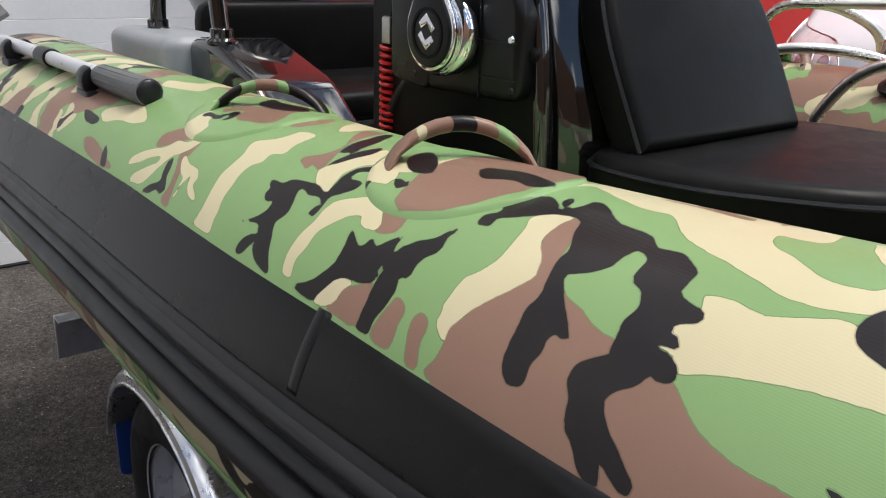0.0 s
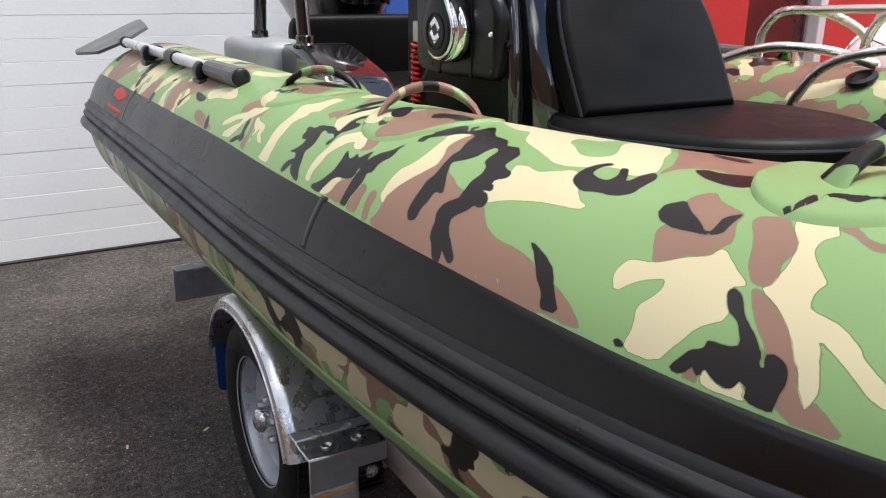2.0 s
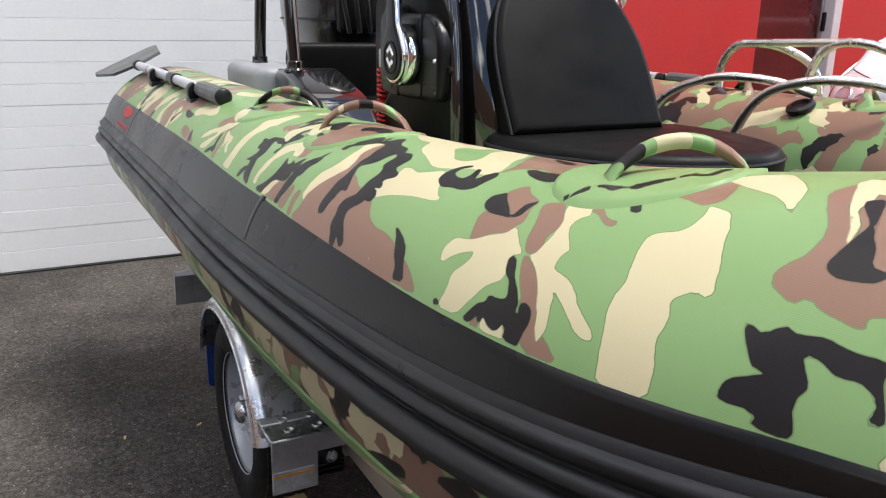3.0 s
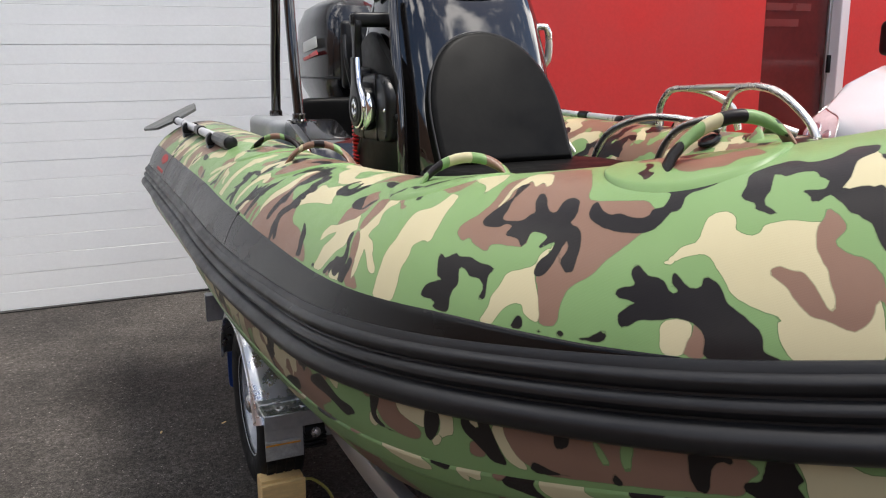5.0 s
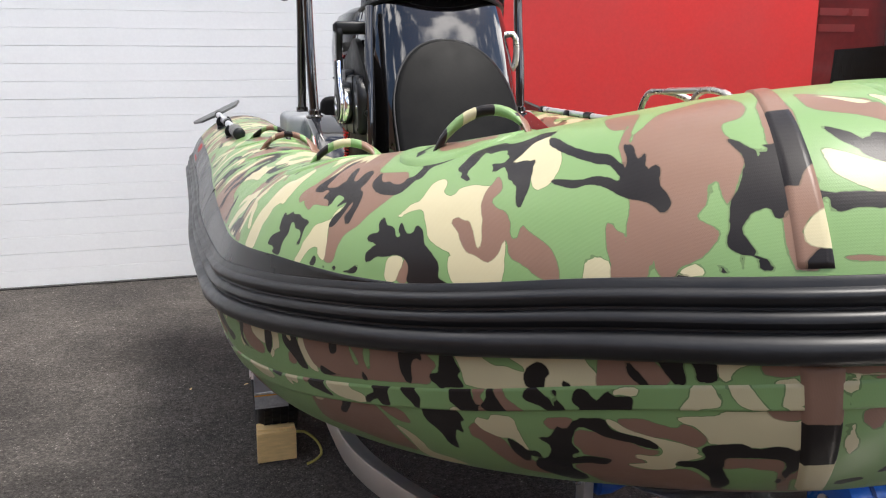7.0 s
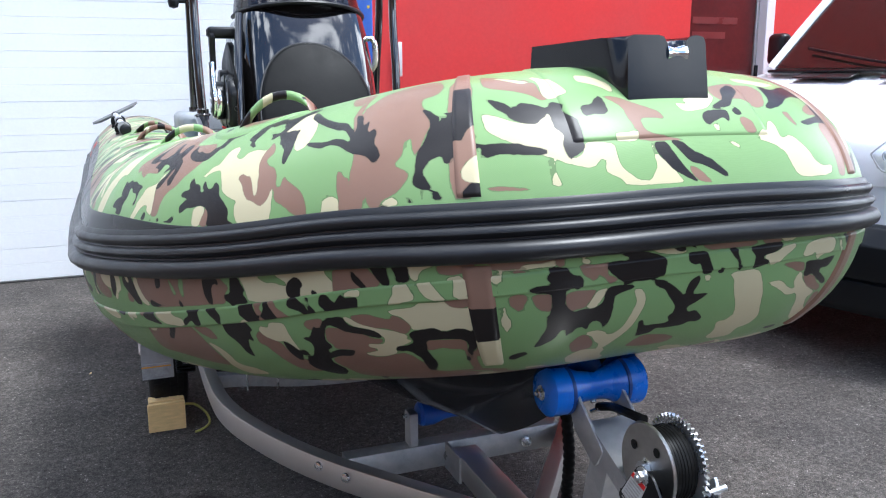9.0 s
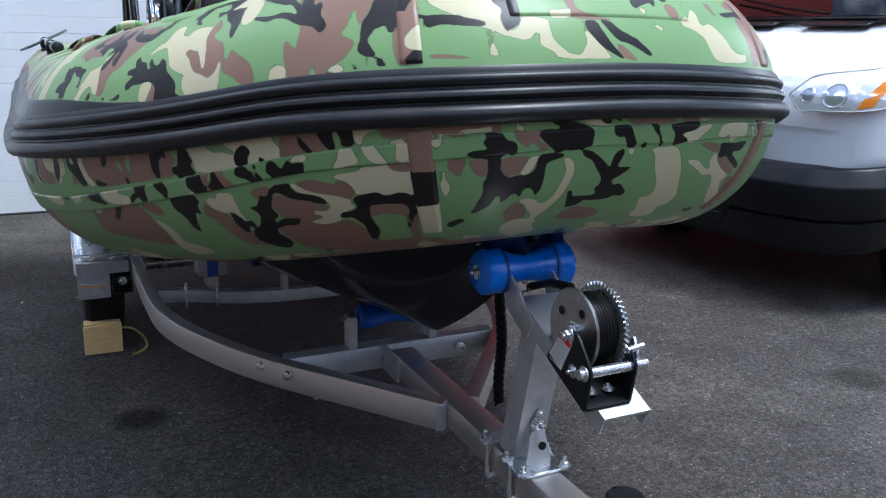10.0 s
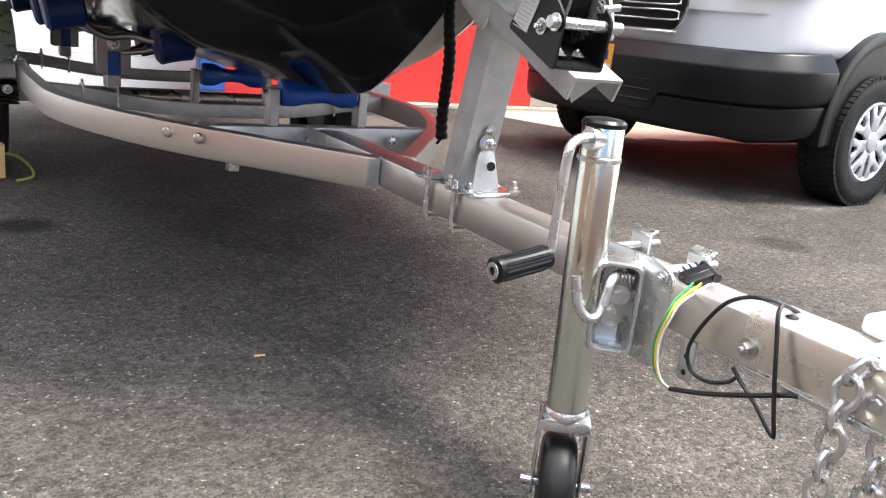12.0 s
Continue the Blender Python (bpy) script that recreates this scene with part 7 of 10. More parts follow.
valve = part("valve", moved(lathe([(.0, .0), (.034, .0), (.038, .006), (.036, .011), (.024, .015), (.021, .01), (0, .01)], 24, "Z"), look(tuple(on_tube(np.array([1.98]), np.array([-27]), .004)[0]), tuple(on_tube(np.array([1.98]), np.array([-27]), .0)[0]))), PLASTIC, tube, "black air valve")

# hull under the tubes
keel = smooth_path([(-.04, -.03, .868), (-.04, .13, .71), (-.04, .35, .565), (-.04, .5, .515), (-.04, .9, .49), (-.04, 2, .475), (-.04, 3.3, .47)], .05)
rings = []
for x, y, z in keel:
    k = min(1.0, max(0.0, (y + .03) / .9)) ** .6
    w = .12 + .42 * k
    zc = np.interp(y, [-.05, .3, .9, 3.3], [.92, .86, .735, .715])
    half = []
    for q in np.linspace(0, 1, 9):
        zz = z + (zc - z) * (q ** 1.25)
        half.append((w * q, zz + .012 * math.sin(q * math.pi * 3)))
    rings.append([(x - a, y, b) for a, b in half[::-1]] + [(x + a, y, b) for a, b in half[1:]] + [(x + w * .9, y, zc + .06), (x - w * .9, y, zc + .06)])
part("hull", ring_loft(rings), HULL, boat, "glossy black deep-V hull")
part("deck", box(-.56, .52, .8, 3.2, .74, .77, .004, 1), GREYP, boat, "dark non-slip deck")
part("transom", box(-.6, .56, 3.16, 3.24, .6, 1.12, .012, 2), GEL, boat, "black transom board")


def handle(name, at_l, at_r, rise, seed):
    """A padded strap handle over an oval base patch."""
    a, b = Vector(at_l), Vector(at_r)
    h = thing(name, "padded camouflage strap handle glued to the tube", "handle", "handles on the tubes")
    n = 13
    rings = []
    side = (b - a).normalized()
    along = Vector((side.y, -side.x, 0)).normalized()
    for i in range(n):
        q = i / (n - 1)
        c = a.lerp(b, q) + Vector((0, 0, rise * (1 - (2 * q - 1) ** 2) ** .75))
        qa, qb = max(0, q - .02), min(1, q + .02)
        t = ((a.lerp(b, qb) + Vector((0, 0, rise * (1 - (2 * qb - 1) ** 2) ** .75))) - (a.lerp(b, qa) + Vector((0, 0, rise * (1 - (2 * qa - 1) ** 2) ** .75)))).normalized()
        nrm = along.cross(t).normalized()
        e = abs(2 * q - 1)
        wa, wb = .0078 + .02 * e ** 4, .0084 - .0045 * e ** 3
        rings.append([tuple(c + along * wa * math.cos(k) + nrm * wb * math.sin(k)) for k in np.linspace(0, 2 * math.pi, 14, endpoint=False)])
    bm = ring_loft(rings)
    bmesh.ops.recalc_face_normals(bm, faces=bm.faces[:])
    g = part("grip", bm, CAMO, h)
    co = np.array([v.co for v in g.data.vertices])
    camo_fields(g.data, seed + (co[:, 0] - a.x) * 2.2, .12 + (co[:, 2] - a.z) * 1.2 + (co[:, 1] - a.y) * .5)
    return h


for k, (l, r, rise) in enumerate([((-.774, 1.977, 1.160), (-.655, 1.835, 1.150), .05), ((-.777, 1.537, 1.168), (-.637, 1.455, 1.165), .05), ((-.738, .783, 1.208), (-.611, .711, 1.218), .043), ((-.607, .357, 1.272), (-.481, .288, 1.300), .05)]):
    handle("strap_handle", l, r, rise, 9 + k)
    handle("strap_handle", (2 * MID - l[0], l[1], l[2]), (2 * MID - r[0], r[1], r[2]), rise, -.6 - .29 * k)
for s0, d0 in ((-1.1, 1), (-.66, 2), (-1.815, 3), (-2.27, 4), (1.1, 1), (.66, 2), (1.815, 3)):
    n = 22
    rows_s = np.linspace(-.115, .115, 40)
    rows = []
    for q in rows_s:
        hw = 26 * math.sqrt(max(0, 1 - (q / .1155) ** 2)) + .2
        rows.append(np.linspace(d0 - hw, d0 + hw, n))
    tube_sheet("handle_patch", s0 + rows_s, np.array(rows), CAMO, tube, "oval camouflage patch", dr=.0035, shift=(6, 0))

# ---- on board ----
def oar(mirror):
    f = (lambda x: 2 * MID - x) if mirror else (lambda x: x)
    o = thing("oar", "aluminium oar with black grip clipped along the tube", "oar", "oars")
    a, b = Vector((f(-.814), 2.135, 1.171)), Vector((f(-.854), 3.26, 1.178))
    P = lambda q: tuple(a.lerp(b, q))
    part("shaft", pipe([P(.15), P(.6), P(1.0)], .0145, 16), SHAFT, o, "pale metal shaft")
    part("grip", pipe([P(0), P(.004), P(.09), P(.18), P(.185)], [.019, .0225, .022, .0205, .016], 18, .005), OARGREY, o, "ribbed dark grey grip")
    for i in range(12):
        w = 2 * math.pi * i / 12
        d = Vector((math.cos(w), 0, math.sin(w))) * .0213
        part("rib", pipe([tuple(Vector(P(.012)) + d), tuple(Vector(P(.17)) + d * .95)], .002, 6, .05), OARGREY, o)
    part("end_cap", pipe([P(-.006), P(-.002), P(.004)], [.013, .0205, .0225], 18, .002), RUBBER, o, "black rubber cap")
    part("sleeve", pipe([P(.44), P(.445), P(.5), P(.505)], [.016, .019, .019, .016], 18, .004), PLASTIC, o, "black joint sleeve")
    part("collar", pipe([P(.97), P(.98), P(1.03)], [.016, .019, .014], 16, .005), PLASTIC, o)
    n = Vector((.17 * (-1 if mirror else 1), 0, .08)).normalized()
    y = Vector((0, 1, 0))
    th = n.cross(y).normalized() * .005
    c = Vector(b)
    out = rounded([(-.02, 0), (-.085, .04), (-.13, .27), (-.12, .33), (.1, .33), (.125, .29), (.095, .04), (.02, 0)], .008, 3)
    bm = bmesh.new()
    lo = [bm.verts.new(c + n * u + y * v - th) for u, v in out]
    hi = [bm.verts.new(c + n * u + y * v + th) for u, v in out]
    bm.faces.new(lo[::-1]), bm.faces.new(hi)
    for i in range(len(out)):
        j = (i + 1) % len(out)
        bm.faces.new((lo[i], lo[j], hi[j], hi[i]))
    bmesh.ops.recalc_face_normals(bm, faces=bm.faces[:])
    part("blade", bm, OARGREY, o, "dark grey plastic blade")
    for q in (.21, .67):
        c = a.lerp(b, q)
        fork = [(w, (.044 - .022 * abs(w / 2.35) ** 1.3)) for w in np.linspace(-2.35, 2.35, 19)] + [(w, .0158) for w in np.linspace(2.2, -2.2, 15)]
        clip = part("clip", slab([(c.x + k * math.sin(w), c.z - k * math.cos(w)) for w, k in fork], c.y - .02, c.y + .02, .003, 2, axis="Y"), PLASTIC, o, "black saddle clip with two horns")
        part("clip_foot", slab(rounded([(c.x - .03, c.y - .045), (c.x + .03, c.y - .045), (c.x + .03, c.y + .045), (c.x - .03, c.y + .045)], .02), c.z - .055, c.z - .025, .004), PLASTIC, clip)
    return o


oar(False)
oar(True)

console = thing("steering_console", "glossy black steering console with a padded front seat", "console")
KX = -.182
rings = []
for z, w, yf, yb in [(.77, .255, 1.60, 2.12), (1.0, .262, 1.575, 2.14), (1.16, .266, 1.585, 2.15), (1.3, .264, 1.625, 2.14), (1.42, .256, 1.665, 2.12), (1.52, .241, 1.70, 2.08), (1.58, .228, 1.73, 2.05), (1.64, .212, 1.765, 2.03), (1.69, .195, 1.8, 2.0)]:
    ring = []
    for a in np.linspace(0, 2 * math.pi, 40, endpoint=False):
        c, s = math.cos(a), math.sin(a)
        e = .55 if s < 0 else .4
        ring.append((KX + w * math.copysign(abs(c) ** e, c), (yf + yb) / 2 + (yb - yf) / 2 * math.copysign(abs(s) ** .75, s), z))
    rings.append(ring)
part("body", ring_loft(rings), GEL, console, "mirror-glossy black moulded body")
# windscreen rim and screen
arc = [(KX + .24 * math.cos(a), 1.90 + .2 * math.sin(a), 1.575 + .045 * (-math.sin(a))) for a in np.linspace(math.pi * 1.02, math.pi * 1.98, 15)]
part("screen_rim", pipe(arc, .008, 8), PLASTIC, console, "black rim")
bm = bmesh.new()
lo = [bm.verts.new(p) for p in arc]
hi = [bm.verts.new((KX + (p[0] - KX) * .86, p[1] + .09, p[2] + .17)) for p in arc]
for i in range(len(arc) - 1):
    bm.faces.new((lo[i], lo[i + 1], hi[i + 1], hi[i]))
bmesh.ops.solidify(bm, geom=bm.faces[:], thickness=.004)
part("windscreen", bm, GLASSD, console, "smoked brown windscreen")
part("side_panel", slab(rounded([(1.62, .8), (2.05, .8), (2.05, 1.42), (1.84, 1.5), (1.66, 1.38)], .05), KX - .272, KX - .25, .006, axis="X"), VINYL, console, "matt dark side panel")
rib = [(KX - .262, 1.63, .8), (KX - .262, 1.635, 1.1), (KX - .258, 1.66, 1.3), (KX - .25, 1.71, 1.45), (KX - .232, 1.77, 1.58)]
part("corner_rib", pipe(rib, .014, 12, .03), GEL, console, "glossy moulded corner rib")

seat = thing("console_seat", "black vinyl seat with an arched backrest against the console", "seat")
# backrest: arch outline, leaning aft
top = [(-.189, 0), (-.19, .13), (-.178, .215), (-.143, .3), (-.083, .36), (0, .381), (.085, .36), (.15, .3), (.188, .215), (.2, .13), (.2, 0)]
arch = smooth_path(top, .02)
outl = [tuple(p[:2]) for p in arch] if arch.shape[1] > 2 else [tuple(p) for p in arch]
lean = pose(-.195, 1.535, 1.132, -27, 0, 0)
M_pad = lean @ Matrix(((1, 0, 0, 0), (0, 0, 1, 0), (0, 1, 0, 0), (0, 0, 0, 1)))
part("backrest", moved(slab(outl, -.035, .03, .016, 4), M_pad), VINYL, seat, "padded arched backrest")
piping = [M_pad @ Vector((a * 1.004, b + .001, -.022)) for a, b in outl[::2]]
part("piping", pipe([tuple(p) for p in piping], .0035, 6, .02), RUBBER, seat, "sewn piping")
cush = rounded([(-.43, 1.6), (-.425, 1.42), (-.3, 1.22), (-.1, 1.14), (.06, 1.2), (.13, 1.4), (.09, 1.6)], .1, 6)
part("cushion", slab(cush, 1.06, 1.142, .026, 5), VINYL, seat, "thick black seat cushion")
part("cushion_piping", pipe([(x, y, 1.122) for x, y in cush] + [(*cush[0], 1.122)], .004, 6, .03), RUBBER, seat, "sewn edge")
part("base", slab([(KX + (x - KX) * .92, 1.4 + (y - 1.4) * .92) for x, y in cush], .77, 1.062, .01), GEL, seat, "black moulded seat base")

control = thing("throttle_control", "black engine control box with a chrome-ringed disc and lever", "engine control")
BX = -.492
control.location = (.01, 0, -.011)
part("housing", slab(rounded([(1.655, 1.205), (1.89, 1.2), (1.905, 1.3), (1.89, 1.385), (1.7, 1.385), (1.655, 1.34)], .03, 6), BX + .002, KX - .26, .014, 4, axis="X"), PLASTIC, control, "rounded black plastic housing")
part("back_plate", slab(rounded([(1.85, 1.2), (1.955, 1.21), (1.955, 1.37), (1.91, 1.405), (1.85, 1.4)], .02, 5), BX, BX + .05, .006, 3, axis="X"), PLASTIC, control, "flat black rear plate")
for z in (1.285, 1.235):
    part("seam", box(BX - .0005, BX + .001, 1.66, 1.735, z, z + .0016), RUBBER, control, "", False)
part("seam", box(BX - .0005, BX + .03, 1.735, 1.7365, 1.205, 1.384), RUBBER, control, "", False)
part("hub", moved(lathe([(.066, .032), (.067, .004), (.064, 0)], 40, "X"), pose(BX - .026, 1.805, 1.296)), PLASTIC, control, "round lever hub")


def boss(r, grow, x0, x1, material, name, label):
    """The lever's boss: a disc that runs up into the arm."""
    pts = [(1.805 + r * math.cos(a), 1.292 + r * math.sin(a)) for a in np.linspace(math.radians(150), math.radians(390), 34)]
    pts += [(1.834 + grow, 1.36), (1.831 + grow, 1.43), (1.795 - grow, 1.43), (1.785 - grow, 1.36)]
    return part(name, slab(pts, x0, x1, .003, 3, axis="X"), material, control, label)


boss(.057, .002, BX - .036, BX - .022, CHROME, "ring", "chrome surround")
boss(.0505, -.004, BX - .04, BX - .03, PLASTIC, "disc", "black lever boss")
part("dish", moved(lathe([(.036, .0005), (.036, -.001), (.031, -.001), (.03, .002)], 36, "X", caps=False), pose(BX - .0405, 1.805, 1.29)), VINYL, control, "shallow ring round the emblem")
rim = [(BX - .024 + .012 * math.sin(q * 3.1), 1.805 - .0595 * math.cos(a), 1.292 + .0595 * math.sin(a)) for q, a in ((i / 14, math.radians(-75 + 140 * i / 14)) for i in range(15))]
part("crescent", pipe(rim, [.004 + .011 * math.sin(math.pi * i / 14) for i in range(15)], 10, .006), CHROME, control, "broad chrome crescent")
for k, sgn in enumerate((-1, 1)):
    part("emblem", slab([(1.805 + sgn * q, 1.292 + sgn * w) for q, w in ((-.02, .006), (.0, .026), (.018, .012), (.012, .004), (-.002, .012), (-.012, -.001))], BX - .0425, BX - .0395, .001, axis="X"), CHROME, control, "plain silver emblem")
arm = [(1.791, 1.4), (1.829, 1.4), (1.823, 1.46), (1.831, 1.515), (1.821, 1.54), (1.791, 1.54), (1.783, 1.515), (1.795, 1.46)]
part("lever", slab(rounded(arm, .014, 5), BX - .036, BX - .016, .005, 3, axis="X"), PLASTIC, control, "black throttle lever")
part("lever_grip", moved(box(BX - .04, BX + .075, -.02, .026, -.022, .018, .012, 4), pose(0, 1.807, 1.532)), PLASTIC, control, "black T-shaped grip")
part("trim_switch", moved(box(BX - .043, BX - .039, -.009, .009, -.012, .012, .002, 2), pose(0, 1.807, 1.53)), RUBBER, control, "small rocker switch")
for y, z, m in ((1.668, 1.222, PLASTIC), (1.668, 1.365, PLASTIC), (1.888, 1.222, PLASTIC), (1.888, 1.366, PLASTIC), (1.672, 1.29, CHROME)):
    part("screw", moved(lathe([(.0, -.003), (.004, -.003), (.006, 0)], 12, "X", caps=False), pose(BX + .0015, y, z)), m, control, "small screw")
part("front_stud", moved(lathe([(.0, -.012), (.009, -.01), (.01, 0)], 16, "Y", caps=False), pose(-.462, 1.656, 1.272)), PLASTIC, control)
cable = tagged(part("control_cables", pipe([(-.44, 1.93, 1.22), (-.45, 2.0, 1.12), (-.43, 2.0, 1.0), (-.4, 1.97, .85), (-.4, 2.02, .775)], .011, 10), RUBBER), "black control cables drooping beside the console", "cable")
part("cable", pipe([(-.44, 1.95, 1.21), (-.43, 2.04, 1.15), (-.44, 2.05, 1.0), (-.42, 2.0, .8)], .008, 8), RUBBER, cable)
cord = thing("safety_lanyard", "coiled red safety lanyard with a metal clip hanging", "lanyard")
q = np.linspace(0, 1, 130)
part("coil", pipe([(-.455 + .012 * math.cos(2 * math.pi * 16 * a), 2.0 + .012 * math.sin(2 * math.pi * 16 * a), 1.245 - .19 * a) for a in q], .0036, 6, .004), REDP, cord, "coiled red cord")
part("clip", box(-.463, -.445, 1.985, 2.01, 1.245, 1.29, .004, 2), STEELD, cord, "metal clip")
part("strap", pipe([(-.454, 1.997, 1.285), (-.45, 1.99, 1.32), (-.45, 1.97, 1.35)], .003, 6), RUBBER, cord)


def stern_side(mirror):
    f = (lambda a: 2 * MID - a) if mirror else (lambda a: a)
    lo, hi = sorted((f(-.585), f(-.40)))
    pod = tagged(part("grey_pod", slab(rounded([(lo, 2.7), (hi, 2.7), (hi, 3.1), (lo, 3.1)], .05), .77, 1.2, .03, 4), GREYP), "pale grey moulded stern pod beside the arch", "stern pod", "stern pods")
    prof = rounded([(2.14, .77), (2.16, .98), (2.36, 1.14), (2.6, 1.205), (2.72, 1.2), (2.74, .77)], .04, 5)
    lo2, hi2 = sorted((f(-.52), f(-.34)))
    fair = part("fairing", slab(prof, lo2, hi2, .02, 3, axis="X"), GEL)
    tagged(fair, "glossy black fairing at the foot of the arch", "fairing", "stern fairings")
    part("trim", pipe([(f(-.525), y, z) for y, z in ((2.15, .8), (2.18, 1.0), (2.36, 1.135))], .006, 8), STAINLESS, fair, "bright edge trim")


stern_side(False)
stern_side(True)

bench = thing("stern_bench", "black vinyl stern bench with a rounded backrest", "bench")
part("backrest", slab(rounded([(-.42, 1.06), (.38, 1.06), (.38, 1.27), (-.42, 1.27)], .05), 2.86, 2.93, .02, 4, axis="Y"), VINYL, bench, "padded backrest")
part("cushion", slab(rounded([(-.33, 2.45), (.3, 2.45), (.3, 2.86), (-.33, 2.86)], .04), 1.02, 1.09, .022, 4), VINYL, bench, "black cushion")
part("locker", slab([(-.32, 2.48), (.29, 2.48), (.29, 2.85), (-.32, 2.85)], .77, 1.022, .008), GEL, bench, "black bench locker")

arch_t = thing("stern_arch", "black tubular stern arch with four legs", "arch")
for sx in (-1, 1):
    X = -.49 if sx < 0 else .43
    for yb, yt, xb in ((2.98, 2.88, X), (2.6, 2.66, X - .005 * sx)):
        zb = 1.195 if yb > 2.7 else 1.2
        leg = part("leg", pipe([(xb, yb, zb), (X, yb + (yt - yb) * .35, 1.4), (X, yt, 1.7), (X + .004 * sx, yt - .01, 2.3)], .0195, 16), GEL, arch_t, "black coated tube")
        part("flange", moved(lathe([(0, 0), (.036, 0), (.036, .006), (.026, .012), (.026, .03), (.0195, .034)], 24), pose(xb, yb, zb - .005)), GEL, leg, "round foot flange")
part("crossbar", pipe([(-.494, 2.87, 2.3), (-.44, 2.87, 2.36), (.38, 2.87, 2.36), (.434, 2.87, 2.3)], .0195, 16), GEL, arch_t)
part("crossbar", pipe([(-.494, 2.65, 2.3), (-.44, 2.65, 2.36), (.38, 2.65, 2.36), (.434, 2.65, 2.3)], .0195, 16), GEL, arch_t)
nav = part("side_light", moved(lathe([(0, -.03), (.02, -.024), (.026, 0), (.02, .024), (0, .03)], 20), pose(-.56, 2.88, 1.705)), PLASTIC, arch_t, "black knob-shaped light")
part("bracket", pipe([(-.5, 2.88, 1.71), (-.555, 2.88, 1.71)], .011, 10), PLASTIC, nav)
part("hand_rail", pipe([(.03, 1.78, 1.495), (.055, 1.765, 1.505), (.071, 1.762, 1.485), (.07, 1.762, 1.41), (.045, 1.77, 1.38)], .011, 10), STAINLESS, console, "bright grab rail")

motor = thing("outboard_motor", "dark grey outboard motor with a moulded cowl", "outboard motor")
rings = []
for z, w, y0, y1 in [(1.14, .1, 3.1, 3.4), (1.24, .125, 3.05, 3.5), (1.3, .15, 3.02, 3.56), (1.34, .16, 3.0, 3.58), (1.48, .165, 3.0, 3.6), (1.58, .158, 3.01, 3.58), (1.645, .13, 3.04, 3.53), (1.675, .08, 3.1, 3.42)]:
    ring = []
    for a in np.linspace(0, 2 * math.pi, 36, endpoint=False):
        c, s = math.cos(a), math.sin(a)
        ring.append((-.115 + w * math.copysign(abs(c) ** .62, c), (y0 + y1) / 2 + (y1 - y0) / 2 * math.copysign(abs(s) ** .7, s), z))
    rings.append(ring)
cowl = part("cowl", ring_loft(rings), worn("dark_grey_paint", (.014, .014, .016), .22, spread=.15, scale=7, grain=160, bump_by=.02, coat=.5), motor, "dark metallic cowl")
part("cowl_seam", pipe([(-.115 + .1625 * math.copysign(abs(math.cos(a)) ** .62, math.cos(a)), 3.29 + .292 * math.copysign(abs(math.sin(a)) ** .7, math.sin(a)), 1.345) for a in np.linspace(0, 2 * math.pi, 37)], .004, 6, .03), RUBBER, motor)
part("front_cover", box(-.2, -.03, 2.97, 3.02, 1.3, 1.58, .02, 3), PLASTIC, motor, "black front cover with hoses")
for k in range(4):
    part("hose", pipe([(-.19 + .04 * k, 2.97, 1.52), (-.2 + .045 * k, 2.93, 1.42 + .02 * (k % 2)), (-.17 + .04 * k, 2.95, 1.3)], .008, 8), RUBBER, motor)
part("leg", slab(rounded([(3.12, .5), (3.4, .5), (3.4, 1.16), (3.1, 1.16)], .04), -.16, -.07, .02, 3, axis="X"), PLASTIC, motor, "black drive leg")
part("clamp_bracket", box(-.22, -.01, 3.06, 3.27, 1.0, 1.16, .01, 2), PLASTIC, motor)
part("skeg", slab([(3.15, .3), (3.36, .3), (3.38, .52), (3.12, .52)], -.125, -.105, .004, axis="X"), PLASTIC, motor)
part("lettering_bar", slab([(3.07, 1.475), (3.3, 1.455), (3.3, 1.5), (3.08, 1.52)], -.2835, -.2795, .001, axis="X"), LABELW, motor, "plain silver lettering bar")
part("stripe", slab([(3.06, 1.445), (3.3, 1.42), (3.32, 1.43), (3.08, 1.462)], -.2835, -.2795, .001, axis="X"), REDP, motor, "red stripe")

rail = thing("boarding_rail", "folded stainless steel hoops on the far tube", "rail")
part("hoop", pipe([(.70, 2.03, 1.16), (.70, 2.03, 1.235), (.70, 1.99, 1.29), (.70, 1.93, 1.308), (.74, 1.85, 1.3), (.8, 1.78, 1.25), (.82, 1.76, 1.17)], .0125, 12), STAINLESS, rail)
part("hoop", pipe([(.70, 1.705, 1.17), (.70, 1.7, 1.24), (.70, 1.665, 1.30), (.70, 1.595, 1.322), (.70, 1.5, 1.312), (.70, 1.425, 1.278), (.70, 1.34, 1.21), (.70, 1.31, 1.13)], .0125, 12), STAINLESS, rail)
part("bar", pipe([(.70, 1.93, 1.308), (.70, 1.6, 1.321)], .0115, 12), STAINLESS, rail)
part("low_hoop", pipe([(.45, 2.1, .78), (.45, 2.09, 1.0), (.45, 2.0, 1.148), (.47, 1.835, 1.217), (.53, 1.7, 1.22), (.6, 1.6, 1.19)], .0125, 12), STAINLESS, rail)
part("low_hoop", pipe([(.45, 1.76, .78), (.45, 1.745, 1.0), (.45, 1.66, 1.166), (.47, 1.537, 1.228), (.53, 1.4, 1.235), (.6, 1.3, 1.2)], .0125, 12), STAINLESS, rail)
for y in (2.1, 1.76):
    part("foot", moved(lathe([(.03, 0), (.03, .008), (.014, .02)], 16), pose(.45, y, .769)), STAINLESS, rail)

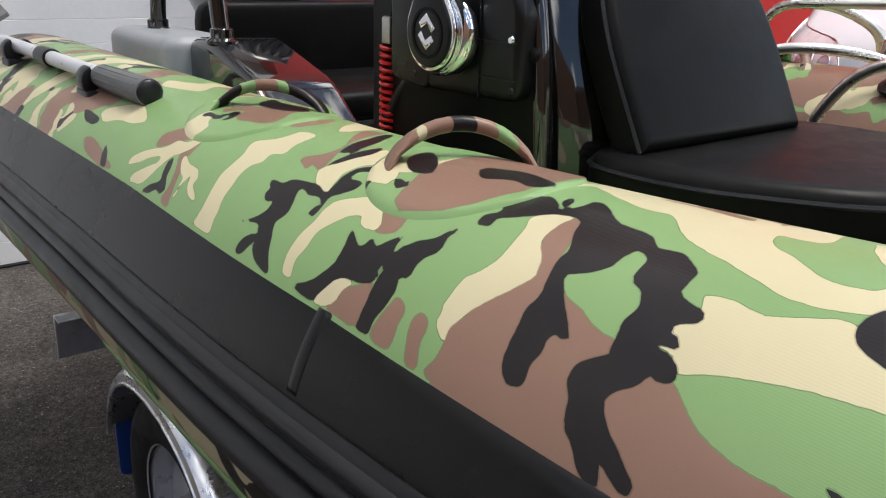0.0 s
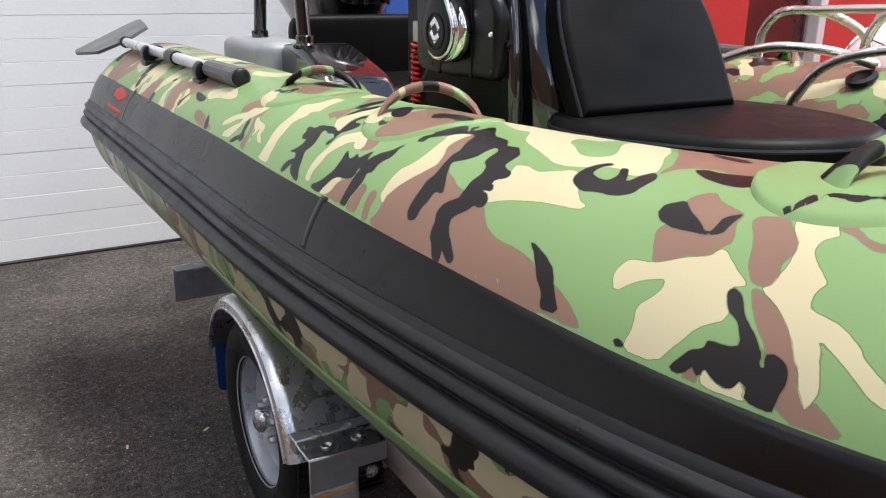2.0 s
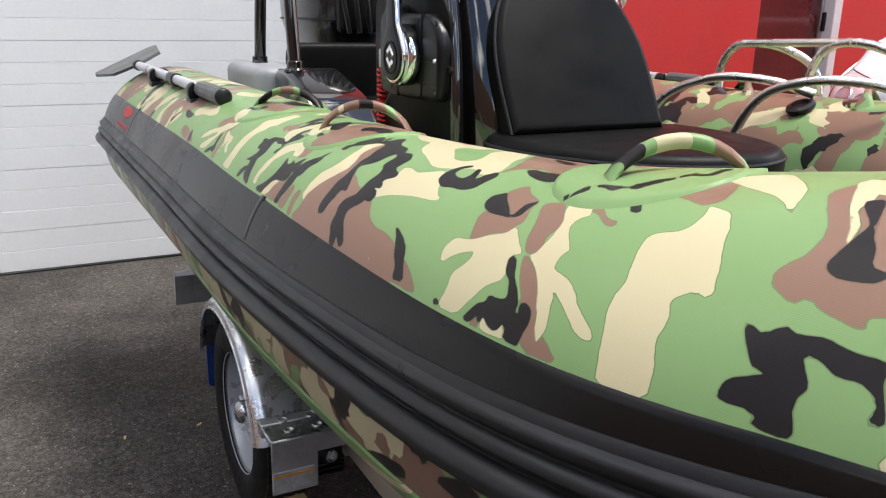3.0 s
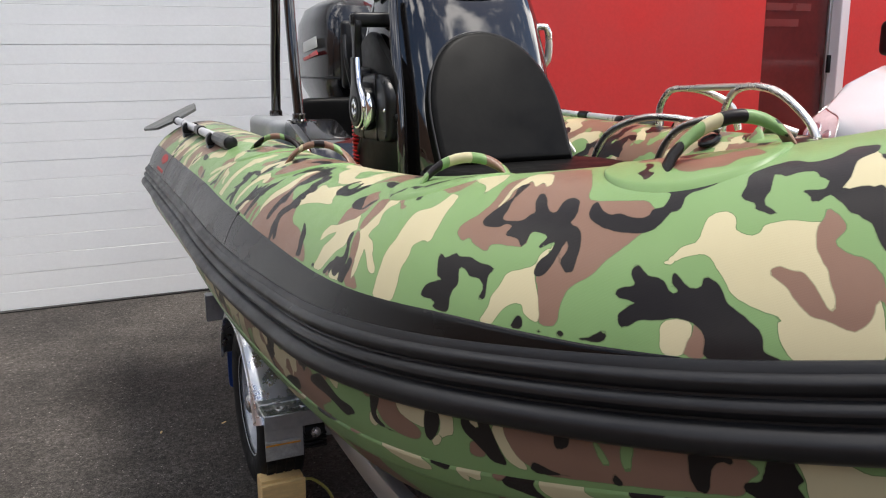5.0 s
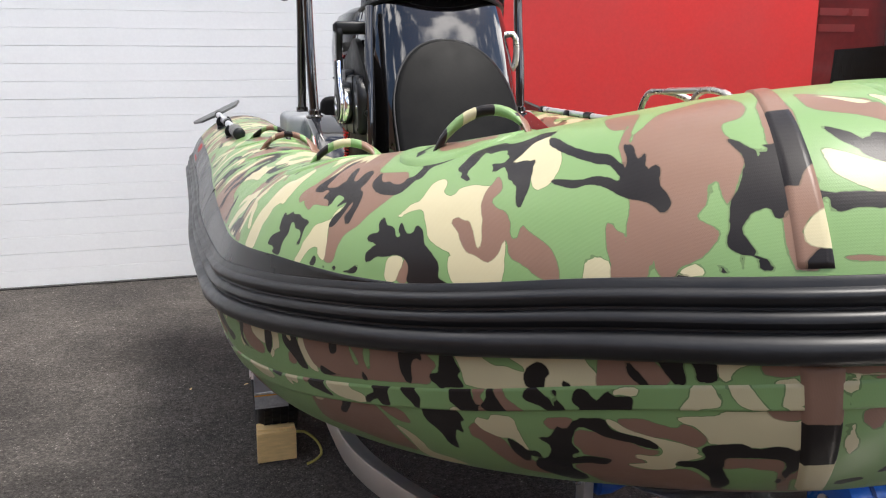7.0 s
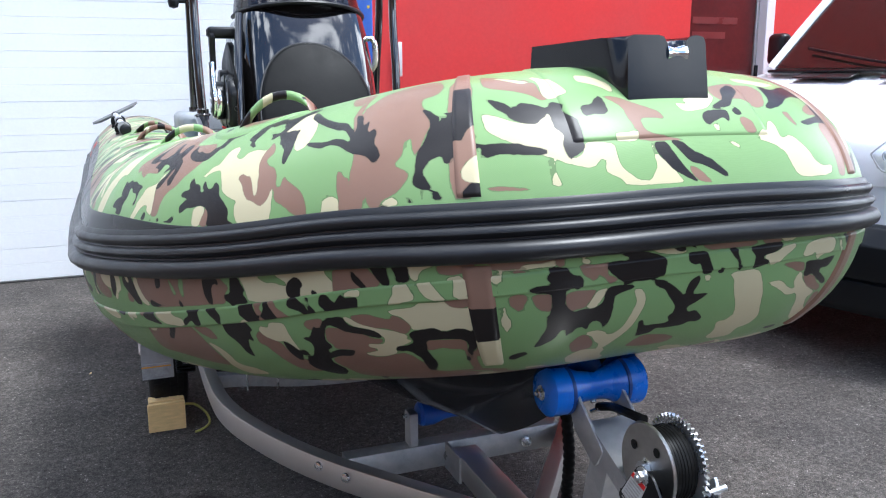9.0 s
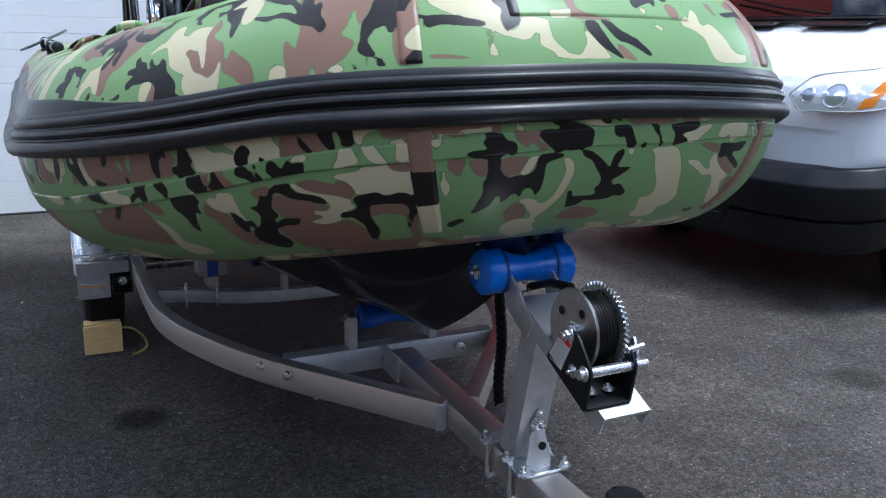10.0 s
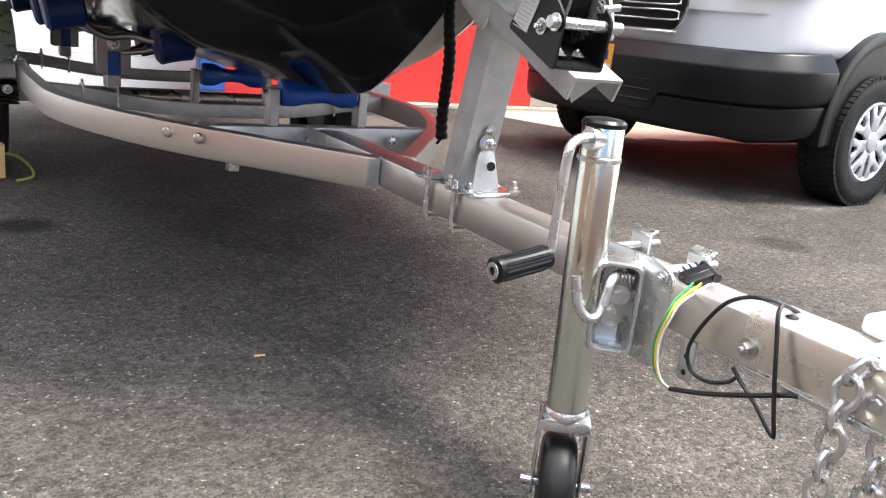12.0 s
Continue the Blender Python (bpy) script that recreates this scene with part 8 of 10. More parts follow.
bow = thing("bow_step", "glossy black moulded bow step with a rope notch", "bow step")
fr = rounded([(-.075, 1.29), (-.07, 1.432), (-.002, 1.432), (.008, 1.398), (.03, 1.398), (.04, 1.432), (.073, 1.432), (.075, 1.29)], .012, 3)
rings = []
for q in np.linspace(0, 1, 8):
    ring = []
    for a, b in fr:
        z = b + (1.432 - b) * min(1, q * 4) if b > 1.36 else b
        ring.append((-.028 + a * (1 + .6 * q), -.165 + .25 * q + (.15 * (z - 1.3) if q == 0 else 0), z - .012 * q))
    rings.append(ring)
part("body", ring_loft(rings), worn("bow_moulding", (.005, .005, .006), .13, spread=.3, scale=12, grain=150, bump_by=.05, spec=.3), bow, "glossy black moulding")
part("roller", moved(lathe([(.014, -.018), (.009, 0), (.014, .018)], 16, "X"), pose(-.009, -.14, 1.404)), CHROME, bow, "small bright roller")

# ---- the trailer ----
TX = -.042
trailer = thing("boat_trailer", "galvanised and aluminium boat trailer with blue rollers", "trailer")


def beam(path, w, h, bm=None, step=.03):
    """A square tube along a level path."""
    P = smooth_path(path, step) if len(path) > 2 else np.array(path, float)
    rings = []
    t = np.gradient(P, axis=0)
    for p, k in zip(P, t):
        k = k / np.linalg.norm(k)
        sd = np.array([k[1], -k[0], 0]) / np.hypot(k[0], k[1])
        ring = []
        for a, b in rounded([(-w / 2, -h), (w / 2, -h), (w / 2, 0), (-w / 2, 0)], .006, 3):
            ring.append(tuple(p + sd * a + np.array([0, 0, b])))
        rings.append(ring)
    own = ring_loft(rings)
    bmesh.ops.recalc_face_normals(own, faces=own.faces[:])
    return merged(own, bm)


def bolt(x, y, z, axis, parent, r=.011, h=.009, shank=.012, material=None):
    """A hexagon bolt head with washer, its axis X, Y or Z, signed."""
    own = lathe([(r * 1.55, 0), (r * 1.55, .002), (r, .002)], 20, "Z")
    own = lathe([(r, .002), (r, h), (r * .85, h + .001)], 6, "Z", own)
    if shank:
        own = lathe([(r * .5, h), (r * .5, h + shank), (r * .4, h + shank + .001)], 10, "Z", own)
    rot = {"X": pose(0, 0, 0, 0, 90, 0), "-X": pose(0, 0, 0, 0, -90, 0), "Y": pose(0, 0, 0, -90, 0, 0), "-Y": pose(0, 0, 0, 90, 0, 0), "Z": Matrix(), "-Z": pose(0, 0, 0, 180, 0, 0)}[axis]
    return part("bolt", moved(own, pose(x, y, z) @ rot), material or ZINC, parent)


tongue = part("tongue", beam([(TX, -1.3, .41), (TX, .62, .41)], .07, .064), ALU, trailer, "bare aluminium drawbar")
sleeve = part("tongue_sleeve", beam([(TX, -1.32, .416), (TX, -.705, .416)], .084, .068), WARMZINC, trailer, "zinc-plated drawbar sleeve")
for sx in (-1, 1):
    P = [(TX + sx * .035, .27, .41), (TX + sx * .17, .45, .41), (TX + sx * .34, .68, .41), (TX + sx * .46, .9, .41), (TX + sx * .545, 1.14, .41), (TX + sx * .57, 1.4, .41), (TX + sx * .575, 2.0, .41), (TX + sx * .575, 3.1, .41)]
    sb = part("side_beam", beam([(x, y, z) for x, y, z in P], .04, .072), ALU, trailer, "bent aluminium side beam")
    if sx < 0:
        part("end_plate", box(TX - .066, TX - .036, .258, .263, .341, .407, .002, 1), GALV, sb)
        for x, y in ((-.369, .611), (-.418, .697)):
            part("bolt", moved(lathe([(.0135, 0), (.0135, .002), (.0115, .006), (.006, .0085), (0, .009)], 24, caps=False), look((x, y, .386), (x + .79, y + .61, .386)) @ Matrix.Translation((0, 0, -.001))), ZINC, sb, "domed bolt head")
        bolt(-.165, .385, .382, "-X", sb, .006, .004, 0, STEELD)
        part("peg", box(-.3, -.275, .6, .625, .31, .338), ZINC, sb)
cross = part("cross_beam", beam([(TX - .31, .69, .408), (TX + .31, .69, .408)], .05, .07), GALV, trailer, "galvanised cross beam")
bolt(TX - .03, .655, .375, "-Y", cross)
bolt(TX + .2, .655, .375, "-Y", cross)
part("angle_plate", box(TX - .04, TX - .033, .56, .662, .338, .41), GALV, cross)
drops = [(-.57, 1.42, .41), (-.45, 1.42, .40), (-.25, 1.42, .372), (0, 1.42, .362), (.25, 1.42, .372), (.45, 1.42, .40), (.57, 1.42, .41)]
for dy, nm in ((0, "drop_beam"), (1.05, "drop_beam")):
    rings = []
    for x, y, z in smooth_path([(TX + a, b + dy, c) for a, b, c in drops], .04):
        rings.append([(x, y + a, z + b) for a, b in rounded([(-.022, -.045), (.022, -.045), (.022, 0), (-.022, 0)], .006, 3)])
    db = part(nm, ring_loft(rings), GALV, trailer, "galvanised dropped cross beam")
    for x in (-.46, -.36, .36, .46):
        zz = .405 - .03 * (1 - (abs(x) - .2) / .3)
        part("u_bolt", pipe([(TX + x, 1.39 + dy, zz - .055), (TX + x, 1.39 + dy, zz + .012), (TX + x, 1.395 + dy, zz + .02)], .004, 8, .02), ZINC, db)
        bolt(TX + x, 1.405 + dy, zz + .002, "Z", db, .008, .007, .014, STEELD)
part("axle", pipe([(TX - .7, 2.25, .275), (TX, 2.25, .275), (TX + .7, 2.25, .275)], .028, 16, .1), STAINLESS, trailer, "round bright axle")


def keel_roller(name, c, length, r0, r1, material, parent):
    prof = [(.008, -length / 2 - .004), (r0 * .8, -length / 2 - .002), (r0, -length / 2 + .006), (r0, -length / 2 * .62), (r1 * 1.1, -length * .14), (r1, 0), (r1 * 1.1, length * .14), (r0, length / 2 * .62), (r0, length / 2 - .006), (r0 * .8, length / 2 + .002), (.008, length / 2 + .004)]
    return part(name, moved(lathe(prof, 32, "X"), pose(*c)), material, parent, "blue polyurethane roller")


keel_roller("keel_roller", (TX - .005, .69, .49), .2, .034, .022, BLUE, cross)
for x in (-.125, .115):
    part("roller_post", box(TX + x - .012, TX + x + .012, .668, .71, .408, .5, .002, 1), GALV, cross)
part("roller_pin", pipe([(TX - .15, .69, .49), (TX + .14, .69, .49)], .006, 8, .1), ZINC, cross)
keel_roller("keel_roller", (TX, 1.42, .455), .2, .036, .02, BLUE, trailer)
for x in (-.12, .12):
    part("roller_post", box(TX + x - .01, TX + x + .01, 1.4, 1.44, .36, .47, .002, 1), GALV, trailer)


def bogie(x, y, sx):
    b = part("roller_bogie", box(x - .02, x + .02, y - .035, y + .035, .4, .47, .003, 1), GALV, trailer, "galvanised bogie with blue rollers")
    part("plate", box(x - .05, x + .05, y - .03, y - .022, .44, .56, .003, 1), GALV, b)
    part("plate", box(x - .05, x + .05, y + .022, y + .03, .44, .56, .003, 1), GALV, b)
    part("blue_block", box(x - .018, x + .018, y - .04, y - .03, .44, .51, .003, 1), BLUE, b, "blue plastic block")
    bolt(x, y - .03, .535, "-Y", b, .012, .008, .006)
    for dx in (-.15, .15):
        zc = .555 + (abs(x + dx - TX) - .22) * .25
        part("arm", pipe([(x + dx, y - .13, zc), (x + dx * .6, y - .06, zc - .035), (x, y, zc - .05), (x + dx * .6, y + .06, zc - .035), (x + dx, y + .13, zc)], .009, 10), STEELD, b, "bent steel arm")
        for dy in (-.13, .13):
            part("roller", moved(lathe([(.012, -.054), (.05, -.053), (.059, -.045), (.057, -.012), (.057, .012), (.059, .045), (.05, .053), (.012, .054)], 32, "X"), pose(x + dx, y + dy, zc) @ pose(0, 0, 0, 0, 12 * sx, 0)), NAVY, b, "dark blue ribbed roller")
    for dy in (-.1, .1):
        zc = .585 + (abs(x - TX) - .33) * .22
        part("cross_arm", pipe([(x - .16, y + dy * 1.3, zc - .03 * sx), (x - .1, y + dy * 1.25, zc - .02 * sx - .02), (x - .04, y + dy, zc - .035), (x + .04, y + dy, zc - .03), (x + .1, y + dy * 1.25, zc + .02 * sx - .02), (x + .16, y + dy * 1.3, zc + .03 * sx)], .011, 10, .015), STEELD, b, "bent steel bar")
    return b


for y in (1.43, 2.47):
    for sx in (-1, 1):
        bogie(TX + sx * .37, y, sx)

# wheels, fenders, lamp brackets
def trailer_wheel(sx):
    X = TX + sx * .69
    prof = [(.168, -.058), (.176, -.066), (.2, -.074), (.235, -.076), (.26, -.07), (.271, -.058), (.275, -.04), (.275, .04), (.271, .058), (.26, .07), (.235, .076), (.2, .074), (.176, .066), (.168, .058)]
    w = part("wheel", lathe(prof, 56, "X", caps=False), TYRE, trailer, "black treaded tyre on a silver-grey steel rim")
    w.location = (X, 2.25, .275)
    bm = bmesh.new()
    for i in range(72):
        a = 2 * math.pi * i / 72
        for k, h in enumerate((-.044, -.0148, .0148, .044)):
            q = a + (k % 2) * math.pi / 72
            c, s = math.cos(q), math.sin(q)
            vs = []
            for rr in (.272, .2795):
                for hh, tt in ((-.011, -.0095), (.011, -.0105), (.011, .0095), (-.011, .0105)):
                    vs.append(bm.verts.new((h + hh, rr * c - tt * s, rr * s + tt * c)))
            for f in ((3, 2, 1, 0), (4, 5, 6, 7), (0, 1, 5, 4), (1, 2, 6, 5), (2, 3, 7, 6), (3, 0, 4, 7)):
                bm.faces.new([vs[j] for j in f])
    part("tread", bm, TYRE, w, "", False)
    o = sx
    part("rim", lathe([(.17, .062 * o), (.178, .066 * o), (.178, .058 * o), (.165, .05 * o), (.158, .03 * o), (.155, 0), (.15, .004 * o), (.135, .022 * o), (.12, .026 * o), (.1, .014 * o), (.07, .016 * o), (.062, .026 * o), (.05, .028 * o), (.045, .022 * o), (.0, .022 * o)], 56, "X", caps=False), RIM, w, "silver-grey steel rim")
    part("hub_cap", lathe([(.034, .02 * o), (.034, .05 * o), (.03, .062 * o), (.018, .07 * o), (0, .072 * o)], 28, "X", caps=False), ZINC, w, "bright hub cap")
    for i in range(5):
        a = 2 * math.pi * i / 5 + .3
        part("wheel_nut", moved(lathe([(.011, .02), (.011, .04), (.007, .046)], 6, "X"), pose(0, .055 * math.cos(a), .055 * math.sin(a)) @ pose(0, 0, 0, 0, 0, 0 if sx > 0 else 180)), STEELD, w)
    part("back_disc", lathe([(.0, -.03 * o), (.15, -.03 * o), (.168, -.058 * o)], 40, "X", caps=False), PLASTIC, w)
    return w


trailer_wheel(-1)
trailer_wheel(1)


def fender(sx):
    f = thing("fender", "bright galvanised trailer fender with a rolled edge", "fender", "fenders")
    inner, outer = TX + sx * .59, TX + sx * .785
    prof = smooth_path([(1.905, .345), (1.935, .41), (1.99, .49), (2.08, .56), (2.2, .598), (2.32, .60), (2.43, .57), (2.52, .5), (2.575, .42), (2.59, .36)], .03)
    rings = []
    for y, z in [(p[0], p[1]) for p in prof]:
        n = Vector((0, y - 2.25, z - .24)).normalized()
        c = Vector((0, y, z))
        row = []
        for x, d in ((inner, -.0), (outer - sx * .03, 0), (outer - sx * .012, -.004), (outer, -.014), (outer + sx * .003, -.03), (outer + sx * .006, -.032), (outer + sx * .006, -.036), (outer - sx * .003, -.036), (outer - sx * .004, -.02), (outer - sx * .016, -.01), (inner, -.006)):
            row.append((x, c.y + n.y * d, c.z + n.z * d))
        rings.append(row)
    bm = ring_loft(rings)
    bmesh.ops.recalc_face_normals(bm, faces=bm.faces[:])
    part("skin", bm, POLISHED, f, "bright rolled sheet")
    pl = part("step_plate", box(min(TX + sx * .605, outer), max(TX + sx * .605, outer), 1.79, 1.915, .415, .422, .002, 1), ZINC, f, "punched galvanised step")
    part("front_lip", box(min(TX + sx * .605, outer), max(TX + sx * .605, outer), 1.785, 1.792, .375, .422, .002, 1), GALV, pl)
    for i in range(2):
        for j in range(2):
            x, y = TX + sx * (.66 + .07 * i), 1.825 + .055 * j
            part("punched_hole", moved(lathe([(.004, -.002), (.008, .001), (.011, .004), (.013, .0005)], 16, caps=False), pose(x, y, .4225)), STEELD, pl)
    part("inner_wall", slab([(1.9, .36), (1.94, .42), (2.0, .5), (2.1, .57), (2.25, .6), (2.42, .57), (2.55, .45), (2.59, .36)], min(inner, inner - sx * .004), max(inner, inner - sx * .004), axis="X"), GALV, f, "", False)
    part("side_label", box(min(outer - sx * .1, outer), max(outer - sx * .1, outer), 1.779, 1.784, .292, .345, .001, 1), STICKER, f, "worn paper label with an orange line")
    part("label_line", box(min(outer - sx * .1, outer), max(outer - sx * .1, outer), 1.7775, 1.7785, .332, .337), ORANGE, f, "", False)
    part("front_plate", box(min(outer - sx * .11, outer), max(outer - sx * .11, outer), 1.785, 1.79, .285, .376), GALV, f)
    part("mud_flap", slab(rounded([(min(outer, inner) + .02, .21), (max(outer, inner) - .01, .21), (max(outer, inner) - .01, .42), (min(outer, inner) + .02, .42)], .02), 2.585, 2.595, .003, axis="Y"), NAVY, f, "dark blue-black mud flap")
    part("flap_bracket", box(min(outer, inner) + .02, max(outer, inner) - .01, 2.575, 2.603, .4, .425, .003, 1), GALV, f)
    arm = part("fender_arm", box(min(TX + sx * .56, outer), max(TX + sx * .56, outer), 1.87, 1.905, .39, .425, .003, 1), GALV, f)
    part("u_bolt", pipe([(TX + sx * .6, 1.87, .36), (TX + sx * .6, 1.868, .43), (TX + sx * .57, 1.868, .435), (TX + sx * .55, 1.87, .36)], .005, 8), ZINC, arm)
    return f


fender(-1)
fender(1)
for sx in (-1, 1):
    lb = tagged(part("lamp_bracket", box(min(TX + sx * .55, TX + sx * .785), max(TX + sx * .55, TX + sx * .785), 2.98, 2.988, .36, .485, .002, 1), GALV), "galvanised rear lamp bracket with punched holes", "lamp bracket", "lamp brackets")
    part("top_lip", box(min(TX + sx * .55, TX + sx * .785), max(TX + sx * .55, TX + sx * .785), 2.93, 2.981, .478, .485, .002, 1), GALV, lb)
    for k in range(2):
        part("hole", moved(lathe([(.012, 0), (.012, .002), (.007, .0025)], 14, "Y"), pose(TX + sx * (.71 + .03 * k), 2.976, .45 - .03 * k)), STEELD, lb)
    spr = part("leaf_spring", box(TX + sx * .575 - .022, TX + sx * .575 + .022, 1.9, 2.6, .3, .31, .002, 1), PLASTIC, trailer)
    for k in range(3):
        part("leaf", box(TX + sx * .575 - .022, TX + sx * .575 + .022, 1.95 + .06 * k, 2.55 - .06 * k, .289 - .011 * k, .298 - .011 * k, .002, 1), PLASTIC, spr)
    part("hanger", box(TX + sx * .575 - .027, TX + sx * .575 + .027, 1.87, 1.92, .29, .34, .003, 1), GALV, trailer)

    hub = part("shackle", moved(lathe([(.0, -.03), (.026, -.03), (.03, -.022), (.03, .022), (.026, .03), (.0, .03)], 24, "X"), pose(TX + sx * .63, 1.845, .335)), PLASTIC, trailer, "black spring shackle")
    for k in range(4):
        part("shackle_plate", box(TX + sx * .63 - .034, TX + sx * .63 + .034, 1.815, 1.875, .285 + .013 * k, .292 + .013 * k, .002, 1), PLASTIC, hub)
    bolt(TX + sx * .63, 1.815, .335, "-Y", hub, .01, .008, .006)

# winch stand, bow roller and winch
stand = thing("winch_stand", "galvanised winch stand bolted to the drawbar", "winch stand")
def channel(p0, p1, w, d, t, up):
    """An open channel from p0 to p1: its back of width w along x, flanges of depth d on the side away from up."""
    a, b = Vector(p0), Vector(p1)
    k = (b - a).normalized()
    n = Vector(up)
    n = (n - k * n.dot(k)).normalized()
    bm = bmesh.new()
    prof = [(-w / 2, 0), (w / 2, 0), (w / 2, -d), (w / 2 - t, -d), (w / 2 - t, -t), (-w / 2 + t, -t), (-w / 2 + t, -d), (-w / 2, -d)]
    rings = [[tuple(c + Vector((x, 0, 0)) + n * y) for x, y in prof] for c in (a, b)]
    bm = ring_loft(rings)
    bmesh.ops.recalc_face_normals(bm, faces=bm.faces[:])
    return bm


top = part("winch_arm", channel((TX, -.06, .77), (TX, -.343, .645), .095, .036, .005, (0, -.3, 1)), GALV, stand, "sloping galvanised channel")
part("gusset", moved(slab([(-.043, 0), (.043, 0), (.012, -.066)], -.003, .003, .001, axis="Y"), pose(TX, -.315, .652, 42)), GALV, stand, "triangular gusset under the channel")
for sx in (-1, 1):
    x = TX + sx * .047
    part("yoke_arm", slab(rounded([(.005, .83), (-.03, .80), (-.115, .735), (-.09, .695), (-.02, .735), (.03, .82)], .01, 3), x - .003, x + .003, .001, axis="X"), GALV, stand, "yoke plate")
part("post", channel((TX, -.04, .41), (TX, -.115, .74), .066, .055, .005, (0, -1, -.2)), GALV, stand, "galvanised upright")
part("cross_strap", pipe([(TX, .02, .8), (TX, .0, .775)], .006, 8), ZINC, stand)
foot = part("foot_plate", box(TX - .055, TX + .055, -.115, -.03, .411, .418, .002, 1), ZINC, stand, "zinc foot plate")
for sx in (-1, 1):
    for y in (-.104, -.04):
        bolt(TX + sx * .049, y, .418, "Z", foot, .009, .008, .01)
part("ear", moved(slab(rounded([(-.03, 0), (.03, 0), (.016, .072), (-.016, .072)], .01, 4), -.003, .003, .001, axis="Y"), pose(TX + .004, -.078, .416, -8)), GALV, foot, "drilled ear")
part("ear_hole", moved(lathe([(.0, 0), (.0085, 0), (.0085, .003)], 16, "Y", caps=False), pose(TX + .004, -.0905, .462, -8)), PLASTIC, foot)
bolt(TX + .005, -.067, .5, "-Y", stand, .011, .009, .012)
bolt(TX + .006, -.071, .522, "-Y", stand, .007, .005, .003)
for y in (-.05, .045):
    ub = part("u_bolt", pipe([(TX - .043, y, .43), (TX - .043, y, .338), (TX - .03, y, .336), (TX + .043, y, .336), (TX + .043, y, .43)], .0055, 10, .01), ZINC, tongue)
bolt(TX - .043, .06, .412, "Z", tongue, .009, .008, .014)
part("clamp_plate", box(TX - .055, TX + .055, .04, .08, .411, .416, .001, 1), GALV, tongue)
broller = thing("bow_roller", "bright blue dumbbell bow roller on a pin", "roller")
keel_roller("roller", (TX, .012, .805), .2, .046, .027, worn("bright_blue", (.012, .14, .6), .28, spread=.15, scale=14, grain=150, bump_by=.05), broller)
for x in (-.058, .058):
    part("slot_ring", moved(lathe([(.044, -.003), (.0468, -.003), (.0468, .003), (.044, .003)], 32, "X", caps=False), pose(TX + x, .012, .805)), NAVY, broller)
part("pin", pipe([(TX - .112, .012, .805), (TX + .112, .012, .805)], .007, 10, .1), ZINC, broller)
bolt(TX - .103, .012, .805, "-X", broller, .009, .008, .004)

winch = thing("hand_winch", "black hand winch with a toothed gear wheel and webbing strap", "winch")
WC = Vector((TX - .018, -.235, .764))
LX = TX - .03
part("drum_flange", moved(lathe([(0, -.003), (.07, -.003), (.073, 0), (.07, .003), (0, .003)], 40, "X", caps=False), pose(WC.x - .025, WC.y, WC.z)), STEELD, winch, "steel drum flange")
part("strap_roll", moved(lathe([(.02, -.023), (.06, -.023), (.062, -.018), (.061, 0), (.062, .018), (.06, .023), (.02, .023)], 40, "X", caps=False), pose(WC.x + .001, WC.y, WC.z)), VINYL, winch, "rolled black webbing")
for i in range(7):
    part("webbing_edge", moved(lathe([(.0612, -.0009), (.0624, 0), (.0612, .0009)], 40, "X", caps=False), pose(WC.x - .017 + .0058 * i, WC.y, WC.z)), VINYL, winch)
teeth = []
for i in range(48):
    for da, rr in ((0, .071), (.25, .078), (.5, .078), (.75, .071)):
        a = 2 * math.pi * (i + da) / 48
        teeth.append((WC.y + rr * math.cos(a), WC.z + rr * math.sin(a)))
part("gear_wheel", slab(teeth, WC.x + .026, WC.x + .032, axis="X"), ZINC, winch, "toothed zinc gear wheel", False)
part("hub_nut", moved(lathe([(.012, -.041), (.012, -.029), (.016, -.028), (.016, -.025)], 6, "X"), pose(WC.x, WC.y, WC.z)), ZINC, winch)
part("hub_knob", moved(lathe([(.013, .032), (.013, .055), (.009, .057)], 20, "X"), pose(WC.x, WC.y, WC.z)), PLASTIC, winch)
for k in range(4):
    a = .6 + k * math.pi / 2
    part("flange_hole", moved(lathe([(.008, -.0042), (.0, -.0044)], 14, "X", caps=False), pose(WC.x - .025, WC.y + .043 * math.cos(a), WC.z + .043 * math.sin(a))), PLASTIC, winch)
fr2 = [(-.2, .706), (-.322, .651), (-.334, .727), (-.288, .778), (-.252, .782)]
for x in (LX - .042, LX + .048):
    part("side_frame", slab(rounded(fr2, .008, 3), x - .002, x + .002, axis="X"), PLASTIC, winch, "black side frame")
part("base", slab([(-.2, .7095), (-.325, .6545), (-.325, .6595), (-.2, .7145)], LX - .04, LX + .046, axis="X"), PLASTIC, winch, "black base plate", False)
for x in (LX - .015, LX + .02):
    bolt(x, -.295, .673, "Z", winch, .008, .006, .004)
bolt(LX - .044, -.265, .768, "-X", winch, .01, .009, .004)
part("crank_shaft", pipe([(LX - .058, -.318, .72), (LX + .078, -.318, .72)], .009, 12, .1), ZINC, winch, "zinc crank shaft")
bolt(LX - .047, -.318, .72, "-X", winch, .0085, .008, .0)
bolt(LX - .045, -.285, .712, "-X", winch, .008, .006, .006)
part("pawl", slab(rounded([(-.32, .70), (-.295, .705), (-.288, .75), (-.30, .765), (-.312, .74)], .006, 3), LX + .062, LX + .068, .001, axis="X"), ZINC, winch, "ratchet pawl")
part("pawl_rod", pipe([(LX + .045, -.31, .745), (LX + .075, -.312, .75)], .006, 10, .1), ZINC, winch)
part("warning_label", slab([(-.243, .766), (-.277, .757), (-.25, .7), (-.213, .718)], LX - .0462, LX - .0445, axis="X"), LABELW, winch, "white warning label with a red heading", False)
part("label_heading", slab([(-.2425, .7655), (-.2765, .7565), (-.2725, .748), (-.238, .7575)], LX - .0468, LX - .0463, axis="X"), REDP, winch, "", False)
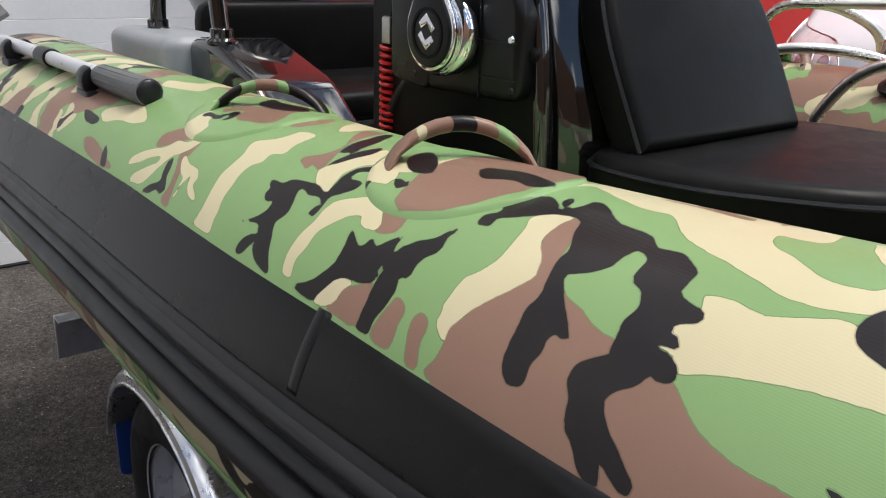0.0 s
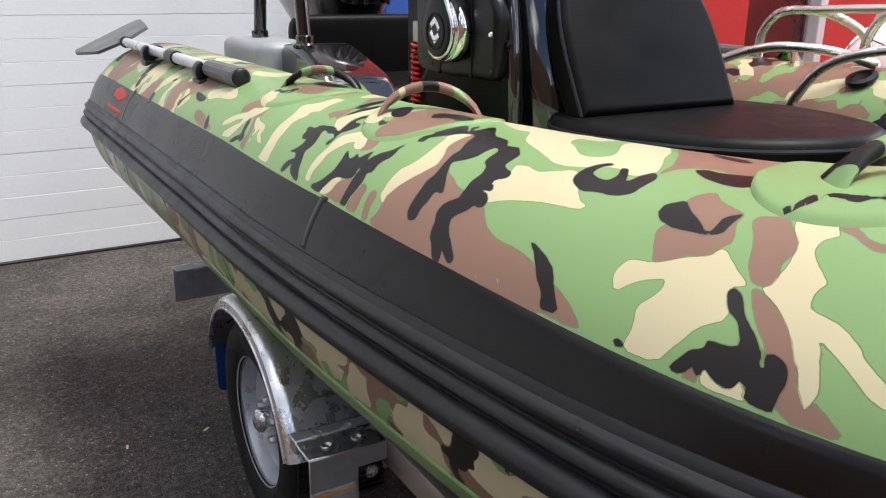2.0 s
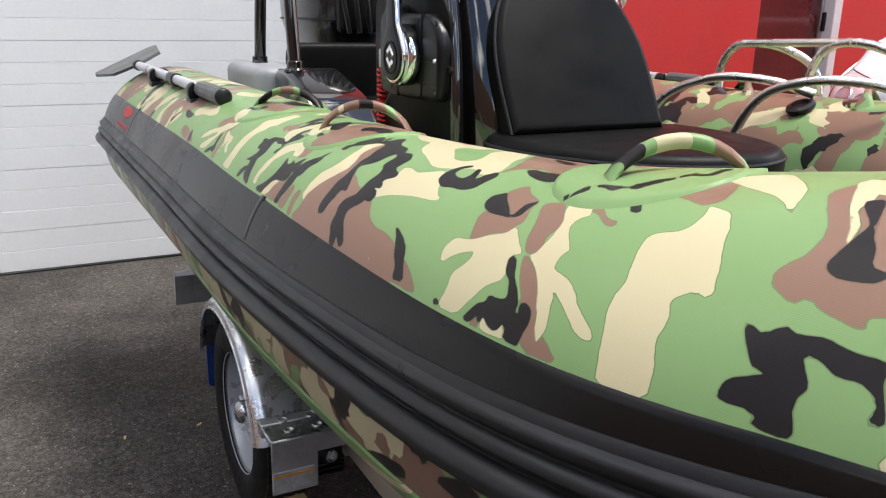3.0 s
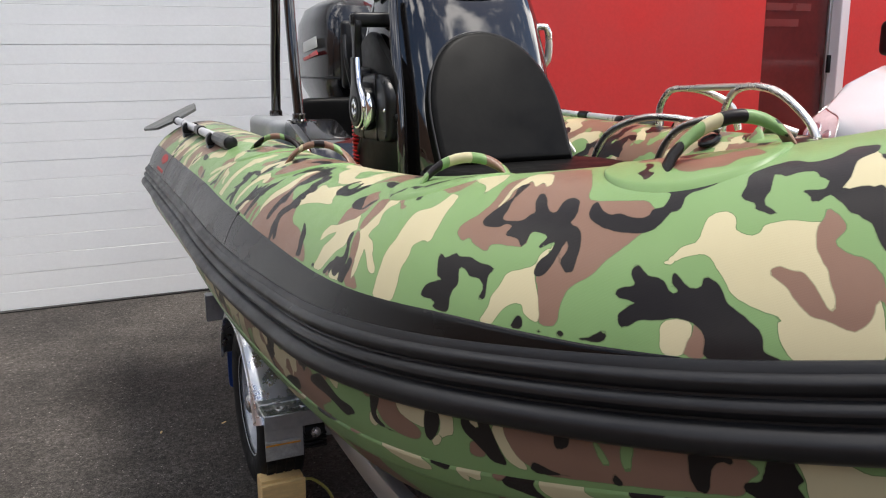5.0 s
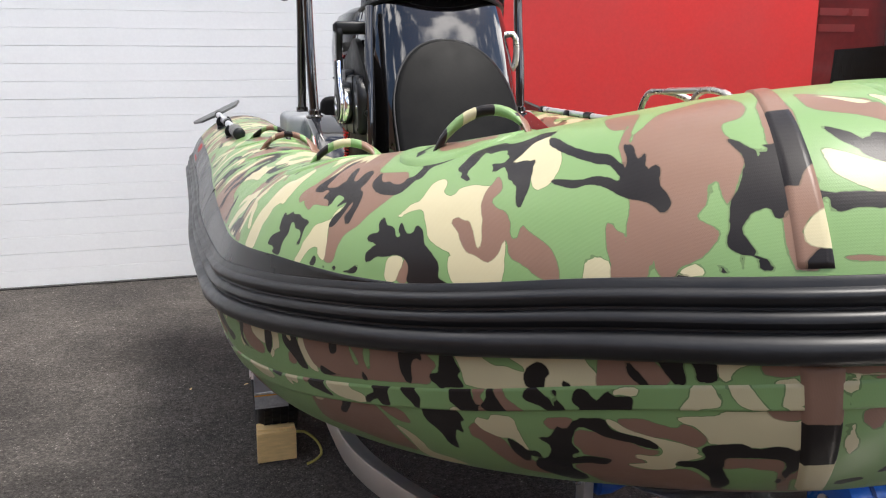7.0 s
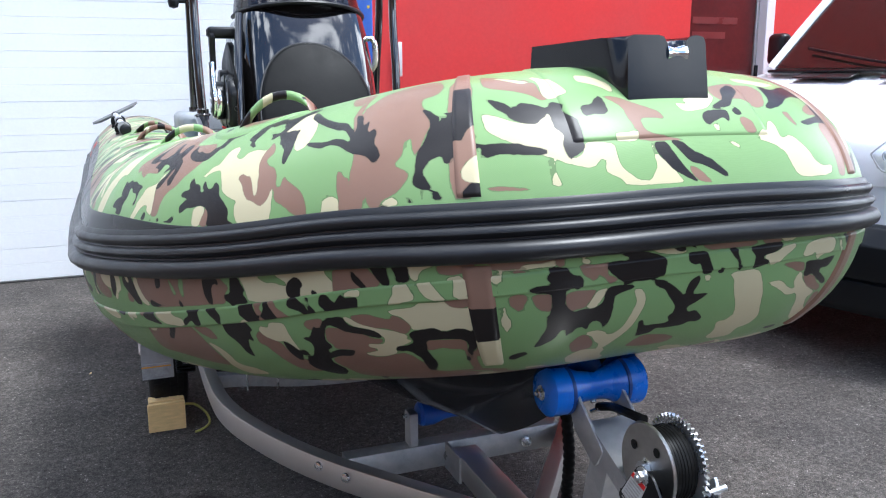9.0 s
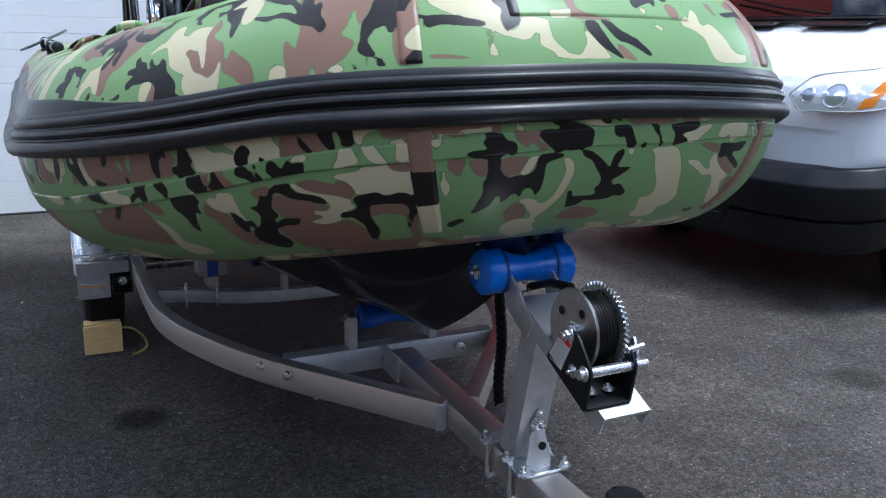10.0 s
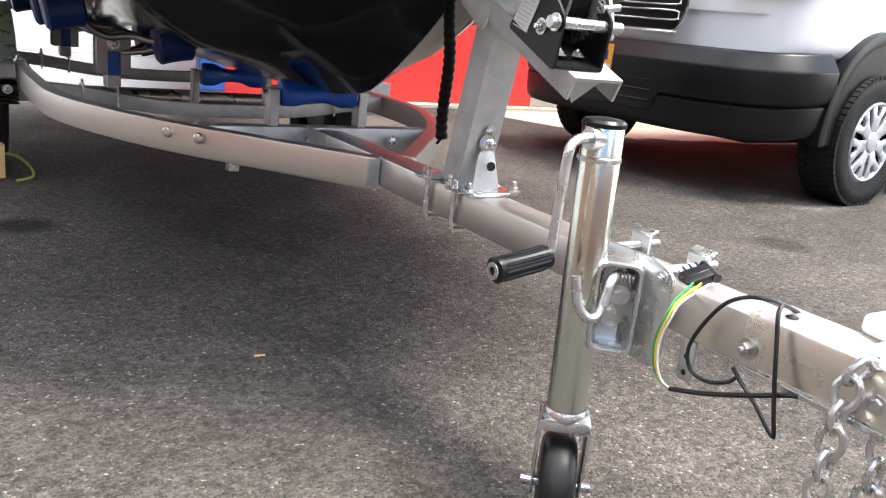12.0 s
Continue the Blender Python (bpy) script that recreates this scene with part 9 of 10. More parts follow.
for k in range(8):
    dy, dz = .0032 * k, .0058 * k
    part("text_bar", slab([(-.238 + dy, .7535 - dz), (-.267 + dy, .745 - dz), (-.266 + dy, .743 - dz), (-.237 + dy, .7515 - dz)], LX - .0467, LX - .0463, axis="X"), STEELD, winch, "", False)
part("strap", pipe([(LX, -.2, .828), (LX + .005, -.13, .815), (TX, -.06, .79), (TX + .005, -.01, .77)], .008, 8), VINYL, winch, "black webbing strap to the bow eye")
part("hook", pipe([(TX, -.02, .77), (TX + .01, .0, .765), (TX + .02, .012, .755), (TX + .005, .018, .748)], .004, 8, .005), ZINC, winch)
sp = thing("safety_strap", "black ribbed elastic strap hanging behind the stand", "strap")
q = np.linspace(0, 1, 41)
part("strap", pipe([(TX - .008 + .012 * a, .085 + .006 * math.sin(a * 9), .80 - .32 * a) for a in q], [.0105 + .0025 * (i % 2) for i in range(41)], 10, .004), VINYL, sp, "ribbed black strap")
part("tail", pipe([(TX + .004, .09, .482), (TX - .004, .092, .47)], .003, 6, .004), VINYL, sp)

# jockey stand on the drawbar's side
jack = thing("jockey_jack", "zinc-plated swivel trailer jack with a crank handle", "trailer jack")
JX, JY = -.158, -.492
LEANS = pose(JX, JY, .6, 0, -1.4, 0) @ Matrix.Translation((0, 0, -.6))
part("tube", moved(lathe([(.0272, .19), (.0272, .6), (.026, .602), (0, .602)], 40, caps=False), LEANS), ZTUBE, jack, "bright zinc-plated tube")
part("cap", moved(lathe([(.0292, .598), (.0292, .603), (.0255, .607), (.01, .6095), (0, .61)], 40, caps=False), pose(JX, JY, 0)), PLASTIC, jack, "black plastic cap")
part("collar", moved(lathe([(.028, .185), (.031, .19), (.031, .197), (.028, .202)], 36, caps=False), LEANS), ZINC, jack)
part("ring_clip", moved(lathe([(.027, .553), (.029, .554), (.029, .559), (.027, .56)], 36, caps=False), pose(JX, JY, 0)), ZINC, jack)
CX = JX - .013
crank = part("crank", pipe([(JX - .012, JY - .01, .583), (CX - .03, JY - .014, .585), (CX - .05, JY - .018, .579), (CX - .057, JY - .02, .56), (CX - .06, JY - .02, .5), (CX - .063, JY - .021, .448), (CX - .07, JY - .022, .437)], .0065, 12, .006), ZINC, jack, "bent crank rod")
part("handle", moved(lathe([(.0, 0), (.011, 0), (.0145, -.004), (.0142, -.04), (.0158, -.074), (.0165, -.08), (.0165, -.085), (.013, -.087), (0, -.087)], 28, "X", caps=False), pose(CX - .065, JY - .022, .436, 0, -7.6, 2)), PLASTIC, crank, "fluted black handle")
for k in range(10):
    a = 2 * math.pi * k / 10
    c, e = .0142 * math.cos(a), .0142 * math.sin(a)
    part("flute", pipe([(CX - .074, JY - .022 + c, .435 + e), (CX - .142, JY - .0258 + c, .4258 + e)], .0022, 6, .05), PLASTIC, crank)
part("handle_pin", moved(lathe([(.011, 0), (.011, -.002), (.006, -.002), (.006, .0)], 20, "X", caps=False), pose(CX - .152, JY - .0255, .4244)), ZINC, crank)
part("crank_boss", moved(lathe([(.014, -.03), (.016, -.02), (.016, 0)], 20, "X"), pose(JX, JY - .008, .583)), ZINC, jack)
FX = JX + .011
TURN = pose(FX, JY, 0, 0, 0, -38) @ Matrix.Translation((-FX, -JY, 0))
fork = part("fork", moved(slab(rounded([(FX - .036, .192), (FX + .036, .192), (FX + .036, .172), (FX - .036, .172)], .009, 4), JY - .03, JY + .03, .004, 2, axis="Y"), TURN), ZINC, jack, "zinc fork")
for x in (FX - .036, FX + .032):
    part("fork_cheek", moved(slab(rounded([(JY - .03, .188), (JY + .03, .188), (JY + .018, .062), (JY - .018, .062)], .012, 4), x, x + .004, .001, axis="X"), TURN), ZINC, fork)
part("wheel", moved(lathe([(.02, -.024), (.064, -.024), (.073, -.019), (.078, -.01), (.078, .01), (.073, .019), (.064, .024), (.02, .024)], 40, "X"), TURN @ pose(FX, JY, .078)), RUBBER, jack, "black jockey wheel")
part("wheel_pin", moved(pipe([(FX - .05, JY, .078), (FX + .05, JY, .078)], .008, 10, .1), TURN), ZINC, jack)
ARM = pose(JX, JY, 0, 0, 0, -42)
def pocket(g, v):
    return [(u, v, z) for u, z in rounded([(.02 + g, .3 + g), (.08 - g, .3 + g), (.08 - g, .427 - g), (.02 + g, .427 - g)], .014, 5)]
brk = part("mount", moved(ring_loft([pocket(0, .04), pocket(0, -.017), pocket(.0012, -.02), pocket(.0045, -.02), pocket(.0055, -.017), pocket(.0055, .03), pocket(.02, .03)]), ARM), ZINC, jack, "zinc swivel bracket, an open pocket with rounded corners")
part("latch_plate", moved(slab(rounded([(.03, .35), (.038, .325), (.058, .325), (.07, .35), (.068, .395), (.05, .408), (.034, .39)], .01, 5), .022, .029, .002, 2, axis="Y"), ARM), STEELD, brk, "rounded latch plate")
for u, z in ((.056, .372), (.042, .345)):
    o = bolt(0, 0, 0, "-Y", brk, .009, .006, .004)
    o.matrix_local = ARM @ pose(u, .022, z)
part("mount_flange", slab(rounded([(JY - .1, .29), (JY + .06, .29), (JY + .06, .436), (JY - .07, .436), (JY - .1, .424)], .02, 5), TX - .051, TX - .0445, .003, 2, axis="X"), ZINC, brk, "broad clamp plate with rounded corners")
bolt(TX - .052, JY - .082, .415, "-X", brk, .007, .004, .002)
tab = part("lower_tab", slab(rounded([(JY - .14, .288), (JY - .116, .288), (JY - .116, .345), (JY - .14, .345)], .006, 3), TX - .032, TX - .027, .001, axis="X"), GALV, brk, "drilled tab under the drawbar")
for z in (.3, .322):
    part("hole", moved(lathe([(.004, -.0006), (.003, -.001), (.0, -.0006)], 16, "X", caps=False), pose(TX - .032, JY - .128, z)), PLASTIC, tab)
part("pull_pin", pipe([(JX - .042, JY - .037, .412), (JX - .04, JY - .045, .377), (JX - .026, JY - .053, .358), (JX - .01, JY - .055, .363), (JX, JY - .053, .385), (JX + .006, JY - .051, .405), (JX + .018, JY - .045, .408)], .0065, 10, .006), ZINC, jack, "bent pull pin")
part("spring", moved(pipe([(.042 + .028 * a, -.004 + .006 * math.cos(2 * math.pi * 6 * a), .405 + .006 * math.sin(2 * math.pi * 6 * a)) for a in np.linspace(0, 1, 60)], .0014, 6, .002), ARM), ZINC, jack, "small coil spring")
for y in (JY - .06, JY + .05):
    part("clamp_rod", pipe([(TX - .045, y, .4175), (TX + .074, y, .4175)], .006, 10, .1), ZINC, brk, "threaded clamp rod")
    ct = part("clamp_tab", box(TX + .0365, TX + .0415, y - .02, y + .02, .32, .436, .002, 1), ZINC, brk, "bent clamp tab")
    part("clamp_lip", moved(box(-.002, .014, -.02, .02, -.0025, .0025, .002, 1), pose(TX + .04, y, .436, 0, -25, 0)), ZINC, ct)

# wiring, bolts and chains along the drawbar
plug = thing("trailer_plug", "flat black four-pin trailer plug with coloured wires", "plug")
px, py = TX - .002, -.588
part("plug_body", moved(box(-.021, .019, -.016, .016, -.0065, .0065, .003, 2), pose(px, py, .4175, 10, -24, -24)), RUBBER, plug, "black rubber plug")
part("plug_barrel", moved(pipe([(.019, -.019, 0), (.019, .022, 0)], .0062, 12, .02), pose(px, py, .4175, 10, -24, -24)), RUBBER, plug, "round hollow pin sleeve")
part("plug_rib", moved(box(-.0215, .0185, -.004, .004, -.0075, .0075, .002, 1), pose(px, py, .4175, 10, -24, -24)), RUBBER, plug)
for k in range(4):
    part("pin", moved(pipe([(-.015 + .009 * k, .014, 0), (-.015 + .009 * k, .03, .001)], .0024, 8, .01), pose(px, py, .4175, 10, -24, -24)), CHROME, plug, "bright pin")
for k, (m, lab) in enumerate(((GREEN, "green wire"), (YELLOW, "yellow wire"), (WHITEW, "white wire"))):
    e = .005 * k
    part("wire", pipe([(px - .02 + 2 * e, py - .012 - e, .415), (-0.102, -0.609 - e * 1.0, 0.399), (-0.117, -0.611 - e * 0.9, 0.379), (-0.120, -0.604 - e * 0.8, 0.346), (-0.118, -0.606 - e * 0.7, 0.315), (-0.114, -0.616 - e * 0.5, 0.295), (-0.112, -0.637, 0.289)], .0016, 6, .006), m, plug, lab)
part("cable", pipe([(-0.112, -0.635, 0.289), (-0.108, -0.687, 0.306), (-0.102, -0.736, 0.326), (-0.098, -0.761, 0.337), (-0.092, -0.784, 0.347), (-0.072, -0.789, 0.342)], 0.0032, 8, .004), RUBBER, plug, "black sheathed cable")
part("cable", pipe([(0.003, -0.726, 0.403), (-0.032, -0.723, 0.421), (-0.072, -0.717, 0.434), (-0.082, -0.694, 0.430), (-0.092, -0.673, 0.414), (-0.097, -0.651, 0.377), (-0.097, -0.639, 0.342), (-0.097, -0.649, 0.319), (-0.096, -0.674, 0.315), (-0.092, -0.699, 0.324), (-0.084, -0.705, 0.332)], 0.0026, 8, .004), RUBBER, plug, "looped black cable")
part("cable", pipe([(-0.087, -0.701, 0.343), (-0.097, -0.723, 0.335), (-0.102, -0.749, 0.322), (-0.105, -0.768, 0.308), (-0.106, -0.781, 0.298), (-0.106, -0.784, 0.299), (-0.106, -0.779, 0.319), (-0.102, -0.768, 0.355), (-0.098, -0.756, 0.404), (-0.092, -0.747, 0.430), (-0.072, -0.736, 0.435)], 0.0026, 8, .004), RUBBER, plug, "black cable over the drawbar")
bolt(TX - .0425, -.713, .373, "-X", sleeve, .0085, .009, .006, STEELD)
bolt(TX - .0425, -.873, .377, "-X", sleeve, .007, .003, .0, ZINC)
part("hole", moved(lathe([(.0075, .0004), (.0065, .001), (.0, .0004)], 20, caps=False), pose(TX - .004, -.735, .4165)), PLASTIC, sleeve)
part("sleeve_lip", box(TX - .0455, TX - .0415, -1.3, -.705, .344, .3515, .0015, 1), ZINC, sleeve)


def chain(name, start, way, n, seed):
    """Hanging links, every second one turned."""
    c = thing(name, "zinc-plated safety chain hanging from the drawbar", "chain", "safety chains")
    rnd = random.Random(seed)
    p = Vector(start)
    for i in range(n):
        d = Vector(way[min(i, len(way) - 1)]).normalized()
        ctr = p + d * .0213
        sd = d.cross(Vector((0, 1, 0)) if i % 2 else Vector((1, .2, 0))).normalized()
        pts = [tuple(ctr + d * .0185 * math.cos(a) + sd * .0122 * math.sin(a)) for a in np.linspace(0, 2 * math.pi, 17)]
        part("link", pipe(pts, .0042, 8, .006, caps=False), ZINC, c)
        p += d * .0285
    return c


chain("safety_chain", (TX + .035, -.895, .424), [(-1, .45, .1), (-1, .5, .05), (-1, .3, -.1), (-.6, .3, -.7), (-.12, .12, -1), (-.04, .05, -1), (0, 0, -1), (0, 0, -1), (-.03, .02, -1)], 9, 1)
chain("safety_chain", (TX - .03, -.885, .35), [(-.1, 0, -1)], 3, 2)
tagged(part("coupler", slab(rounded([(-.005, -.79), (.055, -.79), (.05, -1.35), (-.05, -1.35), (-.05, -1.0)], .012), .416, .438, .006, 3), WHITEP), "pale coupler head at the drawbar's end", "coupler")

# ---- wheel chock ----
chock = thing("wheel_chock", "pale wooden wheel chock with a yellow cord", "wheel chock")
part("wedge", slab([(1.965, 0), (2.06, 0), (2.045, .118), (1.975, .123)], -.815, -.68, .004, 2, axis="X"), WOOD, chock, "raw timber block")
part("board", moved(box(-.07, .07, -.006, .006, -.06, .06, .002, 1), pose(-.75, 1.955, .064, 6, 0, 2)), WOOD, chock, "thin timber board")
part("cord", pipe([(-.68, 2.02, .08), (-.64, 2.03, .07), (-.6, 2.0, .04), (-.59, 1.96, .012), (-.62, 1.92, .006), (-.65, 1.9, .006)], .005, 8), ROPE, chock, "frayed yellow cord")

# ---- the van ----
van = thing("white_van", "white van with black lower bumper and orange plate", "van")
VAN = Matrix.Translation((3.06, 2.05, 0)) @ pose(0, 0, 0, 0, 0, 184) @ Matrix.Diagonal((.91, .91, 1.03, 1))


def vpart(name, bm, material, label="", parent=None, smooth=True):
    return part(name, moved(bm, VAN), material, parent or van, label, smooth)


def van_ring(x, w, z0, z1, r=.08, crown=.03):
    pts = rounded([(-w, z0), (w, z0), (w, z1), (-w, z1)], r, 6)
    return [(x - .16 * (abs(a) / max(w, .01)) ** 3 * (1 if x > .5 else 0), a, b + crown * (1 - (a / w) ** 2) * (1 if b > (z0 + z1) / 2 else 0)) for a, b in pts]


up = [(.95, .86, .67, .84), (.93, .90, .67, 1.0), (.86, .95, .67, 1.07), (.7, .985, .67, 1.14), (.4, 1.0, .67, 1.24), (.12, 1.01, .67, 1.32), (-.2, 1.02, .67, 1.36), (-3.9, 1.02, .5, 1.36)]
vpart("body", ring_loft([van_ring(x, w, a, b) for x, w, a, b in up]), WHITEP, "glossy white bodywork")


def bumper_plan(k, out=0.0):
    """A place on the bumper's line round the nose, k from -1 to 1, pushed out."""
    def at(a):
        c, q = math.cos(a), math.sin(a)
        return Vector((.40 + .60 * abs(c) ** .6, math.copysign(1.03 * abs(q) ** .6, q)))
    a = k * math.pi / 2 * .98
    d = (at(a + .01) - at(a - .01)).normalized()
    p = at(a) + Vector((d.y, -d.x)) * out
    return p.x, p.y


def bumper_x(y, out=0.0):
    """How far forward the bumper reaches at y."""
    c = (1 - min(1, (abs(y) / 1.03) ** (1 / .6)) ** 2) ** .5
    return .40 + .60 * c ** .6 + out


lift = lambda k: .05 * abs(k) ** 3
section = [(-.09, .3, 1), (-.02, .285, 1), (-.004, .30, 1), (.002, .33, .9), (.008, .422, .8), (.007, .431, .8), (-.006, .438, .8), (.004, .445, .8), (.012, .45, .8), (.018, .47, .7), (.02, .592, .5), (.019, .6, .5), (.014, .608, .5), (-.03, .668, .5), (-.034, .673, .5), (-.045, .679, .5), (-.12, .681, .5)]
ks = [math.copysign(abs(q) ** 1.15, q) for q in (i / 24 - 1 for i in range(49))]
vpart("bumper", ring_loft([[bumper_plan(k, o) + (z + lift(k) * w,) for o, z, w in section] for k in ks]), DARKP, "black plastic bumper")
intake = [[(bumper_x(-.45 + (e + .45) * i / 8, .013), -.45 + (e + .45) * i / 8, z) for i in range(9)] for z, e in ((.36, .3), (.42, .34), (.5, .4), (.58, .46))]
vpart("air_intake", ring_loft(intake, closed_ring=False, caps=False), PLASTIC, "dark air intake")
for z in (.40, .45, .50):
    vpart("intake_bar", pipe([(bumper_x(y, .014), y, z) for y in (-.4, -.2, 0, .15, .3)], .006, 6), DARKP)
vpart("underbody", box(-.3, .82, -.84, .84, .27, .52, .05, 2), PLASTIC, "dark underbody")
vpart("sill", box(-3.9, -.25, -1.02, 1.02, .28, .5, .03, 2), DARKP, "black sill")
roofr = [(.12, .9, 1.3, 1.34), (-.2, .9, 1.3, 1.6), (-.62, .88, 1.3, 1.98), (-.95, .86, 1.3, 2.2), (-3.9, .86, 1.3, 2.25)]
vpart("cabin", ring_loft([[(x, a, b) for a, b in rounded([(-w, z0), (w, z0), (w * .95, z1), (-w * .95, z1)], .05, 4)] for x, w, z0, z1 in roofr]), WHITEP, "white cab")
ws = bmesh.new()
vs = [ws.verts.new(p) for p in ((.145, -.8, 1.36), (.145, .8, 1.36), (-.6, .76, 2.0), (-.6, -.76, 2.0))]
ws.faces.new(vs)
bmesh.ops.solidify(ws, geom=ws.faces[:], thickness=-.012)
vpart("windscreen", ws, GLASSD, "dark reflecting windscreen", smooth=False)
for s in (-1, 1):
    vpart("pillar", pipe([(.15, s * .82, 1.35), (-.2, s * .81, 1.655), (-.62, s * .785, 2.01)], .032, 10), WHITEP, "white windscreen pillar")
vpart("wiper", pipe([(.17, .2, 1.37), (.14, -.1, 1.4), (.06, -.6, 1.47)], .008, 6), PLASTIC)
vpart("cowl_panel", box(.1, .2, -.8, .8, 1.335, 1.352, .005, 1), PLASTIC)
for s in (-1, 1):
    vpart("bonnet_slot", moved(box(-.05, .05, -.21, .21, -.003, .006, .004, 1), pose(.24, s * .31, 1.318, 0, 14, 0)), PLASTIC, "dark bonnet slot")
    # headlamp
    def lampx(y):
        return .975 - .16 * (y / .9) ** 3 - .9 * max(0, y - .9)
    def lens(y, z, out=0.0):
        return lampx(y) + .012 - .9 * max(0, z - 1.0) - 1.3 * max(0, z - 1.07) + out
    rows = []
    n = 16
    for i in range(n):
        y = .6 + .4 * i / (n - 1)
        zb, zt = np.interp(y, [.6, .615, .64, .9, .97, 1.0], [.985, .945, .925, .935, .95, .985]), np.interp(y, [.6, .62, .67, .9, 1.0], [1.0, 1.05, 1.085, 1.12, 1.15])
        rows.append([(lens(y, zb + (zt - zb) * j / 6), s * y, zb + (zt - zb) * j / 6) for j in range(7)])
    hl = vpart("headlamp", ring_loft(rows, closed_ring=False, caps=False), LENS, "clear headlamp with reflector")
    edge = [r[0] for r in rows] + [p for p in rows[-1]] + [r[-1] for r in rows[::-1]] + [p for p in rows[0][::-1]]
    vpart("lamp_rim", pipe([(x + .002, y, z) for x, y, z in edge[::2]] + [edge[0]], .0035, 6), STEELD, "dark rim", hl)
    def dished(cy, cz, r, depth):
        return [[(lens(cy + r * f * math.cos(a), cz + r * f * math.sin(a), depth * g), s * (cy + r * f * math.cos(a)), cz + r * f * math.sin(a)) for a in (2 * math.pi * i / 28 for i in range(28))] for f, g in ((1.0, .2), (.94, 1.0), (.86, .9), (.8, .3), (.4, .2), (.05, .6))]
    vpart("bulb_bowl", ring_loft(dished(.8, 1.0, .058, .008)), LAMPGLASS, "round reflector bowl", hl)
    vpart("side_bowl", ring_loft(dished(.68, .995, .034, .006)), LAMPGLASS, "", hl)
    vpart("indicator", ring_loft([[(lens(y + .35 * k, zb + k, .004), s * (y + .35 * k), zb + k) for k in (0, .04, .08, .12)] for y, zb in ((.9, .945), (.915, .95), (.93, .955), (.945, .96))], closed_ring=False, caps=False), AMBER, "amber indicator", hl)
    # mirror
    mr = vpart("door_mirror", moved(box(-.05, .05, -.08, .08, -.1, .1, .04, 4), pose(-.28, s * 1.16, 1.48)), PLASTIC, "black door mirror")
    vpart("mirror_arm", pipe([(-.3, s * .98, 1.42), (-.28, s * 1.06, 1.44)], .025, 8), PLASTIC, "", mr)
grille = vpart("grille", slab(rounded([(-.36, .74), (.36, .74), (.42, .86), (.4, 1.0), (-.4, 1.0), (-.42, .86)], .04, 4), .94, .968, .006, axis="X"), PLASTIC, "black grille")
for k in range(3):
    z = .785 + .07 * k
    vpart("grille_bar", pipe([(.972, -.34, z), (.978, 0, z), (.972, .34, z), (.966, .375, z + .02), (.97, .34, z + .042), (.978, 0, z + .042), (.972, -.34, z + .042), (.966, -.375, z + .02), (.972, -.34, z)], .006, 8), CHROME, "chrome grille bar", grille)
vpart("grille_edge", pipe([(.968, a, b) for a, b in rounded([(-.37, .73), (.37, .73), (.43, .86), (.41, 1.01), (-.41, 1.01), (-.43, .86)], .04, 4)], .007, 6), CHROME, "", grille)
pl = vpart("number_plate", box(1.018, 1.024, -.28, .0, .52, .645, .003, 1), ORANGE, "orange number plate with dark bars")
for k in range(6):
    vpart("plate_bar", box(1.0245, 1.0255, -.255 + .04 * k, -.233 + .04 * k, .565, .615), NAVY, "", pl, False)
vpart("plate_strip", box(1.0243, 1.025, -.27, -.01, .526, .545), LABELW, "pale lower strip", pl, False)


def van_wheel(x, y):
    s = 1 if y > 0 else -1
    M = Matrix.Translation(VAN @ Vector((x, y, .314))) @ pose(0, 0, 0, 0, 0, 184 if s > 0 else 4) @ Matrix.Diagonal((.937, .937, .937, 1))
    w = part("wheel", lathe([(.2, -.09), (.22, -.105), (.28, -.112), (.32, -.108), (.34, -.09), (.345, -.06), (.345, .06), (.34, .09), (.32, .108), (.28, .112), (.22, .105), (.205, .09)], 64, "Y", caps=False), TYRE, van, "black tyre with a silver plastic wheel cover")
    w.matrix_local = M
    bm = bmesh.new()
    for i in range(60):
        for k, h in enumerate((-.082, -.03, .03, .082)):
            q = 2 * math.pi * (i + .5 * (k % 2)) / 60
            c, sn = math.cos(q), math.sin(q)
            vs = []
            for rr in (.335, .351):
                for hh, tt in ((-.021, -.0145), (.021, -.0145), (.021, .0145), (-.021, .0145)):
                    vs.append(bm.verts.new((rr * c - tt * sn, h + hh, rr * sn + tt * c)))
            for f in ((3, 2, 1, 0), (4, 5, 6, 7), (0, 1, 5, 4), (1, 2, 6, 5), (2, 3, 7, 6), (3, 0, 4, 7)):
                bm.faces.new([vs[j] for j in f])
    bmesh.ops.recalc_face_normals(bm, faces=bm.faces[:])
    part("tread", bm, TYRE, w, "", False)
    part("dark_back", lathe([(0, .05), (.2, .05)], 40, "Y", caps=False), TYRE, w)
    part("wheel_cover", lathe([(.208, .09), (.215, .1), (.205, .108), (.19, .1), (.185, .085)], 56, "Y", caps=False), RIM, w, "silver wheel cover")
    part("hub", lathe([(.06, .08), (.06, .1), (.05, .11), (.02, .113), (0, .113)], 32, "Y", caps=False), RIM, w)
    for i in range(7):
        a = 2 * math.pi * i / 7
        m = Matrix.Rotation(a, 4, "Y")
        sp = slab(rounded([(-.028, .05), (.028, .05), (.034, .11), (.074, .188), (.026, .2), (.011, .14), (-.011, .14), (-.026, .2), (-.074, .188), (-.034, .11)], .008, 3), .085, .104, .005, 2, axis="Y")
        part("spoke", moved(sp, m), RIM, w)
    return w


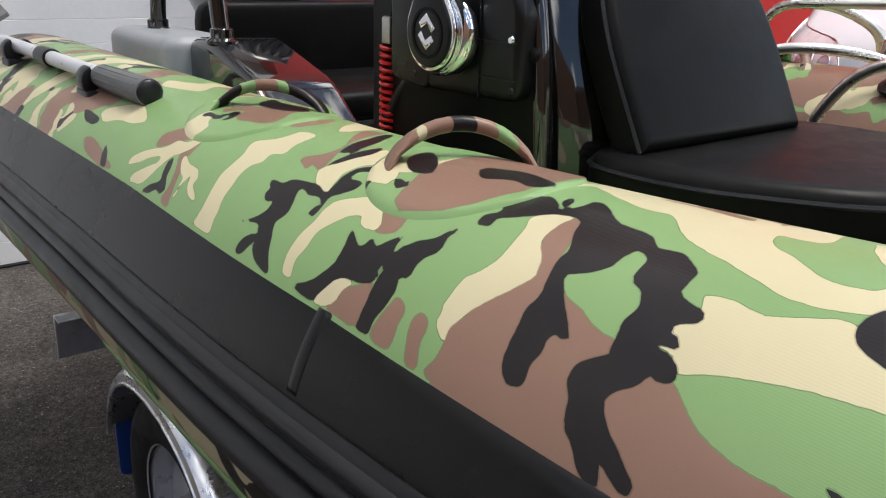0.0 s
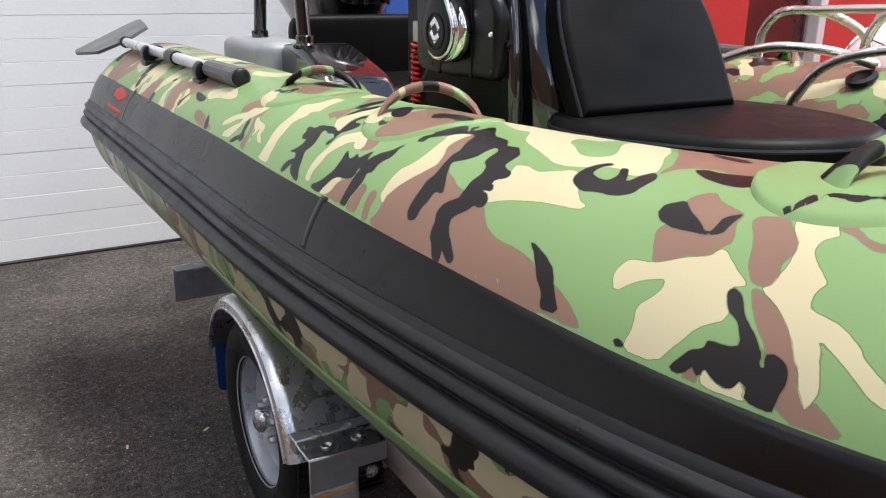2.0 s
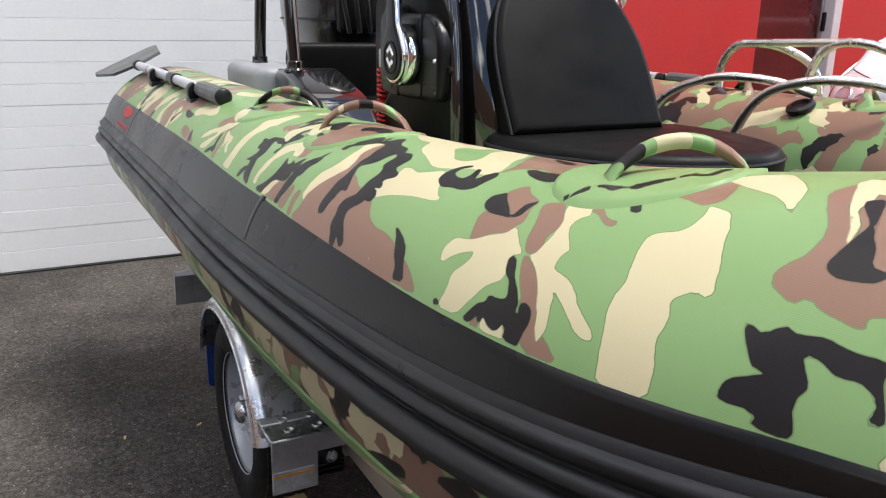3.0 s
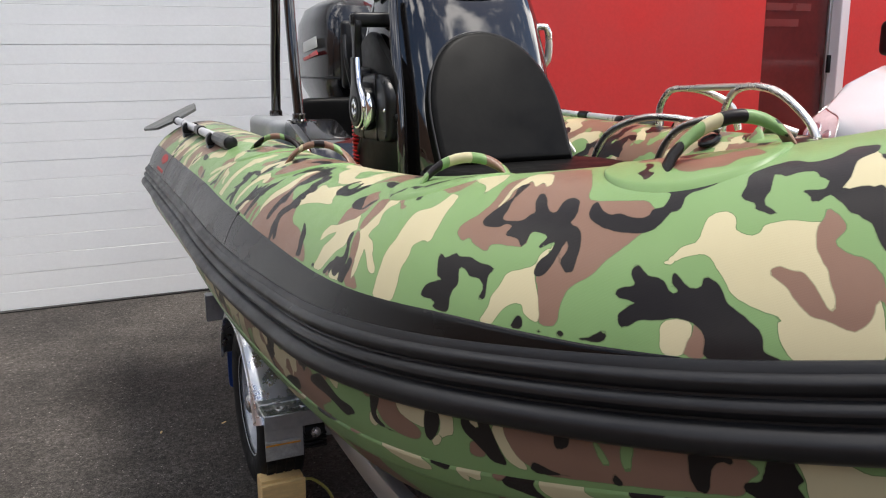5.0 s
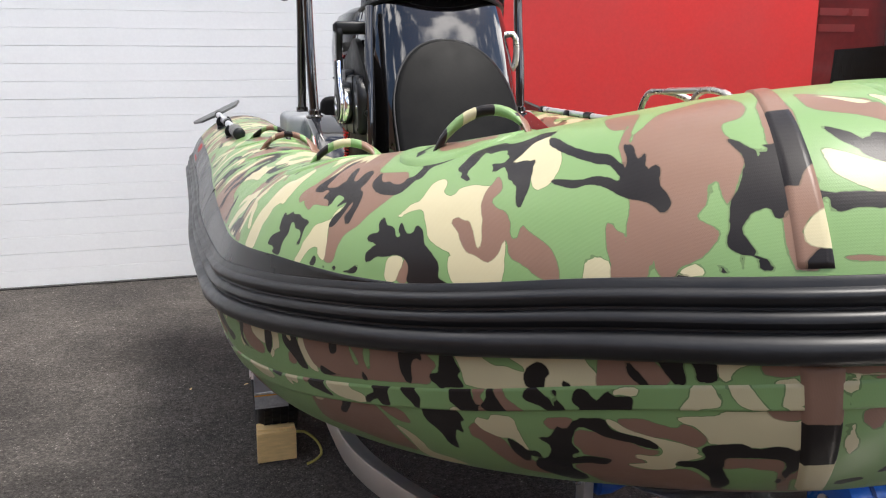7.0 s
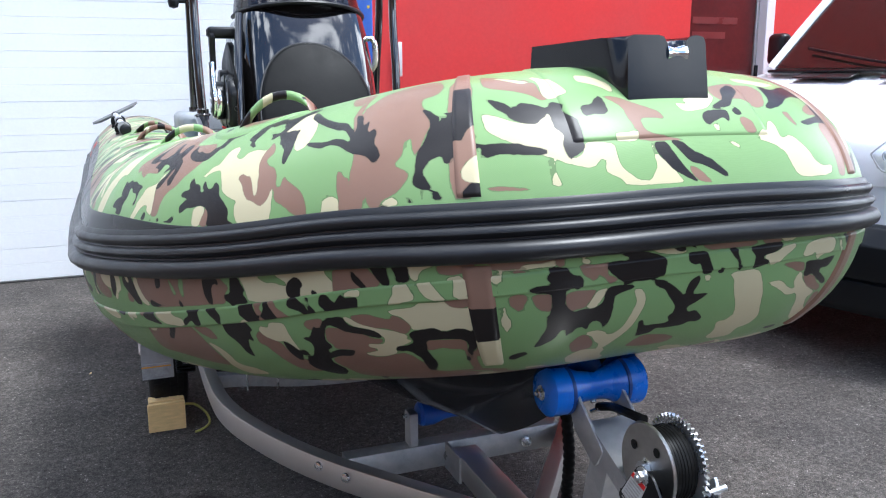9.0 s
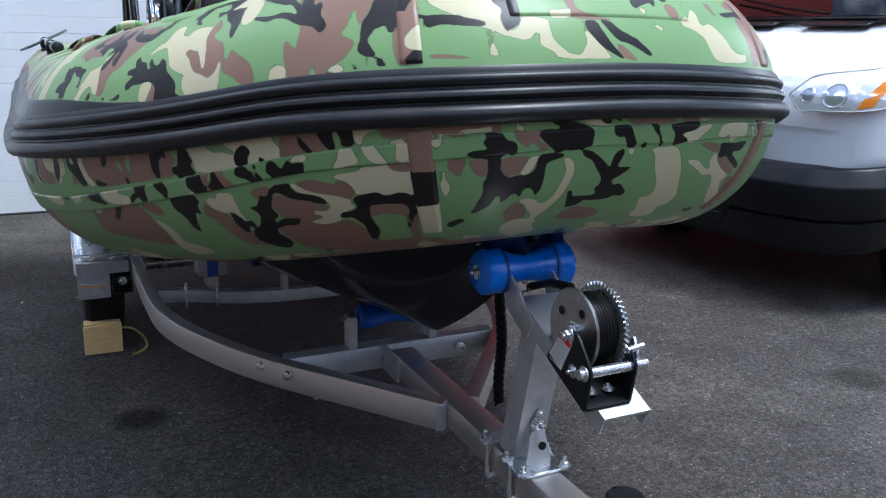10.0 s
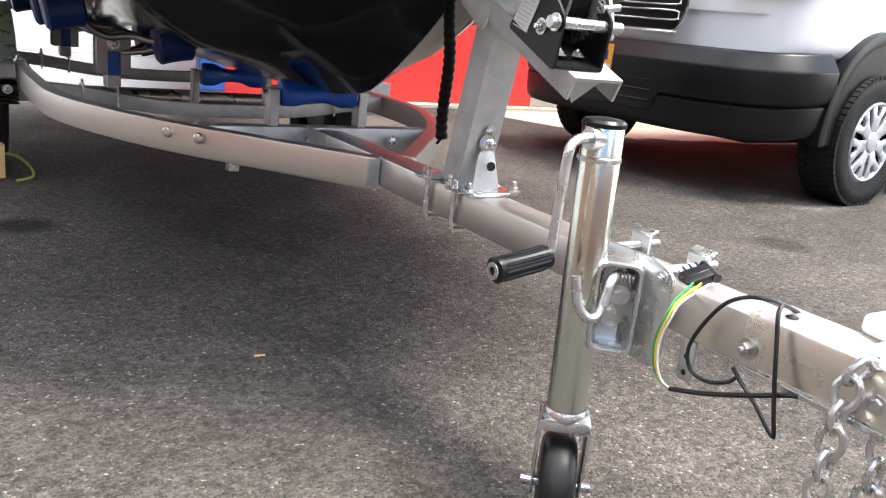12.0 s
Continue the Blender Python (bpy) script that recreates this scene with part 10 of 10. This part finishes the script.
WX = .04
for x in (WX, WX - 3.0):
    for y in (.97, -.97):
        van_wheel(x, y)
for s in (-1, 1):
    aw = [(WX + .43 * math.cos(a), s * 1.045, .34 + .43 * math.sin(a)) for a in np.linspace(-.1, math.pi + .1, 25)]
    rr = []
    for x, y, z in aw:
        k = Vector((x - WX, 0, z - .34)).normalized()
        rr.append([(x + k.x * d, y + e * s, z + k.z * d) for d, e in ((0, -.06), (0, .006), (.035, .012), (.06, .004), (.06, -.06))])
    vpart("wheel_arch", ring_loft(rr), DARKP, "black plastic wheel arch")
    vpart("arch_lining", slab([(WX + .43 * math.cos(a), .34 + .43 * math.sin(a)) for a in np.linspace(-.1, math.pi + .1, 25)], -1.045 if s < 0 else .72, -.72 if s < 0 else 1.045, axis="Y"), PLASTIC, "dark wheel well", smooth=False)

# ---- part of another boat's gear beside the garage door ----
gear = thing("chrome_lamp_stand", "polished metal dome with a grey fin on a post", "lamp stand")
C0 = (-2.52, 3.35, .86)
part("dome", moved(lathe([(0, .15), (.07, .145), (.12, .1), (.145, .03), (.15, -.04), (.14, -.12), (0, -.13)], 40, "X", caps=False), pose(*C0)), CHROME, gear, "polished dome")
part("fin", moved(slab(rounded([(-.2, -.06), (.14, -.06), (.16, -.05), (.0, .06), (-.2, .06)], .01), 0, .02, .003), pose(C0[0], C0[1], C0[2] + .22)), GREYP, gear, "grey fin")
part("post", pipe([(C0[0] - .12, C0[1], 0), (C0[0] - .12, C0[1], C0[2] + .23)], .03, 12, .2), STEELD, gear)

# ---- litter and marks on the asphalt ----
def leaf(x, y, a, k):
    bm = slab(rounded([(-.012, -.003), (.012, -.004), (.014, .003), (-.01, .004)], .003), .0005, .002, .0)
    return tagged(part("dry_leaf", moved(bm, pose(x, y, .0006, 3, 2, a)), WOOD), "small dry leaf lying on the asphalt", "leaf", "litter on the ground")


for k, (x, y) in enumerate([(-.341, .227), (-.817, 2.751), (-1.056, 2.762), (-.95, .1)]):
    leaf(x, y, 40 * k, k)
